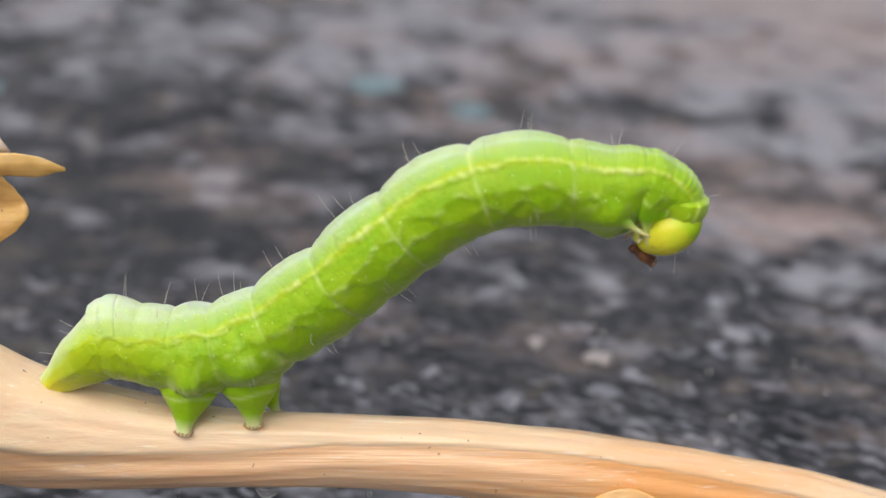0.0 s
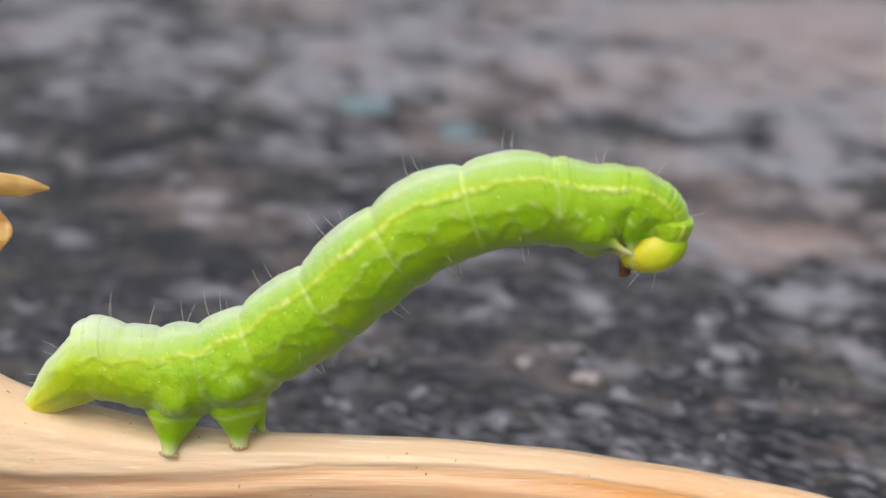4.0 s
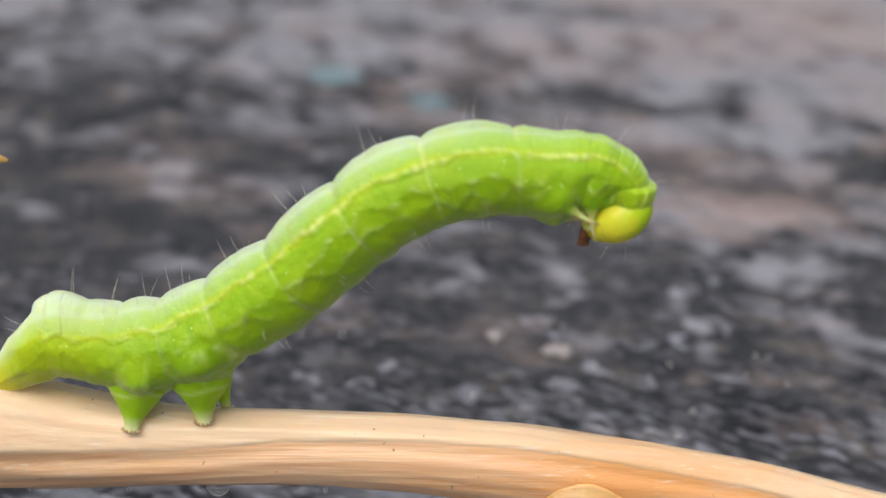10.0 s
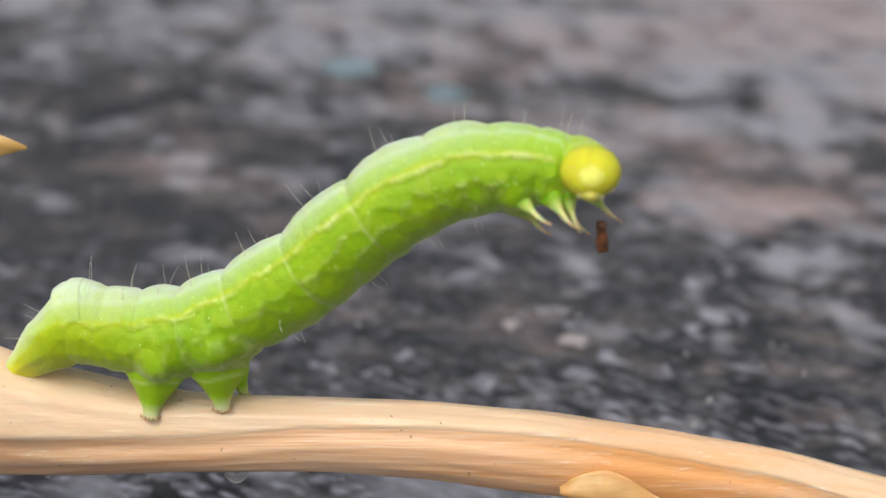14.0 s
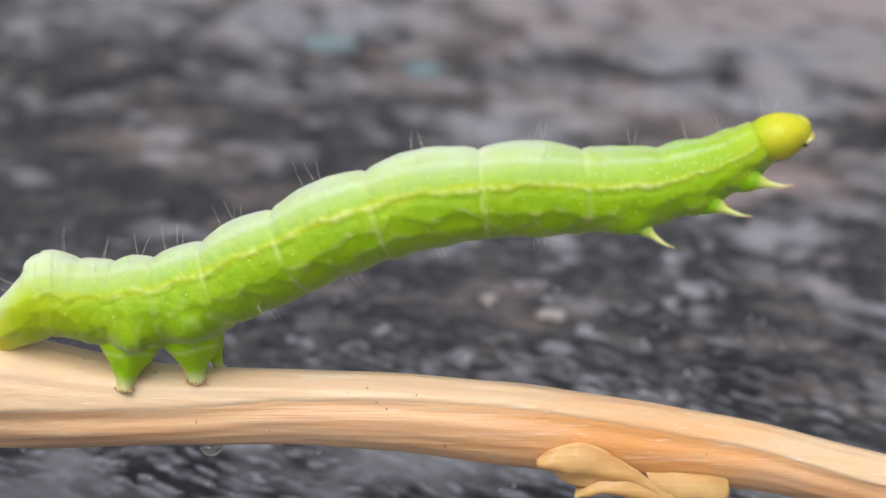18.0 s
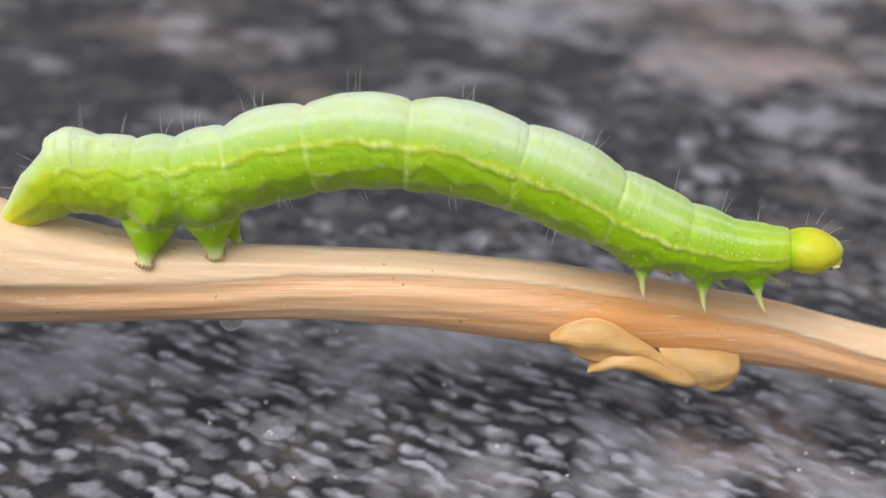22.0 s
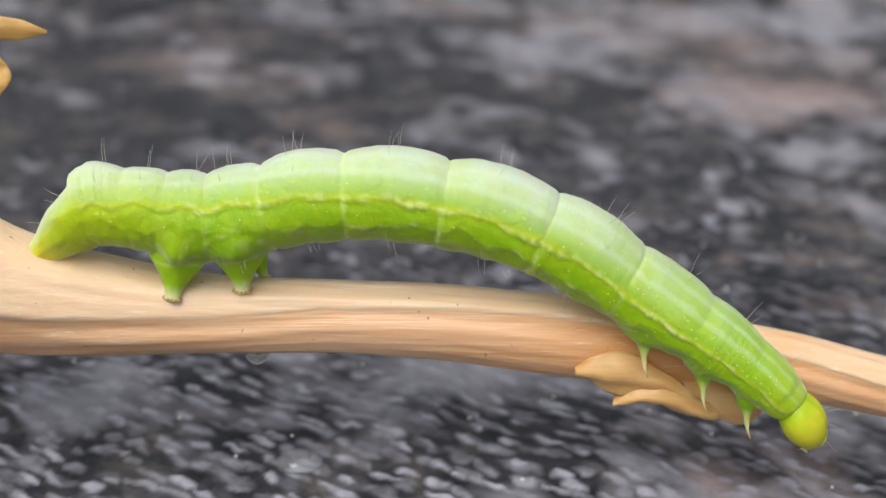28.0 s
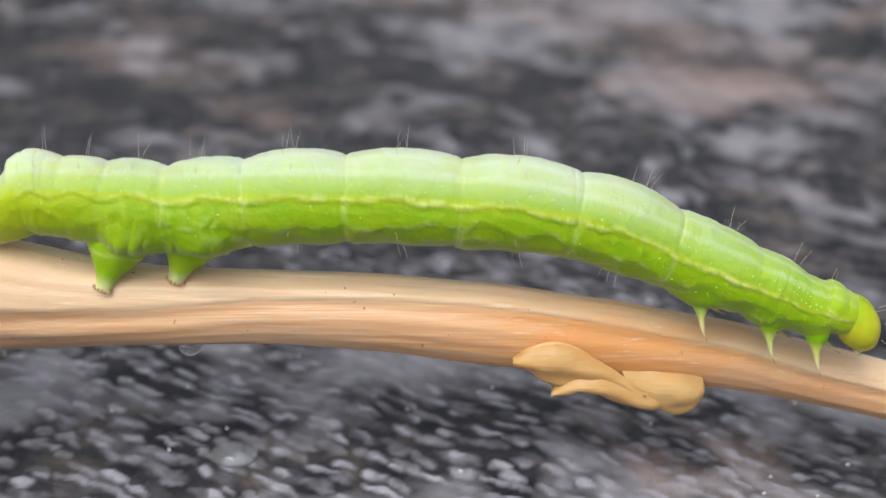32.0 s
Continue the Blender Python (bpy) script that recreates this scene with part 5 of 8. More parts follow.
    spine(4, [(0, pose(-0.00012, 0.00000, 0.00439, -45.9, -23.9, 0.0)),
        (1, pose(-0.00011, 0.00000, 0.00439, -45.8, -24.1, 0.0)),
        (2, pose(-0.00010, 0.00000, 0.00438, -45.8, -24.2, 0.0)),
        (2.5, pose(-0.00009, 0.00000, 0.00438, -45.8, -24.3, 0.0)),
        (4.5, pose(-0.00007, 0.00000, 0.00438, -45.7, -24.6, 0.0)),
        (5, pose(-0.00009, 0.00000, 0.00440, -45.7, -25.0, 0.0)),
        (5.5, pose(-0.00012, 0.00000, 0.00438, -45.7, -25.0, 0.0)),
        (6, pose(-0.00016, 0.00000, 0.00438, -45.7, -24.9, 0.0)),
        (6.5, pose(-0.00015, 0.00000, 0.00435, -45.7, -24.9, 0.0)),
        (7, pose(-0.00013, 0.00000, 0.00434, -45.6, -25.4, 0.0)),
        (7.5, pose(-0.00014, 0.00000, 0.00429, -45.5, -25.9, 0.0)),
        (8, pose(-0.00017, 0.00000, 0.00430, -45.4, -26.3, 0.0)),
        (8.5, pose(-0.00011, 0.00000, 0.00436, -45.4, -26.3, 0.0)),
        (9, pose(-0.00008, 0.00000, 0.00438, -45.6, -25.1, 0.0)),
        (9.5, pose(-0.00007, 0.00000, 0.00440, -45.5, -25.9, 0.0)),
        (10, pose(-0.00005, 0.00000, 0.00442, -45.4, -26.4, 0.0)),
        (10.5, pose(-0.00004, 0.00000, 0.00439, -45.2, -27.3, 0.0)),
        (11, pose(-0.00005, 0.00000, 0.00438, -45.2, -27.1, 0.0)),
        (11.5, pose(-0.00007, 0.00000, 0.00440, -45.2, -27.1, 0.0)),
        (12, pose(-0.00004, 0.00000, 0.00440, -45.1, -28.0, 0.0)),
        (12.5, pose(-0.00006, 0.00000, 0.00439, -45.1, -28.0, 0.0)),
        (13, pose(-0.00005, 0.00000, 0.00437, -45.3, -26.6, 0.0)),
        (13.5, pose(-0.00013, 0.00000, 0.00432, -45.6, -25.3, 0.0)),
        (14, pose(-0.00009, 0.00000, 0.00429, -45.8, -24.1, 0.0)),
        (14.5, pose(-0.00011, 0.00000, 0.00433, -44.8, -24.6, 0.0)),
        (16.5, pose(-0.00011, 0.00000, 0.00431, -44.0, -22.1, 0.0)),
        (17, pose(-0.00012, 0.00000, 0.00426, -43.9, -21.2, 0.0)),
        (17.5, pose(-0.00011, 0.00000, 0.00430, -42.9, -19.7, 0.0)),
        (18, pose(-0.00010, 0.00000, 0.00429, -41.7, -19.8, 0.0)),
        (18.5, pose(-0.00012, 0.00000, 0.00431, -41.1, -20.3, 0.0)),
        (19, pose(-0.00009, 0.00000, 0.00428, -40.6, -19.6, 0.0)),
        (19.5, pose(-0.00014, 0.00000, 0.00419, -40.1, -18.8, 0.0)),
        (20, pose(-0.00025, 0.00000, 0.00414, -39.5, -18.7, 0.0)),
        (20.5, pose(-0.00028, 0.00000, 0.00409, -39.0, -17.6, 0.0)),
        (21, pose(-0.00029, 0.00000, 0.00402, -38.5, -16.3, 0.0)),
        (21.5, pose(-0.00023, 0.00000, 0.00403, -38.0, -15.0, 0.0)),
        (22, pose(-0.00020, 0.00000, 0.00403, -37.5, -15.9, 0.0)),
        (22.5, pose(-0.00016, 0.00000, 0.00410, -37.1, -15.9, 0.0)),
        (23, pose(-0.00021, 0.00000, 0.00403, -36.9, -14.2, 0.0)),
        (23.5, pose(-0.00033, 0.00000, 0.00402, -36.3, -16.7, 0.0)),
        (24, pose(-0.00040, 0.00000, 0.00395, -36.0, -16.8, 0.0)),
        (24.5, pose(-0.00038, 0.00000, 0.00393, -35.5, -17.7, 0.0)),
        (25, pose(-0.00038, 0.00000, 0.00386, -34.7, -19.9, 0.0)),
        (25.5, pose(-0.00036, 0.00000, 0.00383, -34.9, -18.6, 0.0)),
        (27.5, pose(-0.00006, 0.00000, 0.00394, -36.2, -15.7, 0.0)),
        (28, pose(-0.00004, 0.00000, 0.00391, -35.7, -15.4, 0.0)),
        (28.5, pose(0.00004, 0.00000, 0.00399, -35.2, -15.6, 0.0)),
        (29, pose(0.00007, 0.00000, 0.00399, -34.9, -14.1, 0.0)),
        (29.5, pose(0.00051, 0.00000, 0.00398, -34.6, -12.5, 0.0)),
        (30, pose(0.00098, 0.00000, 0.00387, -34.4, -9.6, 0.0)),
        (30.5, pose(0.00126, 0.00000, 0.00382, -34.6, -7.4, 0.0)),
        (31, pose(0.00128, 0.00000, 0.00378, -34.6, -7.0, 0.0)),
        (31.5, pose(0.00133, 0.00000, 0.00378, -34.6, -7.6, 0.0)),
        (32, pose(0.00138, 0.00000, 0.00374, -34.6, -6.6, 0.0))])
    spine(5, [(0, pose(0.00226, 0.00000, 0.00586, -45.9, -36.9, 0.0)),
        (1, pose(0.00229, 0.00000, 0.00586, -46.0, -36.7, 0.0)),
        (2, pose(0.00231, 0.00000, 0.00587, -46.0, -36.5, 0.0)),
        (2.5, pose(0.00232, 0.00000, 0.00587, -46.1, -36.4, 0.0)),
        (4.5, pose(0.00237, 0.00000, 0.00587, -46.2, -36.0, 0.0)),
        (5, pose(0.00235, 0.00000, 0.00589, -46.3, -35.7, 0.0)),
        (5.5, pose(0.00230, 0.00000, 0.00584, -46.4, -35.2, 0.0)),
        (6, pose(0.00227, 0.00000, 0.00584, -46.4, -35.1, 0.0)),
        (6.5, pose(0.00226, 0.00000, 0.00581, -46.4, -35.2, 0.0)),
        (7, pose(0.00230, 0.00000, 0.00581, -46.4, -35.1, 0.0)),
        (7.5, pose(0.00227, 0.00000, 0.00577, -46.4, -35.2, 0.0)),
        (8, pose(0.00226, 0.00000, 0.00577, -46.5, -34.7, 0.0)),
        (8.5, pose(0.00229, 0.00000, 0.00581, -46.6, -34.4, 0.0)),
        (9, pose(0.00234, 0.00000, 0.00580, -46.7, -34.1, 0.0)),
        (9.5, pose(0.00234, 0.00000, 0.00583, -46.7, -33.9, 0.0)),
        (10, pose(0.00237, 0.00000, 0.00588, -46.6, -34.4, 0.0)),
        (10.5, pose(0.00238, 0.00000, 0.00585, -46.7, -33.9, 0.0)),
        (11, pose(0.00238, 0.00000, 0.00580, -47.0, -32.7, 0.0)),
        (11.5, pose(0.00235, 0.00000, 0.00581, -47.2, -32.1, 0.0)),
        (12, pose(0.00237, 0.00000, 0.00580, -47.2, -31.9, 0.0)),
        (12.5, pose(0.00235, 0.00000, 0.00579, -47.2, -31.9, 0.0)),
        (13, pose(0.00234, 0.00000, 0.00575, -47.1, -32.4, 0.0)),
        (13.5, pose(0.00227, 0.00000, 0.00566, -47.2, -32.1, 0.0)),
        (14, pose(0.00232, 0.00000, 0.00563, -47.0, -33.0, 0.0)),
        (14.5, pose(0.00231, 0.00000, 0.00567, -45.6, -32.1, 0.0)),
        (16.5, pose(0.00230, 0.00000, 0.00552, -42.9, -30.3, 0.0)),
        (17, pose(0.00227, 0.00000, 0.00545, -42.1, -30.6, 0.0)),
        (17.5, pose(0.00235, 0.00000, 0.00543, -40.5, -28.4, 0.0)),
        (18, pose(0.00238, 0.00000, 0.00543, -38.5, -28.0, 0.0)),
        (18.5, pose(0.00240, 0.00000, 0.00547, -36.9, -28.1, 0.0)),
        (19, pose(0.00244, 0.00000, 0.00539, -35.6, -26.3, 0.0)),
        (19.5, pose(0.00241, 0.00000, 0.00523, -34.3, -24.8, 0.0)),
        (20, pose(0.00226, 0.00000, 0.00516, -32.8, -24.6, 0.0)),
        (20.5, pose(0.00225, 0.00000, 0.00509, -32.1, -24.7, 0.0)),
        (21, pose(0.00223, 0.00000, 0.00490, -32.0, -21.5, 0.0)),
        (21.5, pose(0.00240, 0.00000, 0.00480, -31.9, -17.2, 0.0)),
        (22, pose(0.00241, 0.00000, 0.00487, -30.8, -19.3, 0.0)),
        (22.5, pose(0.00247, 0.00000, 0.00498, -29.8, -20.3, 0.0)),
        (23, pose(0.00240, 0.00000, 0.00486, -29.0, -19.9, 0.0)),
        (23.5, pose(0.00221, 0.00000, 0.00494, -27.6, -22.1, 0.0)),
        (24, pose(0.00208, 0.00000, 0.00482, -26.7, -21.5, 0.0)),
        (24.5, pose(0.00209, 0.00000, 0.00486, -25.2, -22.7, 0.0)),
        (25, pose(0.00208, 0.00000, 0.00483, -23.9, -22.8, 0.0)),
        (25.5, pose(0.00213, 0.00000, 0.00478, -24.0, -22.4, 0.0)),
        (27.5, pose(0.00246, 0.00000, 0.00470, -26.1, -17.8, 0.0)),
        (28, pose(0.00272, 0.00000, 0.00455, -26.6, -11.3, 0.0)),
        (28.5, pose(0.00284, 0.00000, 0.00472, -26.1, -13.9, 0.0)),
        (29, pose(0.00305, 0.00000, 0.00465, -26.1, -11.4, 0.0)),
        (29.5, pose(0.00383, 0.00000, 0.00458, -26.1, -8.4, 0.0)),
        (30, pose(0.00445, 0.00000, 0.00426, -26.1, -3.7, 0.0)),
        (30.5, pose(0.00478, 0.00000, 0.00420, -26.0, -5.1, 0.0)),
        (31, pose(0.00479, 0.00000, 0.00412, -26.1, -4.4, 0.0)),
        (31.5, pose(0.00486, 0.00000, 0.00412, -26.1, -3.7, 0.0)),
        (32, pose(0.00493, 0.00000, 0.00405, -26.1, -3.5, 0.0))])
    spine(6, [(0, pose(0.00503, 0.00000, 0.00821, -43.7, -43.2, 0.0)),
        (1, pose(0.00507, 0.00000, 0.00823, -43.5, -43.6, 0.0)),
        (2, pose(0.00511, 0.00000, 0.00826, -43.4, -44.0, 0.0)),
        (2.5, pose(0.00513, 0.00000, 0.00828, -43.3, -44.2, 0.0)),
        (4.5, pose(0.00521, 0.00000, 0.00833, -42.9, -45.0, 0.0)),
        (5, pose(0.00519, 0.00000, 0.00836, -42.7, -45.6, 0.0)),
        (5.5, pose(0.00513, 0.00000, 0.00831, -42.5, -46.0, 0.0)),
        (6, pose(0.00510, 0.00000, 0.00835, -42.3, -46.6, 0.0)),
        (6.5, pose(0.00509, 0.00000, 0.00830, -42.4, -46.4, 0.0)),
        (7, pose(0.00513, 0.00000, 0.00828, -42.5, -46.0, 0.0)),
        (7.5, pose(0.00510, 0.00000, 0.00822, -42.5, -45.7, 0.0)),
        (8, pose(0.00504, 0.00000, 0.00821, -42.3, -46.4, 0.0)),
        (8.5, pose(0.00507, 0.00000, 0.00820, -42.4, -46.0, 0.0)),
        (9, pose(0.00513, 0.00000, 0.00820, -42.4, -46.1, 0.0)),
        (9.5, pose(0.00509, 0.00000, 0.00822, -42.1, -46.8, 0.0)),
        (10, pose(0.00514, 0.00000, 0.00821, -42.7, -45.0, 0.0)),
        (10.5, pose(0.00513, 0.00000, 0.00818, -42.5, -45.4, 0.0)),
        (11, pose(0.00511, 0.00000, 0.00812, -42.1, -46.6, 0.0)),
        (11.5, pose(0.00511, 0.00000, 0.00810, -42.3, -45.9, 0.0)),
        (12, pose(0.00510, 0.00000, 0.00807, -42.3, -46.0, 0.0)),
        (12.5, pose(0.00506, 0.00000, 0.00804, -42.2, -46.0, 0.0)),
        (13, pose(0.00504, 0.00000, 0.00801, -42.1, -46.3, 0.0)),
        (13.5, pose(0.00499, 0.00000, 0.00791, -42.3, -45.7, 0.0)),
        (14, pose(0.00503, 0.00000, 0.00783, -42.8, -44.2, 0.0)),
        (14.5, pose(0.00508, 0.00000, 0.00780, -41.6, -42.3, 0.0)),
        (16.5, pose(0.00510, 0.00000, 0.00746, -35.9, -38.3, 0.0)),
        (17, pose(0.00504, 0.00000, 0.00733, -34.6, -36.9, 0.0)),
        (17.5, pose(0.00536, 0.00000, 0.00710, -35.3, -29.4, 0.0)),
        (18, pose(0.00561, 0.00000, 0.00706, -34.9, -25.9, 0.0)),
        (18.5, pose(0.00569, 0.00000, 0.00712, -32.6, -25.3, 0.0)),
        (19, pose(0.00577, 0.00000, 0.00680, -31.1, -20.3, 0.0)),
        (19.5, pose(0.00572, 0.00000, 0.00632, -29.6, -12.7, 0.0)),
        (20, pose(0.00542, 0.00000, 0.00620, -27.3, -12.5, 0.0)),
        (20.5, pose(0.00533, -0.00005, 0.00612, -26.2, -12.8, -1.7)),
        (21, pose(0.00543, -0.00005, 0.00565, -26.1, -5.8, -1.6)),
        (21.5, pose(0.00588, -0.00005, 0.00528, -25.6, -0.4, -1.5)),
        (22, pose(0.00593, 0.00000, 0.00551, -24.5, -3.0, 0.0)),
        (22.5, pose(0.00604, 0.00000, 0.00572, -23.4, -4.9, 0.0)),
        (23, pose(0.00586, 0.00000, 0.00553, -22.3, -3.9, 0.0)),
        (23.5, pose(0.00544, 0.00000, 0.00584, -20.3, -10.0, 0.0)),
        (24, pose(0.00513, -0.00010, 0.00568, -18.0, -10.4, -3.5)),
        (24.5, pose(0.00516, -0.00010, 0.00573, -16.6, -9.5, -3.4)),
        (25, pose(0.00517, -0.00010, 0.00564, -15.2, -7.5, -3.4)),
        (25.5, pose(0.00534, -0.00010, 0.00559, -15.2, -7.0, -3.2)),
        (27.5, pose(0.00595, -0.00005, 0.00523, -17.7, -2.6, -1.4)),
        (28, pose(0.00628, -0.00005, 0.00473, -18.7, 3.8, -1.4)),
        (28.5, pose(0.00649, -0.00005, 0.00514, -19.6, -0.8, -1.4)),
        (29, pose(0.00689, -0.00005, 0.00497, -20.6, 0.7, -1.3)),
        (29.5, pose(0.00792, -0.00005, 0.00475, -21.5, 2.6, -1.3)),
        (30, pose(0.00866, -0.00005, 0.00423, -22.4, 3.9, -1.2)),
        (30.5, pose(0.00903, -0.00005, 0.00431, -22.4, 1.5, -1.2)),
        (31, pose(0.00904, -0.00005, 0.00419, -22.4, 1.9, -1.2)),
        (31.5, pose(0.00909, -0.00005, 0.00421, -22.4, 1.1, -1.2)),
        (32, pose(0.00916, -0.00005, 0.00409, -22.4, 2.0, -1.2))])
    spine(7, [(0, pose(0.00771, 0.00000, 0.01041, -42.6, -34.5, 0.0)),
        (1, pose(0.00777, 0.00000, 0.01041, -42.9, -32.8, 0.0)),
        (2, pose(0.00782, 0.00000, 0.01041, -43.1, -30.9, 0.0)),
        (2.5, pose(0.00785, 0.00000, 0.01042, -43.2, -30.0, 0.0)),
        (4.5, pose(0.00796, 0.00000, 0.01042, -43.7, -26.2, 0.0)),
        (5, pose(0.00791, 0.00000, 0.01050, -43.2, -27.8, 0.0)),
        (5.5, pose(0.00785, 0.00000, 0.01050, -42.9, -28.8, 0.0)),
        (6, pose(0.00779, 0.00000, 0.01061, -42.4, -30.5, 0.0)),
        (6.5, pose(0.00777, 0.00000, 0.01055, -42.3, -30.7, 0.0)),
        (7, pose(0.00780, 0.00000, 0.01050, -42.3, -30.5, 0.0)),
        (7.5, pose(0.00779, 0.00000, 0.01046, -42.0, -31.4, 0.0)),
        (8, pose(0.00771, 0.00000, 0.01045, -41.9, -31.4, 0.0)),
        (8.5, pose(0.00773, 0.00000, 0.01039, -42.1, -30.2, 0.0)),
        (9, pose(0.00774, 0.00000, 0.01038, -41.8, -31.0, 0.0)),
        (9.5, pose(0.00769, 0.00000, 0.01042, -41.6, -31.1, 0.0)),
        (10, pose(0.00777, 0.00000, 0.01037, -41.5, -31.4, 0.0)),
        (10.5, pose(0.00776, 0.00000, 0.01039, -41.0, -32.9, 0.0)),
        (11, pose(0.00767, 0.00000, 0.01040, -40.4, -34.9, 0.0)),
        (11.5, pose(0.00770, 0.00000, 0.01039, -40.2, -35.5, 0.0)),
        (12, pose(0.00767, 0.00000, 0.01035, -40.1, -35.5, 0.0)),
        (12.5, pose(0.00761, 0.00000, 0.01028, -40.1, -34.9, 0.0)),
        (13, pose(0.00757, 0.00000, 0.01023, -40.2, -34.3, 0.0)),
        (13.5, pose(0.00749, 0.00000, 0.01007, -40.2, -33.8, 0.0)),
        (14, pose(0.00756, 0.00000, 0.00988, -40.7, -31.7, 0.0)),
        (14.5, pose(0.00768, 0.00000, 0.00979, -38.6, -30.5, 0.0)),
        (16.5, pose(0.00788, 0.00000, 0.00914, -32.1, -21.9, 0.0)),
        (17, pose(0.00785, 0.00000, 0.00886, -30.7, -18.0, 0.0)),
        (17.5, pose(0.00865, 0.00000, 0.00838, -31.3, -12.5, 0.0)),
        (18, pose(0.00929, 0.00000, 0.00837, -31.2, -13.0, 0.0)),
        (18.5, pose(0.00943, 0.00000, 0.00838, -28.1, -11.8, 0.0)),
        (19, pose(0.00959, 0.00000, 0.00770, -25.3, -6.0, 0.0)),
        (19.5, pose(0.00939, -0.00005, 0.00671, -22.2, 0.9, -1.6)),
        (20, pose(0.00877, -0.00005, 0.00656, -18.9, 0.9, -1.8)),
        (20.5, pose(0.00831, -0.00025, 0.00646, -19.0, 1.7, -6.4)),
        (21, pose(0.00890, -0.00030, 0.00546, -19.2, 12.2, -6.7)),
        (21.5, pose(0.00982, -0.00030, 0.00479, -18.8, 14.1, -5.8)),
        (22, pose(0.00993, -0.00015, 0.00526, -18.6, 9.9, -4.3)),
        (22.5, pose(0.01010, -0.00013, 0.00559, -18.5, 8.4, -3.5)),
        (23, pose(0.00970, -0.00010, 0.00538, -18.4, 8.7, -3.1)),
        (23.5, pose(0.00872, -0.00010, 0.00617, -13.5, -0.8, -3.7)),
        (24, pose(0.00819, -0.00050, 0.00575, -10.1, 9.1, -12.0)),
        (24.5, pose(0.00820, -0.00050, 0.00579, -8.5, 8.8, -12.3)),
        (25, pose(0.00819, -0.00050, 0.00557, -7.3, 11.8, -12.6)),
        (25.5, pose(0.00857, -0.00050, 0.00550, -8.7, 11.6, -11.7)),
        (27.5, pose(0.01006, -0.00025, 0.00501, -14.2, 9.3, -4.3)),
        (28, pose(0.01029, -0.00030, 0.00406, -15.8, 14.9, -5.7)),
        (28.5, pose(0.01068, -0.00020, 0.00482, -16.8, 9.3, -2.7)),
        (29, pose(0.01124, -0.00015, 0.00455, -18.0, 10.1, -1.3)),
        (29.5, pose(0.01241, -0.00015, 0.00431, -19.4, 8.4, -1.3)),
        (30, pose(0.01326, -0.00015, 0.00378, -20.9, 7.2, -1.2)),
        (30.5, pose(0.01365, -0.00015, 0.00402, -20.9, 5.8, -1.2)),
        (31, pose(0.01366, -0.00015, 0.00389, -20.9, 5.3, -1.2)),
        (31.5, pose(0.01373, -0.00015, 0.00395, -20.9, 5.3, -1.2)),
        (32, pose(0.01377, -0.00015, 0.00381, -21.0, 4.8, -1.2))])
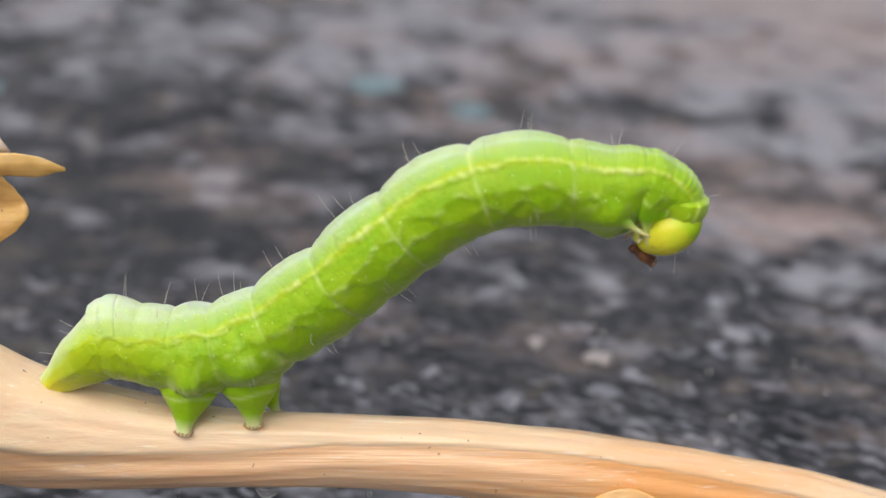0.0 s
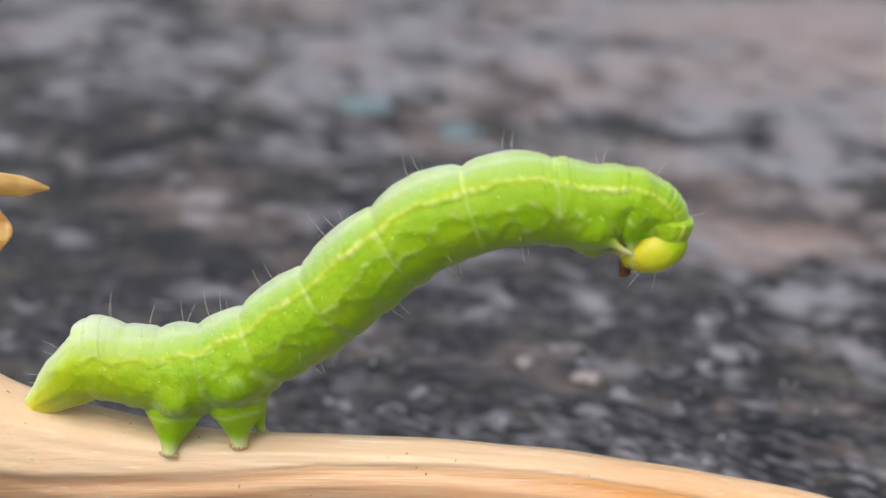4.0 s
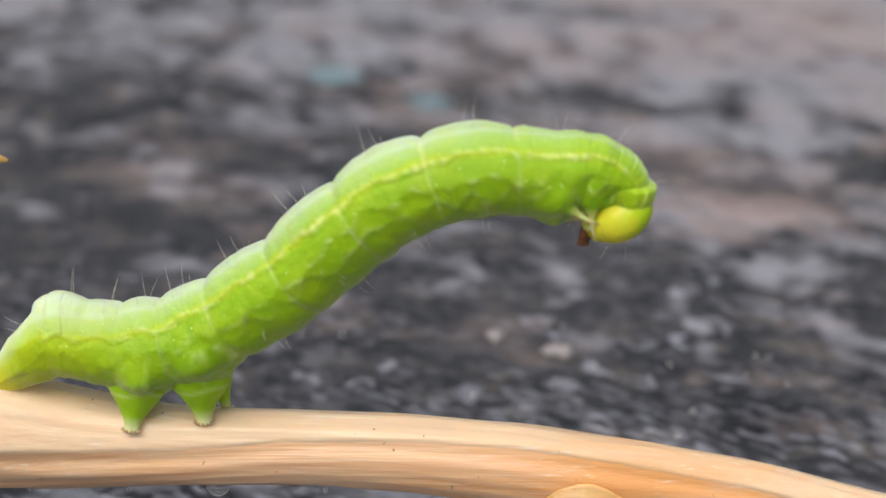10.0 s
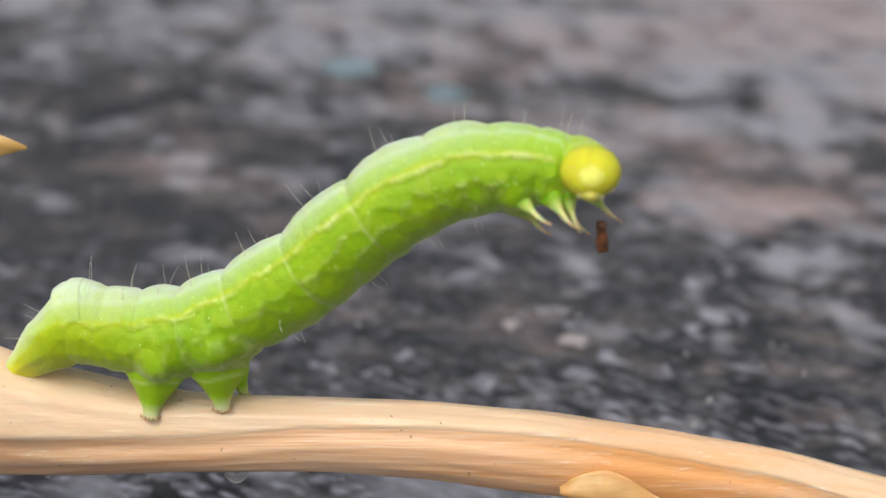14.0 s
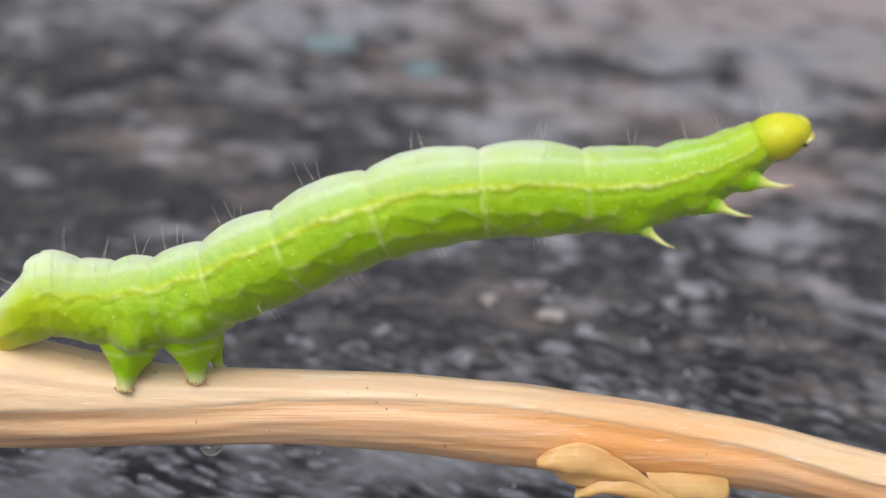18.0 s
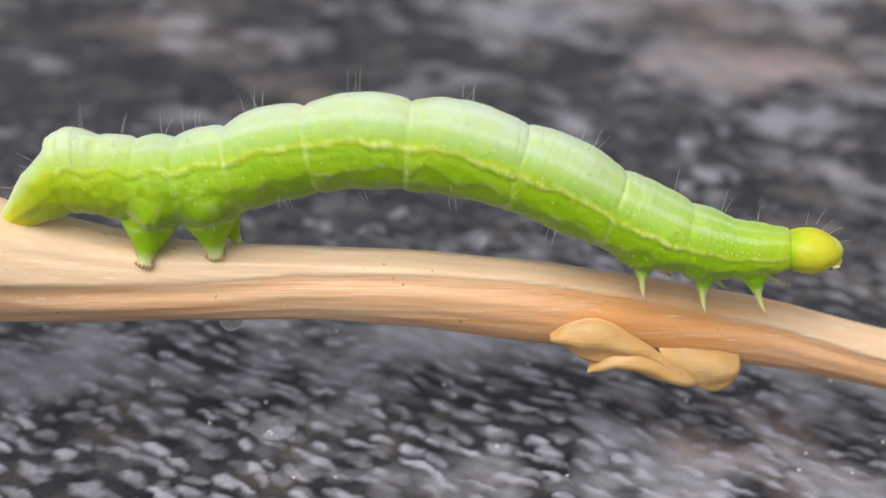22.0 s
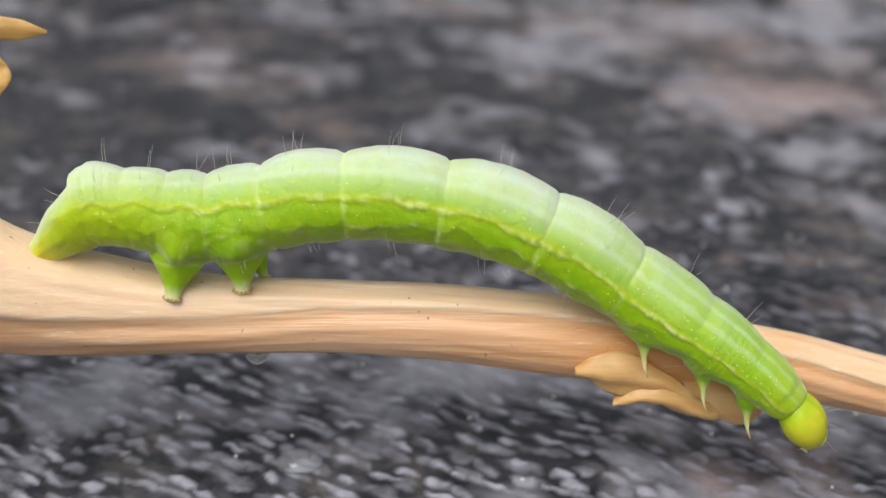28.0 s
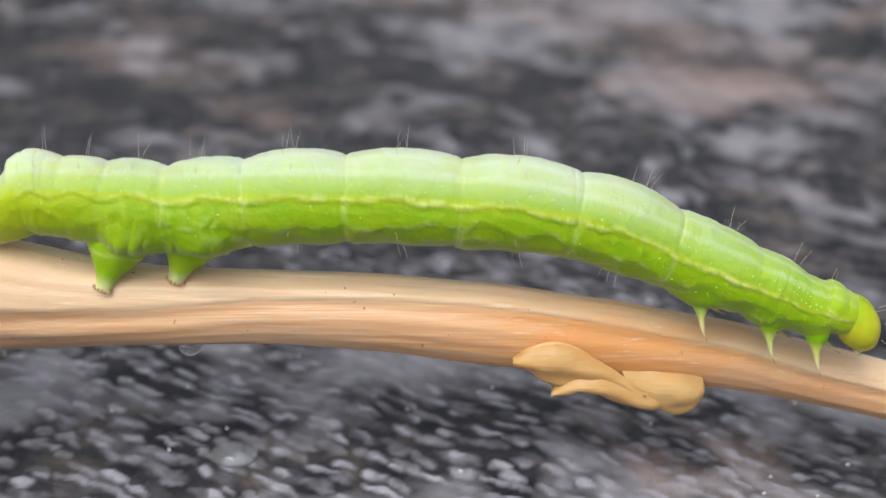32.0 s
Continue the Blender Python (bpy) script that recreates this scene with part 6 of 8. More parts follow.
    spine(8, [(0, pose(0.01105, 0.00000, 0.01141, -44.3, -4.5, 0.0)),
        (1, pose(0.01062, 0.00000, 0.01130, -44.1, -3.3, 0.0)),
        (2, pose(0.01097, 0.00000, 0.01144, -43.7, -10.1, 0.0)),
        (2.5, pose(0.01099, 0.00000, 0.01142, -43.6, -10.2, 0.0)),
        (4.5, pose(0.01107, 0.00000, 0.01133, -43.2, -11.0, 0.0)),
        (5, pose(0.01103, 0.00000, 0.01138, -43.4, -8.0, 0.0)),
        (5.5, pose(0.01092, 0.00000, 0.01145, -43.2, -9.9, 0.0)),
        (6, pose(0.01078, 0.00000, 0.01157, -43.1, -9.5, 0.0)),
        (6.5, pose(0.01082, 0.00000, 0.01150, -43.1, -8.8, 0.0)),
        (7, pose(0.01088, 0.00000, 0.01143, -43.0, -8.4, 0.0)),
        (7.5, pose(0.01085, 0.00000, 0.01153, -42.7, -12.0, 0.0)),
        (8, pose(0.01077, 0.00000, 0.01161, -42.3, -15.5, 0.0)),
        (8.5, pose(0.01080, 0.00000, 0.01148, -42.3, -14.4, 0.0)),
        (9, pose(0.01080, 0.00000, 0.01140, -42.5, -11.2, 0.0)),
        (9.5, pose(0.01075, 0.00000, 0.01139, -42.6, -9.5, 0.0)),
        (10, pose(0.01078, 0.00000, 0.01135, -42.5, -9.7, 0.0)),
        (10.5, pose(0.01073, 0.00000, 0.01146, -42.3, -11.5, 0.0)),
        (11, pose(0.01060, 0.00000, 0.01155, -42.0, -13.5, 0.0)),
        (11.5, pose(0.01058, 0.00000, 0.01154, -42.0, -12.8, 0.0)),
        (12, pose(0.01052, 0.00000, 0.01149, -41.9, -13.2, 0.0)),
        (12.5, pose(0.01044, 0.00000, 0.01138, -41.3, -12.1, 0.0)),
        (13, pose(0.00982, -0.00005, 0.01131, -39.9, -14.2, -2.7)),
        (13.5, pose(0.00977, -0.00005, 0.01107, -39.5, -12.3, -2.5)),
        (14, pose(0.00983, -0.00005, 0.01083, -38.9, -11.9, -2.6)),
        (14.5, pose(0.01023, 0.00000, 0.01071, -36.0, -9.2, 0.0)),
        (16.5, pose(0.01048, -0.00005, 0.00974, -30.4, -2.8, -2.2)),
        (17, pose(0.01052, -0.00005, 0.00939, -28.8, -4.0, -2.2)),
        (17.5, pose(0.01237, 0.00000, 0.00865, -28.5, 2.8, 0.0)),
        (18, pose(0.01345, 0.00000, 0.00879, -28.0, 0.1, 0.0)),
        (18.5, pose(0.01376, 0.00000, 0.00864, -25.5, 3.4, 0.0)),
        (19, pose(0.01393, 0.00000, 0.00726, -22.1, 15.0, 0.0)),
        (19.5, pose(0.01335, -0.00015, 0.00573, -17.6, 23.8, -1.3)),
        (20, pose(0.01217, -0.00020, 0.00569, -14.3, 25.4, -3.2)),
        (20.5, pose(0.01126, -0.00070, 0.00574, -15.8, 22.5, -10.5)),
        (21, pose(0.01263, -0.00085, 0.00404, -14.1, 27.1, -9.8)),
        (21.5, pose(0.01397, -0.00085, 0.00292, -12.1, 31.9, -9.1)),
        (22, pose(0.01430, -0.00050, 0.00378, -13.1, 25.5, -4.8)),
        (22.5, pose(0.01455, -0.00043, 0.00428, -15.1, 22.8, -4.1)),
        (23, pose(0.01373, -0.00035, 0.00416, -16.0, 23.4, -4.0)),
        (23.5, pose(0.01181, -0.00035, 0.00547, -13.1, 25.0, -5.5)),
        (24, pose(0.01083, -0.00125, 0.00515, -2.4, 15.8, -20.2)),
        (24.5, pose(0.01073, -0.00130, 0.00513, -0.4, 19.5, -23.5)),
        (25, pose(0.01065, -0.00130, 0.00500, 1.2, 13.3, -24.1)),
        (25.5, pose(0.01114, -0.00125, 0.00490, -1.7, 13.7, -21.9)),
        (27.5, pose(0.01377, -0.00060, 0.00361, -12.3, 31.6, -6.6)),
        (28, pose(0.01413, -0.00085, 0.00239, -12.1, 31.1, -10.8)),
        (28.5, pose(0.01473, -0.00050, 0.00348, -13.6, 27.2, -5.9)),
        (29, pose(0.01538, -0.00035, 0.00319, -16.3, 26.5, -4.4)),
        (29.5, pose(0.01660, -0.00035, 0.00304, -17.1, 25.7, -4.4)),
        (30, pose(0.01762, -0.00035, 0.00261, -18.0, 23.1, -4.2)),
        (30.5, pose(0.01803, -0.00035, 0.00290, -18.0, 23.1, -4.1)),
        (31, pose(0.01803, -0.00035, 0.00283, -18.1, 22.2, -4.2)),
        (31.5, pose(0.01809, -0.00035, 0.00288, -18.1, 22.5, -4.2)),
        (32, pose(0.01811, -0.00035, 0.00281, -18.2, 21.6, -4.2))])
    spine(9, [(0, pose(0.01426, 0.00000, 0.01108, -43.0, 2.0, 0.0)),
        (1, pose(0.01405, 0.00000, 0.01106, -43.0, 2.0, 0.0)),
        (2, pose(0.01424, 0.00000, 0.01125, -43.0, 2.0, 0.0)),
        (2.5, pose(0.01436, 0.00000, 0.01120, -43.0, 2.0, 0.0)),
        (4.5, pose(0.01410, 0.00000, 0.01103, -43.0, 2.0, 0.0)),
        (5, pose(0.01405, 0.00000, 0.01133, -43.0, 2.0, 0.0)),
        (5.5, pose(0.01392, 0.00000, 0.01139, -43.0, 2.0, 0.0)),
        (6, pose(0.01379, 0.00000, 0.01162, -43.0, 2.0, 0.0)),
        (6.5, pose(0.01391, 0.00000, 0.01142, -43.0, 2.0, 0.0)),
        (7, pose(0.01393, 0.00000, 0.01138, -43.0, 2.0, 0.0)),
        (7.5, pose(0.01386, 0.00000, 0.01142, -43.0, 2.0, 0.0)),
        (8, pose(0.01382, 0.00000, 0.01145, -43.0, 2.0, 0.0)),
        (8.5, pose(0.01387, 0.00000, 0.01119, -43.0, 2.0, 0.0)),
        (9, pose(0.01382, 0.00000, 0.01140, -43.0, 2.0, 0.0)),
        (9.5, pose(0.01376, 0.00000, 0.01144, -43.0, 2.0, 0.0)),
        (10, pose(0.01381, 0.00000, 0.01122, -43.0, 2.0, 0.0)),
        (10.5, pose(0.01374, 0.00000, 0.01134, -43.0, 2.0, 0.0)),
        (11, pose(0.01342, 0.00000, 0.01160, -43.0, 2.0, 0.0)),
        (11.5, pose(0.01352, 0.00000, 0.01167, -43.0, 2.0, 0.0)),
        (12, pose(0.01312, 0.00000, 0.01151, -43.0, 2.0, 0.0)),
        (12.5, pose(0.01252, 0.00000, 0.01145, -43.0, 2.0, 0.0)),
        (13, pose(0.01171, -0.00020, 0.01159, -40.4, -0.8, -6.8)),
        (13.5, pose(0.01171, -0.00020, 0.01134, -38.6, -1.6, -7.0)),
        (14, pose(0.01172, -0.00020, 0.01109, -36.9, -2.5, -7.2)),
        (14.5, pose(0.01248, -0.00005, 0.01102, -33.7, -5.4, -3.2)),
        (16.5, pose(0.01265, -0.00020, 0.00990, -29.4, -6.6, -6.4)),
        (17, pose(0.01283, -0.00020, 0.00952, -28.9, -2.1, -5.8)),
        (17.5, pose(0.01552, 0.00000, 0.00845, -27.7, 5.1, 0.0)),
        (18, pose(0.01701, 0.00000, 0.00889, -26.4, -4.5, 0.0)),
        (18.5, pose(0.01754, 0.00000, 0.00850, -25.2, -0.2, 0.0)),
        (19, pose(0.01767, 0.00000, 0.00632, -23.4, 12.4, 0.0)),
        (19.5, pose(0.01665, -0.00025, 0.00426, -19.6, 24.3, -2.5)),
        (20, pose(0.01477, -0.00045, 0.00448, -19.4, 23.8, -10.2)),
        (20.5, pose(0.01352, -0.00130, 0.00468, -23.1, 27.6, -24.8)),
        (21, pose(0.01553, -0.00160, 0.00249, -19.4, 27.4, -24.4)),
        (21.5, pose(0.01722, -0.00155, 0.00103, -12.7, 24.6, -18.1)),
        (22, pose(0.01778, -0.00090, 0.00224, -13.1, 19.6, -10.2)),
        (22.5, pose(0.01827, -0.00078, 0.00288, -15.9, 16.1, -7.6)),
        (23, pose(0.01708, -0.00065, 0.00289, -17.8, 15.4, -7.2)),
        (23.5, pose(0.01405, -0.00070, 0.00466, -21.2, 6.4, -16.2)),
        (24, pose(0.01265, -0.00210, 0.00425, -2.9, 36.7, -34.3)),
        (24.5, pose(0.01247, -0.00225, 0.00412, 3.3, 37.1, -37.0)),
        (25, pose(0.01251, -0.00230, 0.00399, 5.2, 38.9, -33.9)),
        (25.5, pose(0.01320, -0.00215, 0.00392, 5.1, 33.7, -25.7)),
        (27.5, pose(0.01689, -0.00100, 0.00199, -13.9, 21.1, -8.2)),
        (28, pose(0.01721, -0.00160, 0.00058, -9.7, 27.9, -17.9)),
        (28.5, pose(0.01812, -0.00095, 0.00226, -12.5, 19.6, -10.0)),
        (29, pose(0.01874, -0.00070, 0.00164, -17.7, 22.1, -8.0)),
        (29.5, pose(0.01999, -0.00070, 0.00156, -17.8, 20.6, -7.9)),
        (30, pose(0.02119, -0.00070, 0.00122, -17.8, 18.4, -7.5)),
        (30.5, pose(0.02159, -0.00070, 0.00142, -17.7, 21.3, -7.6)),
        (31, pose(0.02161, -0.00070, 0.00140, -17.7, 21.0, -7.5)),
        (31.5, pose(0.02163, -0.00070, 0.00144, -17.7, 21.3, -7.6)),
        (32, pose(0.02166, -0.00070, 0.00141, -17.7, 21.2, -7.6))])
    spine(10, [(0, pose(0.01575, 0.00000, 0.01110, -40.0, 32.0, 0.0)),
        (1, pose(0.01552, 0.00000, 0.01108, -40.0, 32.0, 0.0)),
        (2, pose(0.01572, 0.00000, 0.01127, -40.0, 32.0, 0.0)),
        (2.5, pose(0.01584, 0.00000, 0.01122, -40.0, 32.0, 0.0)),
        (4.5, pose(0.01558, 0.00000, 0.01104, -40.0, 32.0, 0.0)),
        (5, pose(0.01553, 0.00000, 0.01134, -40.0, 32.0, 0.0)),
        (5.5, pose(0.01539, 0.00000, 0.01140, -40.0, 32.0, 0.0)),
        (6, pose(0.01525, 0.00000, 0.01163, -40.0, 32.0, 0.0)),
        (6.5, pose(0.01536, 0.00000, 0.01143, -40.0, 32.0, 0.0)),
        (7, pose(0.01539, 0.00000, 0.01139, -40.0, 32.0, 0.0)),
        (7.5, pose(0.01531, 0.00000, 0.01144, -40.0, 32.0, 0.0)),
        (8, pose(0.01527, 0.00000, 0.01146, -40.0, 32.0, 0.0)),
        (8.5, pose(0.01532, 0.00000, 0.01120, -40.0, 32.0, 0.0)),
        (9, pose(0.01526, 0.00000, 0.01141, -40.0, 32.0, 0.0)),
        (9.5, pose(0.01521, 0.00000, 0.01145, -40.0, 32.0, 0.0)),
        (10, pose(0.01527, 0.00000, 0.01123, -40.0, 32.0, 0.0)),
        (10.5, pose(0.01518, 0.00000, 0.01135, -40.0, 32.0, 0.0)),
        (11, pose(0.01486, 0.00000, 0.01161, -40.0, 32.0, 0.0)),
        (11.5, pose(0.01497, 0.00000, 0.01168, -40.0, 32.0, 0.0)),
        (12, pose(0.01477, 0.00000, 0.01153, -40.0, 32.0, 0.0)),
        (12.5, pose(0.01447, 0.00000, 0.01146, -40.0, 32.0, 0.0)),
        (13, pose(0.01318, -0.00055, 0.01166, -36.6, -5.4, -21.5)),
        (13.5, pose(0.01314, -0.00055, 0.01145, -33.8, -7.1, -22.1)),
        (14, pose(0.01310, -0.00055, 0.01123, -30.9, -8.8, -22.7)),
        (14.5, pose(0.01404, -0.00020, 0.01129, -28.6, -15.3, -8.5)),
        (16.5, pose(0.01416, -0.00050, 0.01022, -24.8, -18.0, -18.2)),
        (17, pose(0.01447, -0.00050, 0.00960, -29.1, -4.0, -16.9)),
        (17.5, pose(0.01761, -0.00005, 0.00844, -27.0, -4.8, -2.8)),
        (18, pose(0.01941, 0.00000, 0.00949, -23.4, -23.6, 0.0)),
        (18.5, pose(0.02014, 0.00000, 0.00870, -23.5, -9.0, 0.0)),
        (19, pose(0.02038, 0.00000, 0.00587, -21.9, 6.3, 0.0)),
        (19.5, pose(0.01900, -0.00035, 0.00341, -19.7, 15.2, -2.4)),
        (20, pose(0.01626, -0.00080, 0.00390, -21.7, 16.7, -17.0)),
        (20.5, pose(0.01473, -0.00195, 0.00391, -28.6, 31.6, -32.3)),
        (21, pose(0.01721, -0.00240, 0.00164, -19.3, 21.5, -26.7)),
        (21.5, pose(0.01925, -0.00220, 0.00003, -10.4, 25.5, -17.4)),
        (22, pose(0.01999, -0.00125, 0.00164, -11.4, 10.2, -7.8)),
        (22.5, pose(0.02083, -0.00110, 0.00230, -15.7, 9.1, -6.9)),
        (23, pose(0.01942, -0.00095, 0.00250, -19.2, 3.2, -7.3)),
        (23.5, pose(0.01531, -0.00115, 0.00474, -19.0, -14.4, -23.6)),
        (24, pose(0.01357, -0.00285, 0.00327, -0.8, 43.2, -46.4)),
        (24.5, pose(0.01345, -0.00310, 0.00290, 7.2, 49.8, -46.3)),
        (25, pose(0.01367, -0.00325, 0.00232, 6.5, 57.1, -47.3)),
        (25.5, pose(0.01479, -0.00305, 0.00241, 8.4, 45.6, -34.1)),
        (27.5, pose(0.01951, -0.00135, 0.00101, -13.5, 19.4, -6.9)),
        (28, pose(0.01956, -0.00235, -0.00085, -6.4, 32.2, -17.4)),
        (28.5, pose(0.02080, -0.00140, 0.00110, -10.8, 19.2, -9.2)),
        (29, pose(0.02138, -0.00105, 0.00069, -17.7, 16.6, -7.1)),
        (29.5, pose(0.02268, -0.00105, 0.00065, -17.7, 16.1, -6.8)),
        (30, pose(0.02395, -0.00105, 0.00026, -17.5, 19.6, -6.8)),
        (30.5, pose(0.02436, -0.00105, 0.00030, -17.3, 22.5, -6.7)),
        (31, pose(0.02437, -0.00105, 0.00028, -17.3, 22.9, -6.9)),
        (31.5, pose(0.02438, -0.00105, 0.00031, -17.2, 23.2, -6.8)),
        (32, pose(0.02443, -0.00105, 0.00028, -17.2, 23.0, -6.7))])
    spine(11, [(0, pose(0.01661, 0.00000, 0.01058, -28.0, 84.0, 0.0)),
        (1, pose(0.01637, 0.00000, 0.01057, -28.0, 84.0, 0.0)),
        (2, pose(0.01657, 0.00000, 0.01075, -28.0, 84.0, 0.0)),
        (2.5, pose(0.01669, 0.00000, 0.01070, -28.0, 84.0, 0.0)),
        (4.5, pose(0.01644, 0.00000, 0.01052, -28.0, 84.0, 0.0)),
        (5, pose(0.01638, 0.00000, 0.01082, -28.0, 84.0, 0.0)),
        (5.5, pose(0.01624, 0.00000, 0.01089, -28.0, 84.0, 0.0)),
        (6, pose(0.01610, 0.00000, 0.01112, -28.0, 84.0, 0.0)),
        (6.5, pose(0.01621, 0.00000, 0.01092, -28.0, 84.0, 0.0)),
        (7, pose(0.01623, 0.00000, 0.01088, -28.0, 84.0, 0.0)),
        (7.5, pose(0.01616, 0.00000, 0.01093, -28.0, 84.0, 0.0)),
        (8, pose(0.01611, 0.00000, 0.01095, -28.0, 84.0, 0.0)),
        (8.5, pose(0.01617, 0.00000, 0.01069, -28.0, 84.0, 0.0)),
        (9, pose(0.01610, 0.00000, 0.01091, -28.0, 84.0, 0.0)),
        (9.5, pose(0.01605, 0.00000, 0.01095, -28.0, 84.0, 0.0)),
        (10, pose(0.01611, 0.00000, 0.01073, -28.0, 84.0, 0.0)),
        (10.5, pose(0.01602, 0.00000, 0.01085, -28.0, 84.0, 0.0)),
        (11, pose(0.01569, 0.00000, 0.01111, -28.0, 84.0, 0.0)),
        (11.5, pose(0.01580, 0.00000, 0.01117, -28.0, 84.0, 0.0)),
        (12, pose(0.01560, 0.00000, 0.01102, -28.0, 84.0, 0.0)),
        (12.5, pose(0.01530, 0.00000, 0.01096, -28.0, 84.0, 0.0)),
        (13, pose(0.01386, -0.00087, 0.01175, -10.9, -14.7, -56.3)),
        (13.5, pose(0.01380, -0.00087, 0.01156, -9.4, -17.2, -55.3)),
        (14, pose(0.01375, -0.00087, 0.01136, -7.6, -19.5, -54.7)),
        (14.5, pose(0.01473, -0.00031, 0.01149, -18.4, -32.2, -16.2)),
        (16.5, pose(0.01489, -0.00085, 0.01058, 3.1, -38.6, -50.2)),
        (17, pose(0.01520, -0.00074, 0.00965, -32.1, 1.1, -31.1)),
        (17.5, pose(0.01892, -0.00015, 0.00859, -25.4, -11.7, -8.8)),
        (18, pose(0.02078, 0.00000, 0.01015, -20.1, -36.1, 0.0)),
        (18.5, pose(0.02137, 0.00000, 0.00890, -21.2, -21.9, 0.0)),
        (19, pose(0.02206, 0.00000, 0.00574, -21.0, -2.6, 0.0)),
        (19.5, pose(0.02060, -0.00048, 0.00312, -19.8, -4.0, -11.4)),
        (20, pose(0.01706, -0.00114, 0.00377, -3.7, -21.0, -42.7)),
        (20.5, pose(0.01532, -0.00234, 0.00348, -17.9, 20.8, -44.7)),
        (21, pose(0.01845, -0.00293, 0.00106, -15.7, 25.8, -17.0)),
        (21.5, pose(0.02084, -0.00260, -0.00065, -6.2, 18.0, -9.0)),
        (22, pose(0.02172, -0.00147, 0.00149, -10.2, -4.5, -6.5)),
        (22.5, pose(0.02239, -0.00131, 0.00217, -14.1, -12.3, -10.6)),
        (23, pose(0.02089, -0.00117, 0.00255, -16.0, -21.8, -13.4)),
        (23.5, pose(0.01601, -0.00153, 0.00505, 5.3, -39.7, -46.8)),
        (24, pose(0.01390, -0.00325, 0.00275, -14.2, 51.6, -93.3)),
        (24.5, pose(0.01374, -0.00365, 0.00188, -49.5, 63.8, -122.2)),
        (25, pose(0.01405, -0.00390, 0.00029, -31.8, 79.3, -101.1)),
        (25.5, pose(0.01567, -0.00369, 0.00085, 11.3, 69.2, -41.7)),
        (27.5, pose(0.02145, -0.00160, 0.00056, -13.3, 0.7, -8.0)),
        (28, pose(0.02133, -0.00291, -0.00216, -4.3, 40.0, -18.0)),
        (28.5, pose(0.02233, -0.00167, 0.00055, -9.7, 5.8, -11.0)),
        (29, pose(0.02306, -0.00126, 0.00026, -17.7, 9.0, -7.1)),
        (29.5, pose(0.02444, -0.00126, 0.00022, -17.7, 7.0, -7.0)),
        (30, pose(0.02569, -0.00126, -0.00027, -17.7, 9.2, -7.1)),
        (30.5, pose(0.02614, -0.00126, -0.00033, -17.7, 10.7, -7.0)),
        (31, pose(0.02612, -0.00126, -0.00034, -17.7, 10.5, -7.0)),
        (31.5, pose(0.02614, -0.00126, -0.00034, -17.8, 11.8, -7.0)),
        (32, pose(0.02620, -0.00126, -0.00037, -17.8, 11.4, -7.2))])
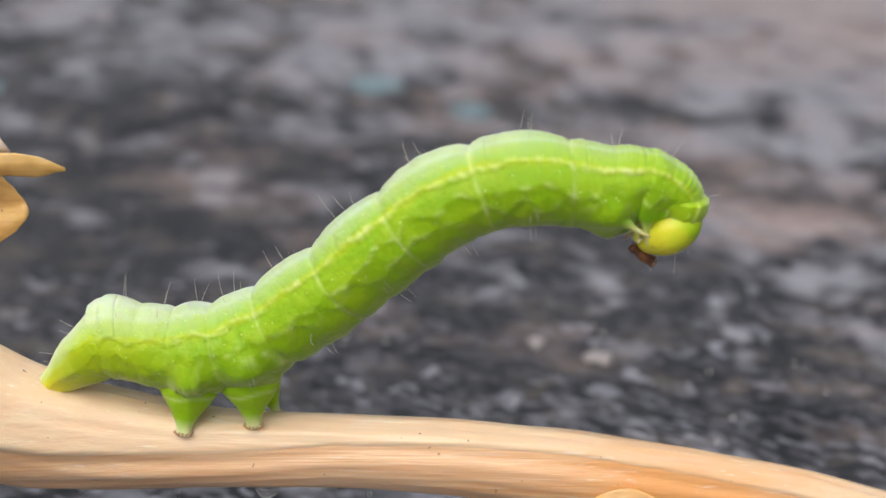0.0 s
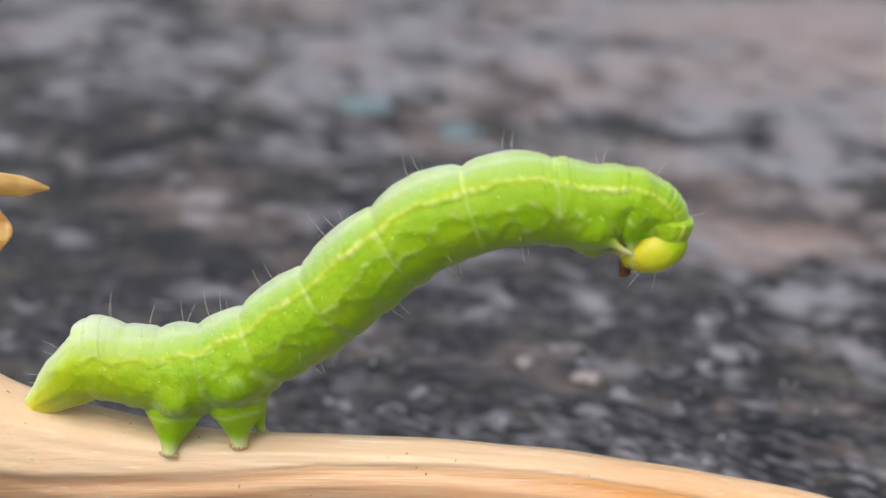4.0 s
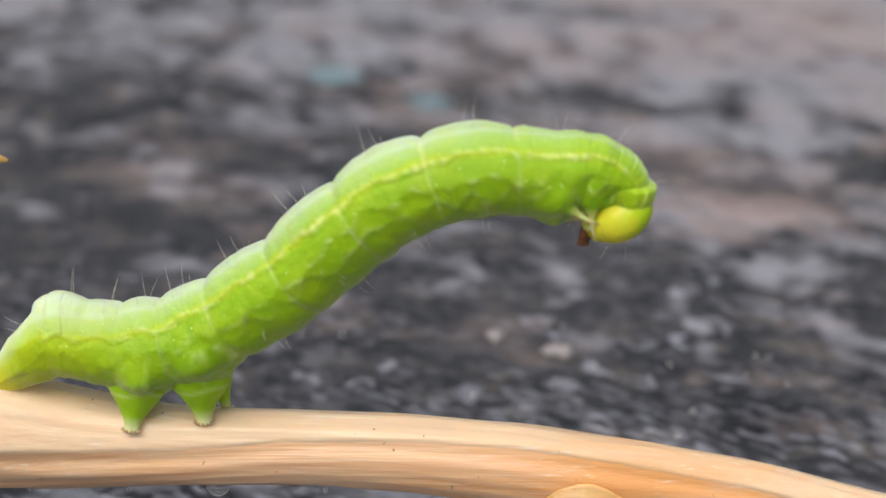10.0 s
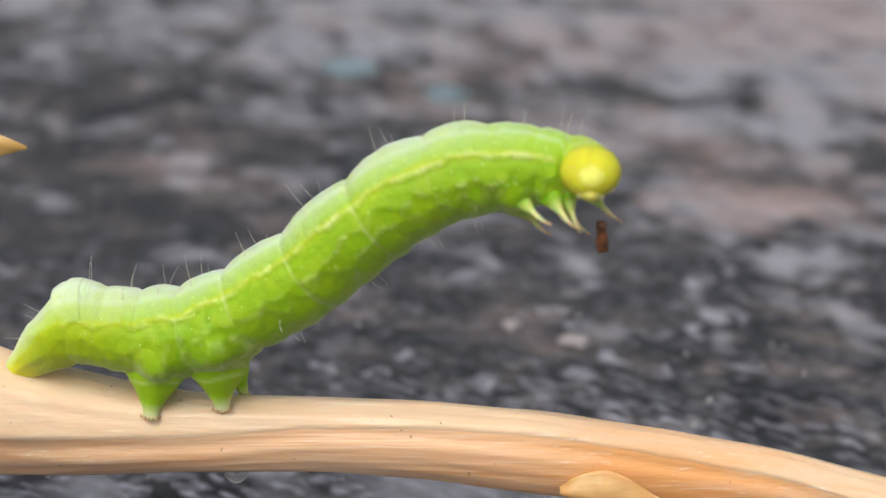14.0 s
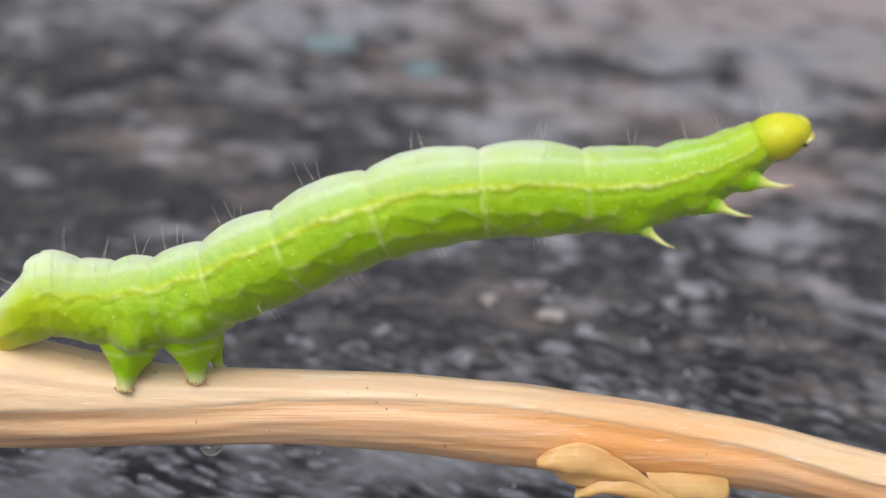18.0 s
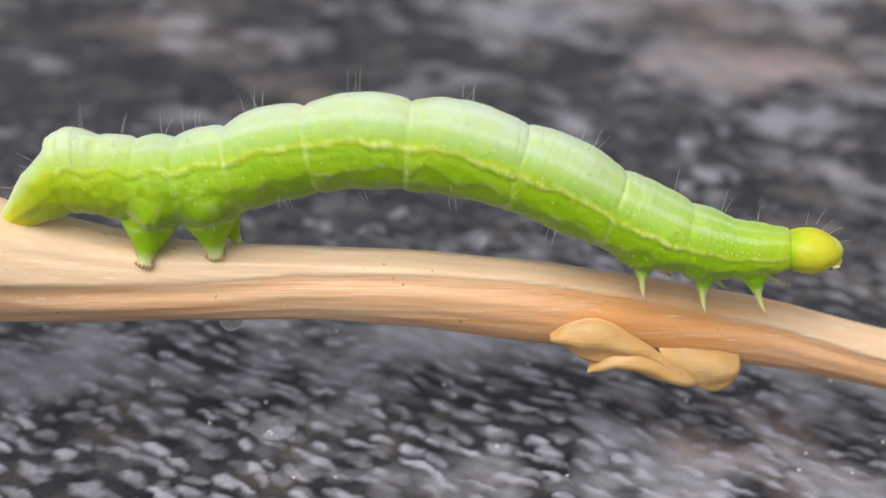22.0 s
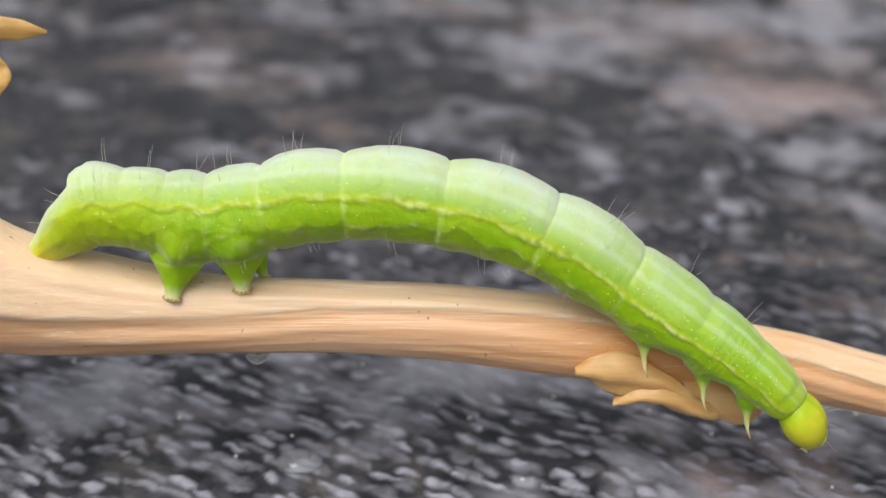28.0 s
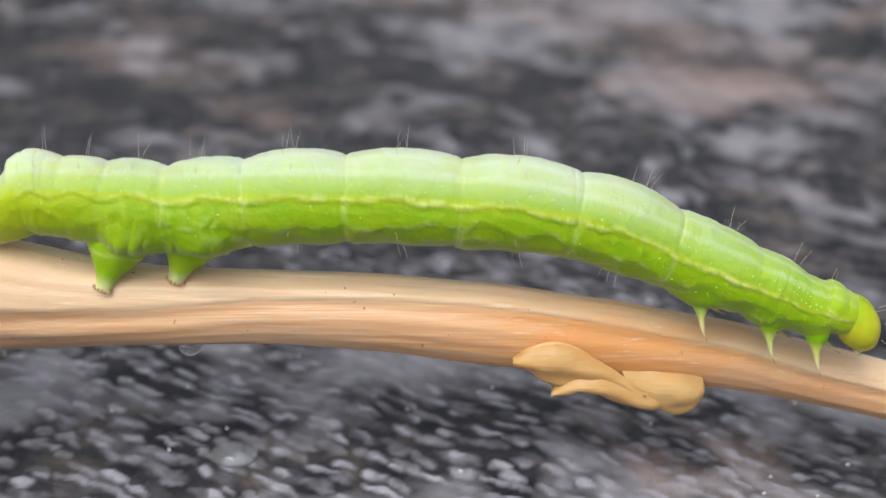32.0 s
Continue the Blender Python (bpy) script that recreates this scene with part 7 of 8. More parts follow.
    spine(12, [(0, pose(0.01696, -0.00060, 0.00996, 166.0, 30.0, 180.0)),
        (1, pose(0.01675, -0.00060, 0.00992, 166.0, 22.0, 180.0)),
        (2, pose(0.01641, -0.00060, 0.00992, 166.0, 30.0, 180.0)),
        (2.5, pose(0.01653, -0.00060, 0.00987, 166.0, 28.0, 180.0)),
        (4.5, pose(0.01694, -0.00060, 0.00986, 166.0, 20.0, 180.0)),
        (5, pose(0.01689, -0.00060, 0.01012, 166.0, 23.3, 180.0)),
        (5.5, pose(0.01677, -0.00060, 0.01015, 166.0, 26.7, 180.0)),
        (6, pose(0.01663, -0.00060, 0.01034, 166.0, 30.0, 180.0)),
        (6.5, pose(0.01667, -0.00060, 0.01015, 166.0, 29.5, 180.0)),
        (7, pose(0.01662, -0.00060, 0.01010, 166.0, 29.0, 180.0)),
        (7.5, pose(0.01648, -0.00060, 0.01015, 166.0, 28.5, 180.0)),
        (8, pose(0.01636, -0.00060, 0.01017, 166.0, 28.0, 180.0)),
        (8.5, pose(0.01649, -0.00060, 0.00994, 166.0, 28.5, 180.0)),
        (9, pose(0.01651, -0.00060, 0.01020, 166.0, 29.0, 180.0)),
        (9.5, pose(0.01653, -0.00060, 0.01027, 166.0, 29.5, 180.0)),
        (10, pose(0.01667, -0.00060, 0.01008, 166.0, 30.0, 180.0)),
        (10.5, pose(0.01646, -0.00060, 0.01028, 166.0, 35.0, 180.0)),
        (11, pose(0.01586, -0.00060, 0.01052, 166.0, 55.0, 180.0)),
        (11.5, pose(0.01605, -0.00060, 0.01089, 166.0, 60.0, 180.0)),
        (12, pose(0.01604, -0.00036, 0.01079, -97.1, 60.4, -135.0)),
        (12.5, pose(0.01541, -0.00018, 0.01137, -17.7, 53.1, -90.0)),
        (13, pose(0.01437, -0.00139, 0.01200, -1.2, 6.9, -98.6)),
        (13.5, pose(0.01431, -0.00137, 0.01184, -0.6, 4.9, -96.5)),
        (14, pose(0.01425, -0.00136, 0.01167, 0.0, 2.8, -94.4)),
        (14.5, pose(0.01523, -0.00044, 0.01187, -24.8, -16.3, -20.7)),
        (16.5, pose(0.01534, -0.00132, 0.01116, -3.4, -22.1, -64.7)),
        (17, pose(0.01589, -0.00102, 0.00970, -2.8, 19.6, -69.0)),
        (17.5, pose(0.02010, -0.00034, 0.00884, -24.1, -14.7, -14.2)),
        (18, pose(0.02174, 0.00000, 0.01082, -23.8, -17.7, 0.0)),
        (18.5, pose(0.02221, 0.00000, 0.00920, -22.9, -4.0, 0.0)),
        (19, pose(0.02329, 0.00000, 0.00576, -19.6, 19.2, 0.0)),
        (19.5, pose(0.02190, -0.00075, 0.00320, -21.3, -0.2, -13.3)),
        (20, pose(0.01780, -0.00186, 0.00417, 4.7, -25.4, -61.1)),
        (20.5, pose(0.01595, -0.00247, 0.00339, 7.0, 26.3, -98.5)),
        (21, pose(0.01966, -0.00331, 0.00044, -17.1, 34.9, -18.0)),
        (21.5, pose(0.02231, -0.00283, -0.00115, -4.5, 26.8, -5.7)),
        (22, pose(0.02324, -0.00164, 0.00160, -12.2, 2.0, -4.7)),
        (22.5, pose(0.02358, -0.00153, 0.00242, -18.7, -4.7, -8.0)),
        (23, pose(0.02200, -0.00143, 0.00300, -21.0, -16.0, -11.4)),
        (23.5, pose(0.01658, -0.00218, 0.00576, 3.1, -35.1, -63.1)),
        (24, pose(0.01394, -0.00365, 0.00219, -0.6, 38.8, -116.9)),
        (24.5, pose(0.01344, -0.00412, 0.00076, -49.0, 55.2, -128.0)),
        (25, pose(0.01397, -0.00425, -0.00168, -60.0, 83.9, -135.6)),
        (25.5, pose(0.01610, -0.00408, -0.00073, 13.0, 76.8, -46.6)),
        (27.5, pose(0.02303, -0.00182, 0.00054, -13.7, 1.9, -11.1)),
        (28, pose(0.02262, -0.00333, -0.00333, 1.9, 56.6, -14.6)),
        (28.5, pose(0.02365, -0.00175, 0.00058, 3.0, 63.7, 0.0)),
        (29, pose(0.02414, -0.00139, 0.00010, -1.8, 63.6, 0.0)),
        (29.5, pose(0.02568, -0.00139, 0.00020, -2.1, 63.1, 0.0)),
        (30, pose(0.02686, -0.00139, -0.00038, -2.4, 62.5, 0.0)),
        (30.5, pose(0.02733, -0.00139, -0.00047, -2.5, 62.3, 0.0)),
        (31, pose(0.02730, -0.00139, -0.00048, -2.4, 62.3, 0.0)),
        (31.5, pose(0.02740, -0.00139, -0.00044, -2.4, 62.3, 0.0)),
        (32, pose(0.02746, -0.00139, -0.00046, -2.4, 62.4, 0.0))])
    crowd_rings()
    walk(PROLEGS[0], [(0, pose(-0.00266, -0.00122, 0.00053, -16.1, 6.6, -1.9)),
        (1, pose(-0.00266, -0.00122, 0.00053, -16.2, 6.4, -1.9)),
        (2, pose(-0.00266, -0.00122, 0.00053, -16.2, 6.6, -1.9)),
        (2.5, pose(-0.00266, -0.00122, 0.00053, -16.3, 6.8, -2.0)),
        (4.5, pose(-0.00266, -0.00122, 0.00053, -16.2, 6.9, -2.0)),
        (5, pose(-0.00266, -0.00122, 0.00053, -16.2, 6.9, -2.0)),
        (5.5, pose(-0.00266, -0.00122, 0.00053, -16.3, 6.8, -2.0)),
        (6, pose(-0.00266, -0.00122, 0.00053, -16.3, 6.5, -1.9)),
        (6.5, pose(-0.00266, -0.00122, 0.00053, -16.4, 6.6, -2.0)),
        (7, pose(-0.00266, -0.00122, 0.00053, -16.4, 6.7, -2.0)),
        (7.5, pose(-0.00266, -0.00122, 0.00053, -16.6, 6.9, -2.1)),
        (8, pose(-0.00266, -0.00122, 0.00053, -16.6, 6.6, -2.0)),
        (8.5, pose(-0.00266, -0.00122, 0.00053, -16.4, 7.0, -2.1)),
        (9, pose(-0.00266, -0.00122, 0.00053, -16.4, 7.1, -2.1)),
        (9.5, pose(-0.00266, -0.00122, 0.00053, -16.4, 7.4, -2.2)),
        (10, pose(-0.00266, -0.00122, 0.00053, -16.4, 7.3, -2.1)),
        (10.5, pose(-0.00266, -0.00122, 0.00053, -16.5, 7.5, -2.2)),
        (11, pose(-0.00266, -0.00122, 0.00053, -16.6, 7.4, -2.2)),
        (11.5, pose(-0.00266, -0.00122, 0.00053, -16.5, 7.2, -2.1)),
        (12, pose(-0.00266, -0.00122, 0.00053, -16.5, 7.5, -2.2)),
        (12.5, pose(-0.00266, -0.00122, 0.00053, -16.6, 7.5, -2.2)),
        (13, pose(-0.00266, -0.00122, 0.00053, -16.5, 7.5, -2.2)),
        (13.5, pose(-0.00266, -0.00122, 0.00053, -16.6, 7.0, -2.1)),
        (14, pose(-0.00266, -0.00122, 0.00053, -16.6, 7.3, -2.2)),
        (14.5, pose(-0.00266, -0.00122, 0.00053, -16.4, 7.1, -2.1)),
        (16.5, pose(-0.00266, -0.00122, 0.00053, -16.3, 7.1, -2.1)),
        (17, pose(-0.00266, -0.00122, 0.00053, -16.4, 7.0, -2.1)),
        (17.5, pose(-0.00266, -0.00122, 0.00053, -16.3, 7.1, -2.1)),
        (18, pose(-0.00266, -0.00122, 0.00053, -16.3, 7.4, -2.2)),
        (18.5, pose(-0.00266, -0.00122, 0.00053, -16.4, 7.4, -2.2)),
        (19, pose(-0.00266, -0.00122, 0.00053, -16.4, 7.7, -2.3)),
        (19.5, pose(-0.00266, -0.00122, 0.00053, -16.5, 7.6, -2.2)),
        (20, pose(-0.00266, -0.00122, 0.00053, -16.6, 6.7, -2.0)),
        (20.5, pose(-0.00266, -0.00122, 0.00053, -16.6, 6.4, -1.9)),
        (21, pose(-0.00266, -0.00122, 0.00053, -16.7, 6.6, -2.0)),
        (21.5, pose(-0.00266, -0.00122, 0.00053, -16.6, 6.9, -2.0)),
        (22, pose(-0.00266, -0.00122, 0.00053, -16.7, 7.6, -2.3)),
        (22.5, pose(-0.00266, -0.00122, 0.00053, -16.6, 7.8, -2.3)),
        (23, pose(-0.00266, -0.00122, 0.00053, -16.6, 7.5, -2.2)),
        (23.5, pose(-0.00266, -0.00122, 0.00053, -16.7, 6.8, -2.0)),
        (24, pose(-0.00266, -0.00122, 0.00053, -16.7, 6.2, -1.9)),
        (24.5, pose(-0.00266, -0.00122, 0.00053, -16.8, 6.5, -2.0)),
        (25, pose(-0.00266, -0.00122, 0.00053, -17.1, 6.8, -2.1)),
        (25.5, pose(-0.00266, -0.00122, 0.00053, -17.1, 6.9, -2.1)),
        (27.5, pose(-0.00266, -0.00122, 0.00053, -16.8, 8.8, -2.6)),
        (28, pose(-0.00266, -0.00122, 0.00053, -16.8, 8.9, -2.7)),
        (28.5, pose(-0.00266, -0.00122, 0.00053, -16.7, 9.5, -2.8)),
        (29, pose(-0.00266, -0.00122, 0.00053, -16.6, 9.3, -2.8)),
        (29.5, pose(-0.00266, -0.00122, 0.00053, -16.7, 11.8, -3.5)),
        (30, pose(-0.00266, -0.00122, 0.00053, -17.1, 14.9, -4.5)),
        (30.5, pose(-0.00266, -0.00122, 0.00053, -17.5, 17.2, -5.3)),
        (31, pose(-0.00266, -0.00122, 0.00053, -17.5, 17.4, -5.4)),
        (31.5, pose(-0.00266, -0.00122, 0.00053, -17.6, 17.6, -5.5)),
        (32, pose(-0.00266, -0.00122, 0.00053, -17.6, 17.7, -5.5))])
    walk(PROLEGS[1], [(0, pose(0.00015, -0.00072, 0.00062, -7.1, -4.0, 0.5)),
        (1, pose(0.00015, -0.00072, 0.00062, -7.1, -3.9, 0.5)),
        (2, pose(0.00015, -0.00072, 0.00062, -7.1, -3.7, 0.5)),
        (2.5, pose(0.00015, -0.00072, 0.00062, -7.1, -3.6, 0.5)),
        (4.5, pose(0.00015, -0.00072, 0.00062, -7.1, -3.3, 0.4)),
        (5, pose(0.00015, -0.00072, 0.00062, -7.1, -3.6, 0.4)),
        (5.5, pose(0.00015, -0.00072, 0.00062, -7.2, -4.1, 0.5)),
        (6, pose(0.00015, -0.00072, 0.00062, -7.2, -4.7, 0.6)),
        (6.5, pose(0.00015, -0.00072, 0.00062, -7.2, -4.6, 0.6)),
        (7, pose(0.00015, -0.00072, 0.00062, -7.2, -4.3, 0.5)),
        (7.5, pose(0.00015, -0.00072, 0.00062, -7.3, -4.4, 0.6)),
        (8, pose(0.00015, -0.00072, 0.00062, -7.3, -4.9, 0.6)),
        (8.5, pose(0.00015, -0.00072, 0.00062, -7.2, -4.0, 0.5)),
        (9, pose(0.00015, -0.00072, 0.00062, -7.1, -3.5, 0.4)),
        (9.5, pose(0.00015, -0.00072, 0.00062, -7.1, -3.2, 0.4)),
        (10, pose(0.00015, -0.00072, 0.00062, -7.1, -3.0, 0.4)),
        (10.5, pose(0.00015, -0.00072, 0.00062, -7.1, -2.9, 0.4)),
        (11, pose(0.00015, -0.00072, 0.00062, -7.1, -3.0, 0.4)),
        (11.5, pose(0.00015, -0.00072, 0.00062, -7.1, -3.4, 0.4)),
        (12, pose(0.00015, -0.00072, 0.00062, -7.1, -2.8, 0.4)),
        (12.5, pose(0.00015, -0.00072, 0.00062, -7.1, -3.2, 0.4)),
        (13, pose(0.00015, -0.00072, 0.00062, -7.2, -3.1, 0.4)),
        (13.5, pose(0.00015, -0.00072, 0.00062, -7.3, -4.2, 0.5)),
        (14, pose(0.00015, -0.00072, 0.00062, -7.3, -3.6, 0.5)),
        (14.5, pose(0.00015, -0.00072, 0.00062, -7.2, -3.9, 0.5)),
        (16.5, pose(0.00015, -0.00072, 0.00062, -7.3, -4.0, 0.5)),
        (17, pose(0.00015, -0.00072, 0.00062, -7.4, -4.2, 0.5)),
        (17.5, pose(0.00015, -0.00072, 0.00062, -7.3, -4.1, 0.5)),
        (18, pose(0.00015, -0.00072, 0.00062, -7.3, -3.9, 0.5)),
        (18.5, pose(0.00015, -0.00072, 0.00062, -7.3, -4.1, 0.5)),
        (19, pose(0.00015, -0.00072, 0.00062, -7.3, -3.7, 0.5)),
        (19.5, pose(0.00015, -0.00072, 0.00062, -7.5, -4.5, 0.6)),
        (20, pose(0.00015, -0.00072, 0.00062, -7.7, -6.5, 0.9)),
        (20.5, pose(0.00015, -0.00072, 0.00062, -7.8, -6.9, 0.9)),
        (21, pose(0.00015, -0.00072, 0.00062, -7.9, -7.3, 1.0)),
        (21.5, pose(0.00015, -0.00072, 0.00062, -7.9, -6.3, 0.9)),
        (22, pose(0.00015, -0.00072, 0.00062, -7.9, -5.8, 0.8)),
        (22.5, pose(0.00015, -0.00072, 0.00062, -7.7, -5.0, 0.7)),
        (23, pose(0.00015, -0.00072, 0.00062, -7.9, -5.9, 0.8)),
        (23.5, pose(0.00015, -0.00072, 0.00062, -8.0, -7.9, 1.1)),
        (24, pose(0.00015, -0.00072, 0.00062, -8.2, -9.2, 1.3)),
        (24.5, pose(0.00015, -0.00072, 0.00062, -8.2, -9.0, 1.3)),
        (25, pose(0.00015, -0.00072, 0.00062, -8.4, -9.1, 1.3)),
        (25.5, pose(0.00015, -0.00072, 0.00062, -8.4, -8.9, 1.3)),
        (27.5, pose(0.00015, -0.00072, 0.00062, -8.1, -3.6, 0.5)),
        (28, pose(0.00015, -0.00072, 0.00062, -8.2, -3.3, 0.5)),
        (28.5, pose(0.00015, -0.00072, 0.00062, -8.0, -1.8, 0.3)),
        (29, pose(0.00015, -0.00072, 0.00062, -8.0, -1.3, 0.2)),
        (29.5, pose(0.00015, -0.00072, 0.00062, -8.0, 6.0, -0.8)),
        (30, pose(0.00015, -0.00072, 0.00062, -8.5, 14.0, -2.1)),
        (30.5, pose(0.00015, -0.00072, 0.00062, -8.8, 18.7, -2.9)),
        (31, pose(0.00015, -0.00072, 0.00062, -9.0, 19.3, -3.0)),
        (31.5, pose(0.00015, -0.00072, 0.00062, -9.0, 20.0, -3.1)),
        (32, pose(0.00015, -0.00072, 0.00062, -9.2, 21.0, -3.3))])
    walk(PROLEGS[2], [(0, pose(-0.00202, 0.00075, 0.00044, 9.0, -3.3, -0.5)),
        (1, pose(-0.00202, 0.00075, 0.00044, 9.1, -3.6, -0.6)),
        (2, pose(-0.00202, 0.00075, 0.00044, 9.1, -3.4, -0.5)),
        (2.5, pose(-0.00202, 0.00075, 0.00044, 9.1, -3.3, -0.5)),
        (4.5, pose(-0.00202, 0.00075, 0.00044, 9.1, -3.2, -0.5)),
        (5, pose(-0.00202, 0.00075, 0.00044, 9.1, -3.2, -0.5)),
        (5.5, pose(-0.00202, 0.00075, 0.00044, 9.1, -3.3, -0.5)),
        (6, pose(-0.00202, 0.00075, 0.00044, 9.1, -3.5, -0.6)),
        (6.5, pose(-0.00202, 0.00075, 0.00044, 9.2, -3.5, -0.6)),
        (7, pose(-0.00202, 0.00075, 0.00044, 9.2, -3.5, -0.6)),
        (7.5, pose(-0.00202, 0.00075, 0.00044, 9.3, -3.3, -0.5)),
        (8, pose(-0.00202, 0.00075, 0.00044, 9.3, -3.7, -0.6)),
        (8.5, pose(-0.00202, 0.00075, 0.00044, 9.2, -3.1, -0.5)),
        (9, pose(-0.00202, 0.00075, 0.00044, 9.2, -3.0, -0.5)),
        (9.5, pose(-0.00202, 0.00075, 0.00044, 9.2, -2.7, -0.4)),
        (10, pose(-0.00202, 0.00075, 0.00044, 9.2, -2.8, -0.5)),
        (10.5, pose(-0.00202, 0.00075, 0.00044, 9.2, -2.7, -0.4)),
        (11, pose(-0.00202, 0.00075, 0.00044, 9.3, -2.8, -0.5)),
        (11.5, pose(-0.00202, 0.00075, 0.00044, 9.2, -3.0, -0.5)),
        (12, pose(-0.00202, 0.00075, 0.00044, 9.2, -2.7, -0.4)),
        (12.5, pose(-0.00202, 0.00075, 0.00044, 9.2, -2.7, -0.4)),
        (13, pose(-0.00202, 0.00075, 0.00044, 9.2, -2.6, -0.4)),
        (13.5, pose(-0.00202, 0.00075, 0.00044, 9.3, -3.2, -0.5)),
        (14, pose(-0.00202, 0.00075, 0.00044, 9.2, -2.8, -0.5)),
        (14.5, pose(-0.00202, 0.00075, 0.00044, 9.2, -3.0, -0.5)),
        (16.5, pose(-0.00202, 0.00075, 0.00044, 9.1, -2.9, -0.5)),
        (17, pose(-0.00202, 0.00075, 0.00044, 9.2, -3.1, -0.5)),
        (17.5, pose(-0.00202, 0.00075, 0.00044, 9.1, -2.9, -0.5)),
        (18, pose(-0.00202, 0.00075, 0.00044, 9.1, -2.7, -0.4)),
        (18.5, pose(-0.00202, 0.00075, 0.00044, 9.1, -2.6, -0.4)),
        (19, pose(-0.00202, 0.00075, 0.00044, 9.1, -2.3, -0.4)),
        (19.5, pose(-0.00202, 0.00075, 0.00044, 9.2, -2.5, -0.4)),
        (20, pose(-0.00202, 0.00075, 0.00044, 9.3, -3.5, -0.6)),
        (20.5, pose(-0.00202, 0.00075, 0.00044, 9.3, -3.9, -0.6)),
        (21, pose(-0.00202, 0.00075, 0.00044, 9.3, -3.7, -0.6)),
        (21.5, pose(-0.00202, 0.00075, 0.00044, 9.3, -3.4, -0.5)),
        (22, pose(-0.00202, 0.00075, 0.00044, 9.3, -2.6, -0.4)),
        (22.5, pose(-0.00202, 0.00075, 0.00044, 9.2, -2.3, -0.4)),
        (23, pose(-0.00202, 0.00075, 0.00044, 9.3, -2.7, -0.4)),
        (23.5, pose(-0.00202, 0.00075, 0.00044, 9.4, -3.5, -0.6)),
        (24, pose(-0.00202, 0.00075, 0.00044, 9.4, -4.1, -0.7)),
        (24.5, pose(-0.00202, 0.00075, 0.00044, 9.4, -3.8, -0.6)),
        (25, pose(-0.00202, 0.00075, 0.00044, 9.5, -3.7, -0.6)),
        (25.5, pose(-0.00202, 0.00075, 0.00044, 9.6, -3.7, -0.6)),
        (27.5, pose(-0.00202, 0.00075, 0.00044, 9.3, -1.4, -0.2)),
        (28, pose(-0.00202, 0.00075, 0.00044, 9.4, -1.3, -0.2)),
        (28.5, pose(-0.00202, 0.00075, 0.00044, 9.2, -0.6, -0.1)),
        (29, pose(-0.00202, 0.00075, 0.00044, 9.2, -0.7, -0.1)),
        (29.5, pose(-0.00202, 0.00075, 0.00044, 9.2, 1.9, 0.3)),
        (30, pose(-0.00202, 0.00075, 0.00044, 9.3, 5.2, 0.9)),
        (30.5, pose(-0.00202, 0.00075, 0.00044, 9.5, 7.7, 1.3)),
        (31, pose(-0.00202, 0.00075, 0.00044, 9.5, 7.9, 1.3)),
        (31.5, pose(-0.00202, 0.00075, 0.00044, 9.5, 8.2, 1.4)),
        (32, pose(-0.00202, 0.00075, 0.00044, 9.5, 8.3, 1.4))])
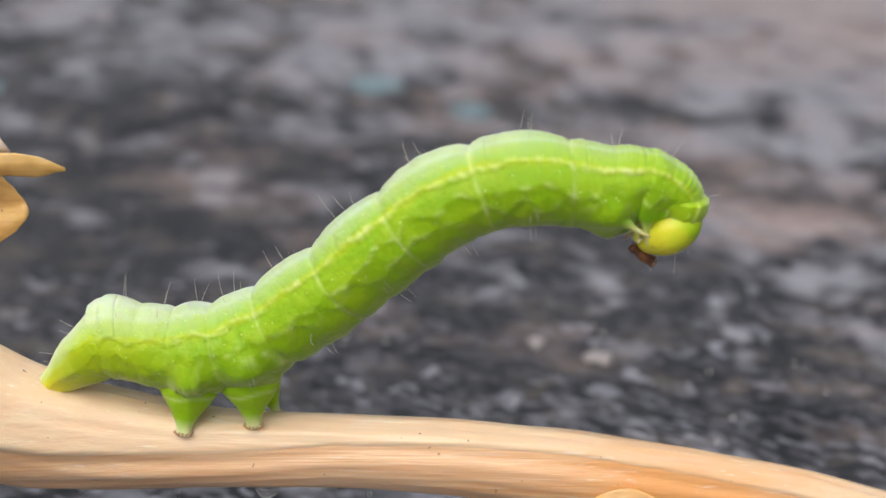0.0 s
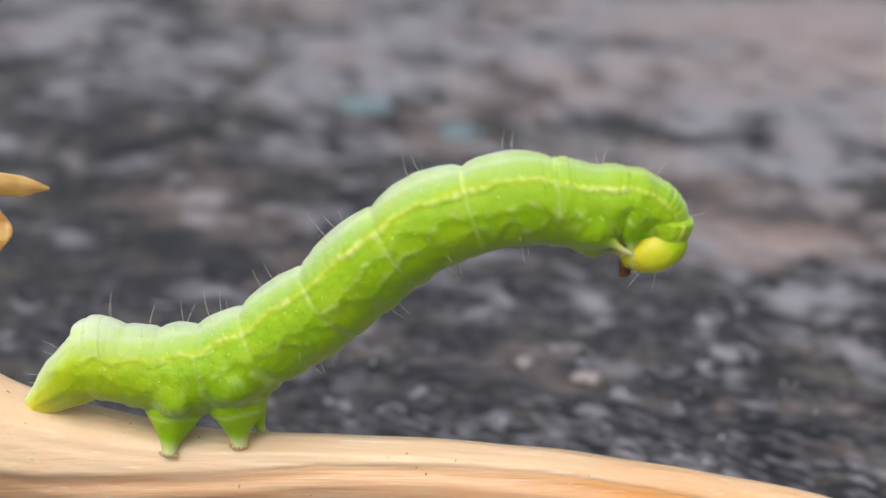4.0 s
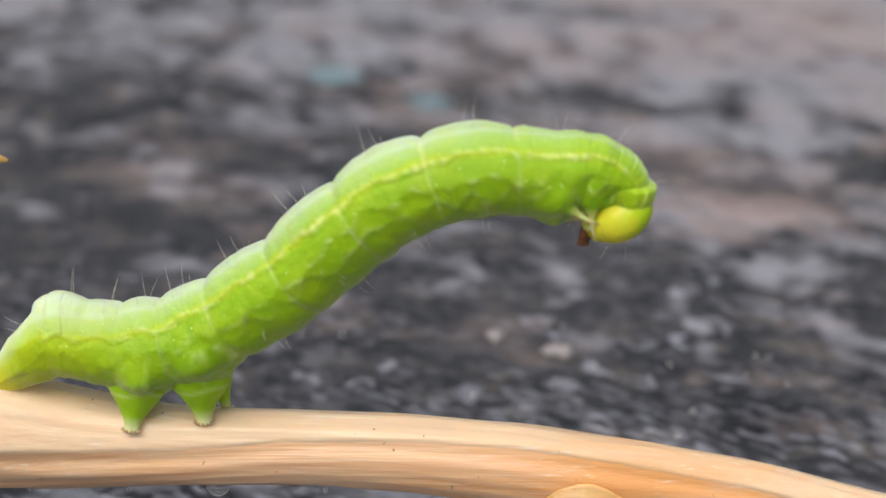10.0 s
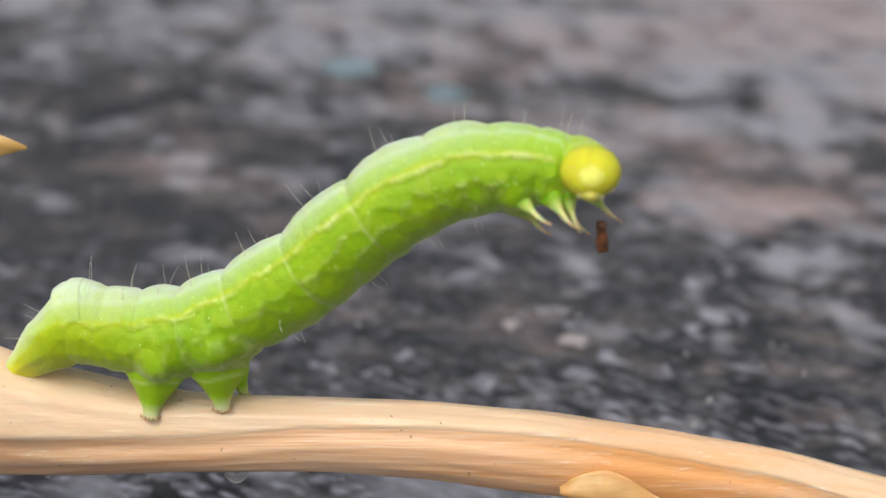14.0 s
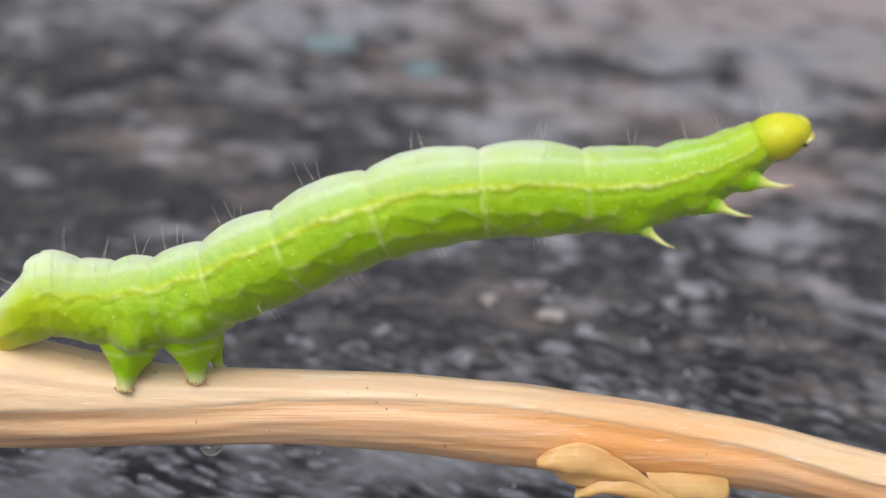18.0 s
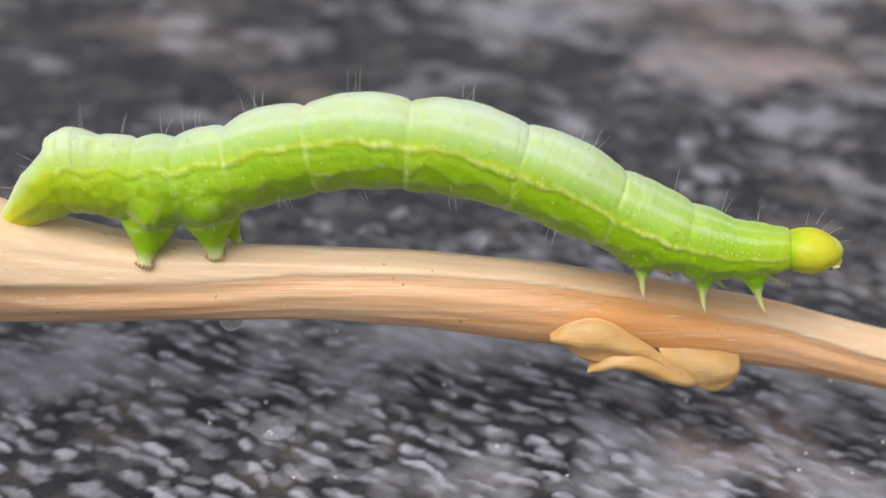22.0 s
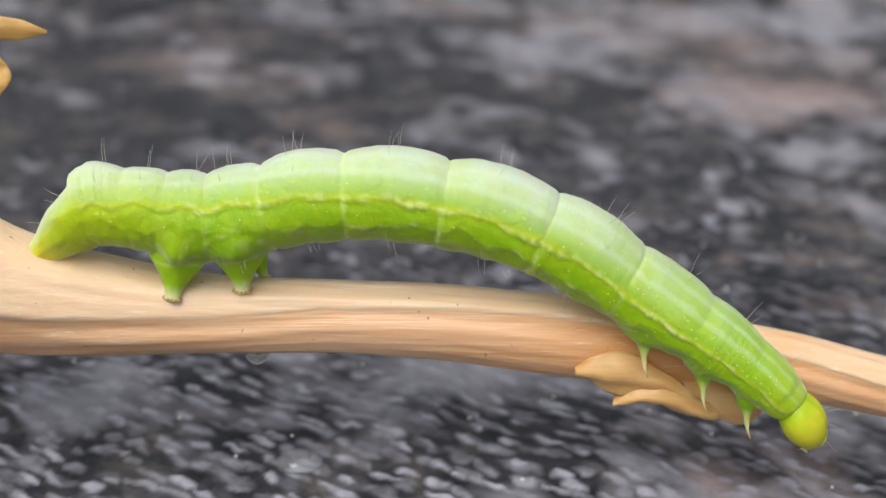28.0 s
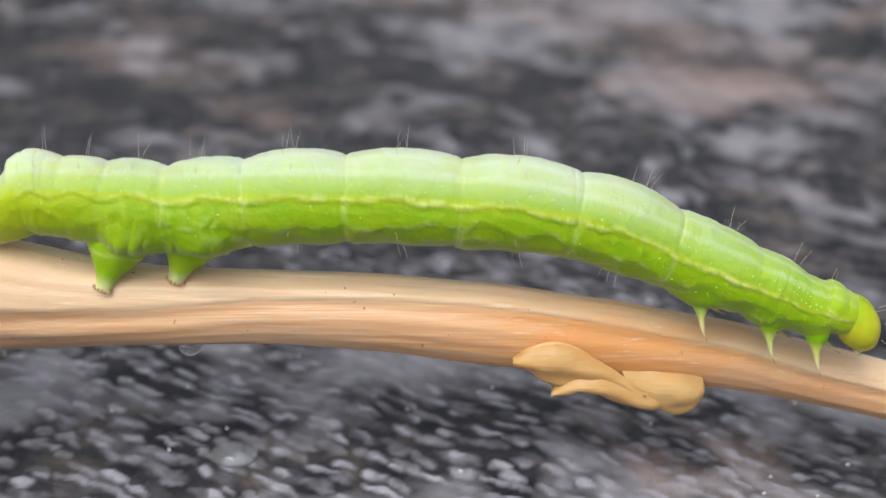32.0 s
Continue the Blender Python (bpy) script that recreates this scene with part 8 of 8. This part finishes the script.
    walk(PROLEGS[3], [(0, pose(0.00091, 0.00075, 0.00030, 7.9, -13.8, -1.9)),
        (1, pose(0.00091, 0.00075, 0.00030, 7.9, -13.7, -1.9)),
        (2, pose(0.00091, 0.00075, 0.00030, 7.9, -13.6, -1.9)),
        (2.5, pose(0.00091, 0.00075, 0.00030, 7.9, -13.5, -1.9)),
        (4.5, pose(0.00091, 0.00075, 0.00030, 7.9, -13.2, -1.8)),
        (5, pose(0.00091, 0.00075, 0.00030, 7.9, -13.4, -1.8)),
        (5.5, pose(0.00091, 0.00075, 0.00030, 7.9, -13.9, -1.9)),
        (6, pose(0.00091, 0.00075, 0.00030, 7.9, -14.4, -2.0)),
        (6.5, pose(0.00091, 0.00075, 0.00030, 8.0, -14.4, -2.0)),
        (7, pose(0.00091, 0.00075, 0.00030, 8.0, -14.2, -2.0)),
        (7.5, pose(0.00091, 0.00075, 0.00030, 8.1, -14.4, -2.0)),
        (8, pose(0.00091, 0.00075, 0.00030, 8.1, -14.7, -2.1)),
        (8.5, pose(0.00091, 0.00075, 0.00030, 7.9, -13.9, -1.9)),
        (9, pose(0.00091, 0.00075, 0.00030, 7.9, -13.4, -1.8)),
        (9.5, pose(0.00091, 0.00075, 0.00030, 7.8, -13.1, -1.8)),
        (10, pose(0.00091, 0.00075, 0.00030, 7.8, -12.9, -1.7)),
        (10.5, pose(0.00091, 0.00075, 0.00030, 7.9, -12.8, -1.8)),
        (11, pose(0.00091, 0.00075, 0.00030, 7.9, -12.9, -1.8)),
        (11.5, pose(0.00091, 0.00075, 0.00030, 7.8, -13.2, -1.8)),
        (12, pose(0.00091, 0.00075, 0.00030, 7.8, -12.8, -1.7)),
        (12.5, pose(0.00091, 0.00075, 0.00030, 7.9, -13.1, -1.8)),
        (13, pose(0.00091, 0.00075, 0.00030, 7.9, -13.0, -1.8)),
        (13.5, pose(0.00091, 0.00075, 0.00030, 8.0, -14.2, -2.0)),
        (14, pose(0.00091, 0.00075, 0.00030, 8.1, -13.7, -1.9)),
        (14.5, pose(0.00091, 0.00075, 0.00030, 8.0, -13.9, -1.9)),
        (16.5, pose(0.00091, 0.00075, 0.00030, 8.1, -14.0, -2.0)),
        (17, pose(0.00091, 0.00075, 0.00030, 8.2, -14.3, -2.0)),
        (17.5, pose(0.00091, 0.00075, 0.00030, 8.1, -14.1, -2.0)),
        (18, pose(0.00091, 0.00075, 0.00030, 8.1, -13.9, -2.0)),
        (18.5, pose(0.00091, 0.00075, 0.00030, 8.1, -14.1, -2.0)),
        (19, pose(0.00091, 0.00075, 0.00030, 8.1, -13.8, -1.9)),
        (19.5, pose(0.00091, 0.00075, 0.00030, 8.3, -14.7, -2.1)),
        (20, pose(0.00091, 0.00075, 0.00030, 8.5, -16.5, -2.4)),
        (20.5, pose(0.00091, 0.00075, 0.00030, 8.6, -17.0, -2.6)),
        (21, pose(0.00091, 0.00075, 0.00030, 8.8, -17.5, -2.7)),
        (21.5, pose(0.00091, 0.00075, 0.00030, 8.7, -16.6, -2.5)),
        (22, pose(0.00091, 0.00075, 0.00030, 8.7, -16.2, -2.5)),
        (22.5, pose(0.00091, 0.00075, 0.00030, 8.5, -15.3, -2.3)),
        (23, pose(0.00091, 0.00075, 0.00030, 8.7, -16.3, -2.5)),
        (23.5, pose(0.00091, 0.00075, 0.00030, 8.8, -18.0, -2.7)),
        (24, pose(0.00091, 0.00075, 0.00030, 9.1, -19.3, -3.0)),
        (24.5, pose(0.00091, 0.00075, 0.00030, 9.1, -19.1, -3.0)),
        (25, pose(0.00091, 0.00075, 0.00030, 9.3, -19.4, -3.1)),
        (25.5, pose(0.00091, 0.00075, 0.00030, 9.4, -19.3, -3.1)),
        (27.5, pose(0.00091, 0.00075, 0.00030, 8.9, -14.6, -2.3)),
        (28, pose(0.00091, 0.00075, 0.00030, 8.9, -14.4, -2.2)),
        (28.5, pose(0.00091, 0.00075, 0.00030, 8.7, -12.9, -2.0)),
        (29, pose(0.00091, 0.00075, 0.00030, 8.7, -12.5, -1.9)),
        (29.5, pose(0.00091, 0.00075, 0.00030, 8.5, -6.0, -0.9)),
        (30, pose(0.00091, 0.00075, 0.00030, 8.8, 1.1, 0.2)),
        (30.5, pose(0.00091, 0.00075, 0.00030, 8.9, 5.5, 0.9)),
        (31, pose(0.00091, 0.00075, 0.00030, 9.0, 6.0, 1.0)),
        (31.5, pose(0.00091, 0.00075, 0.00030, 9.0, 6.8, 1.1)),
        (32, pose(0.00091, 0.00075, 0.00030, 9.2, 7.6, 1.2))])
    walk_leg(0, [(0, 58, -30), (12.0, 58, -30), (12.5, 60, 0), (13.5, 48, 0), (14.5, 34, 5), (16.5, 25, 15), (17.0, 25), (17.5, 20), (18.0, 42), (18.5, 34), (19.0, 24), (19.5, 26), (20.0, 25), (20.5, 30), (21.0, 29), (21.5, 25), (22.0, 20), (22.5, 17), (23.0, 16), (23.5, 10), (24.0, 37), (24.5, 37), (25.0, 39), (25.5, 34), (27.5, 22), (28.0, 28), (28.5, 20), (29.0, 23), (29.5, 22), (30.0, 19), (30.5, 22), (31.0, 22), (31.5, 22), (32.0, 22)])
    walk_leg(1, [(0, 45, 30), (12.0, 45, 30), (12.5, 20, 30), (13.5, 10, 15), (14.5, -5, 20), (16.5, 25, 15), (17.0, 25), (17.5, 20), (18.0, 42), (18.5, 34), (19.0, 24), (19.5, 26), (20.0, 25), (20.5, 30), (21.0, 29), (21.5, 25), (22.0, 20), (22.5, 17), (23.0, 16), (23.5, 10), (24.0, 37), (24.5, 37), (25.0, 39), (25.5, 34), (27.5, 22), (28.0, 28), (28.5, 20), (29.0, 23), (29.5, 22), (30.0, 19), (30.5, 22), (31.0, 22), (31.5, 22), (32.0, 22)])
    walk_leg(2, [(0, 35, -35), (12.0, 35, -35), (12.5, 45, 0), (13.5, 38, 0), (14.5, 32, 5), (16.5, 25, 15), (17.0, 25), (17.5, 20), (18.0, 42), (18.5, 34), (19.0, 24), (19.5, 16), (20.0, 18), (20.5, 35), (21.0, 23), (21.5, 26), (22.0, 10), (22.5, 10), (23.0, 10), (23.5, 10), (24.0, 43), (24.5, 50), (25.0, 50), (25.5, 46), (27.5, 20), (28.0, 32), (28.5, 20), (29.0, 17), (29.5, 17), (30.0, 21), (30.5, 23), (31.0, 24), (31.5, 24), (32.0, 24)])
    walk_leg(3, [(0, 85, 0), (12.0, 85, 0), (12.5, 0, 40), (13.5, -8, 10), (14.5, -5, 20), (16.5, 25, 15), (17.0, 25), (17.5, 20), (18.0, 42), (18.5, 34), (19.0, 24), (19.5, 16), (20.0, 18), (20.5, 35), (21.0, 23), (21.5, 26), (22.0, 10), (22.5, 10), (23.0, 10), (23.5, 10), (24.0, 43), (24.5, 50), (25.0, 50), (25.5, 46), (27.5, 20), (28.0, 32), (28.5, 20), (29.0, 17), (29.5, 17), (30.0, 21), (30.5, 23), (31.0, 24), (31.5, 24), (32.0, 24)])
    walk_leg(4, [(0, 35, -35), (12.0, 35, -35), (12.5, 40, 0), (13.5, 25, 0), (14.5, 30, 5), (16.5, 25, 15), (17.0, 25), (17.5, 20), (18.0, 42), (18.5, 34), (19.0, 24), (19.5, 10), (20.0, 10), (20.5, 22), (21.0, 27), (21.5, 18), (22.0, 10), (22.5, 10), (23.0, 10), (23.5, 10), (24.0, 50), (24.5, 50), (25.0, 50), (25.5, 50), (27.5, 10), (28.0, 40), (28.5, 10), (29.0, 10), (29.5, 10), (30.0, 10), (30.5, 11), (31.0, 11), (31.5, 12), (32.0, 12)])
    walk_leg(5, [(0, 95, 0), (12.0, 95, 0), (12.5, 0, 40), (13.5, -28, 30), (14.5, -5, 20), (16.5, 25, 15), (17.0, 25), (17.5, 20), (18.0, 42), (18.5, 34), (19.0, 24), (19.5, 10), (20.0, 10), (20.5, 22), (21.0, 27), (21.5, 18), (22.0, 10), (22.5, 10), (23.0, 10), (23.5, 10), (24.0, 50), (24.5, 50), (25.0, 50), (25.5, 50), (27.5, 10), (28.0, 40), (28.5, 10), (29.0, 10), (29.5, 10), (30.0, 10), (30.5, 11), (31.0, 11), (31.5, 12), (32.0, 12)])
    walk(crumb, [(0, pose(0.00721, -0.00060, 0.00631, 0.0, -60.2, -0.0)),
        (1, pose(0.00744, -0.00060, 0.00648, 0.0, -72.0, -0.0)),
        (1.5, pose(0.00766, -0.00060, 0.00667, 0.0, -62.4, -0.0)),
        (2, pose(0.00763, -0.00060, 0.00671, 0.0, -58.7, -0.0)),
        (2.5, pose(0.00769, -0.00060, 0.00686, 0.0, -57.6, -0.0)),
        (4.5, pose(0.00687, -0.00060, 0.00682, 0.0, -1.2, -0.0)),
        (5, pose(0.00707, -0.00060, 0.00697, 0.0, -7.4, -0.0)),
        (5.5, pose(0.00684, -0.00060, 0.00708, 0.0, -2.2, -0.0)),
        (6, pose(0.00700, -0.00060, 0.00700, 0.0, -0.6, -0.0)),
        (6.5, pose(0.00674, -0.00060, 0.00717, 0.0, 1.8, 0.0)),
        (7, pose(0.00675, -0.00060, 0.00689, 0.0, -3.3, -0.0)),
        (7.5, pose(0.00677, -0.00060, 0.00695, 0.0, -3.4, -0.0)),
        (8, pose(0.00700, -0.00080, 0.00715, 0.0, 3.6, 0.0)),
        (8.5, pose(0.00691, -0.00070, 0.00712, 0.0, -0.9, -0.0)),
        (9, pose(0.00708, -0.00060, 0.00685, 0.0, 5.1, 0.0)),
        (9.5, pose(0.00654, -0.00060, 0.00702, 0.0, 2.2, 0.0)),
        (10, pose(0.00665, -0.00060, 0.00696, 0.0, 2.5, 0.0)),
        (10.5, pose(0.00663, -0.00060, 0.00717, 0.0, 2.3, 0.0)),
        (11, pose(0.00669, -0.00060, 0.00709, 0.0, 2.2, 0.0)),
        (11.5, pose(0.00648, -0.00060, 0.00717, 0.0, 2.5, 0.0)),
        (12, pose(0.00646, -0.00120, 0.00724, 0.0, -3.2, -0.0)),
        (12.5, pose(0.00655, -0.00120, 0.00747, 0.0, -5.6, -0.0)),
        (13, pose(0.00660, -0.00180, 0.00744, 0.0, -9.8, -0.0)),
        (13.5, pose(0.00619, -0.00180, 0.00682, 0.0, -10.1, -0.0)),
        (14, pose(0.00649, -0.00180, 0.00674, 0.0, -12.7, -0.0)),
        (14.2, pose(0.00669, -0.00210, 0.00374, 0.0, -12.7, -0.0)),
        (14.3, pose(0.00689, -0.00240, -0.00226, 20.0, 27.3, 0.0)),
        (14.4, pose(0.00709, -0.00480, -0.01147, 60.0, 75.0, 20.0)),
        (32, pose(0.00709, -0.00480, -0.01147, 60.0, 75.0, 20.0))])


motions()
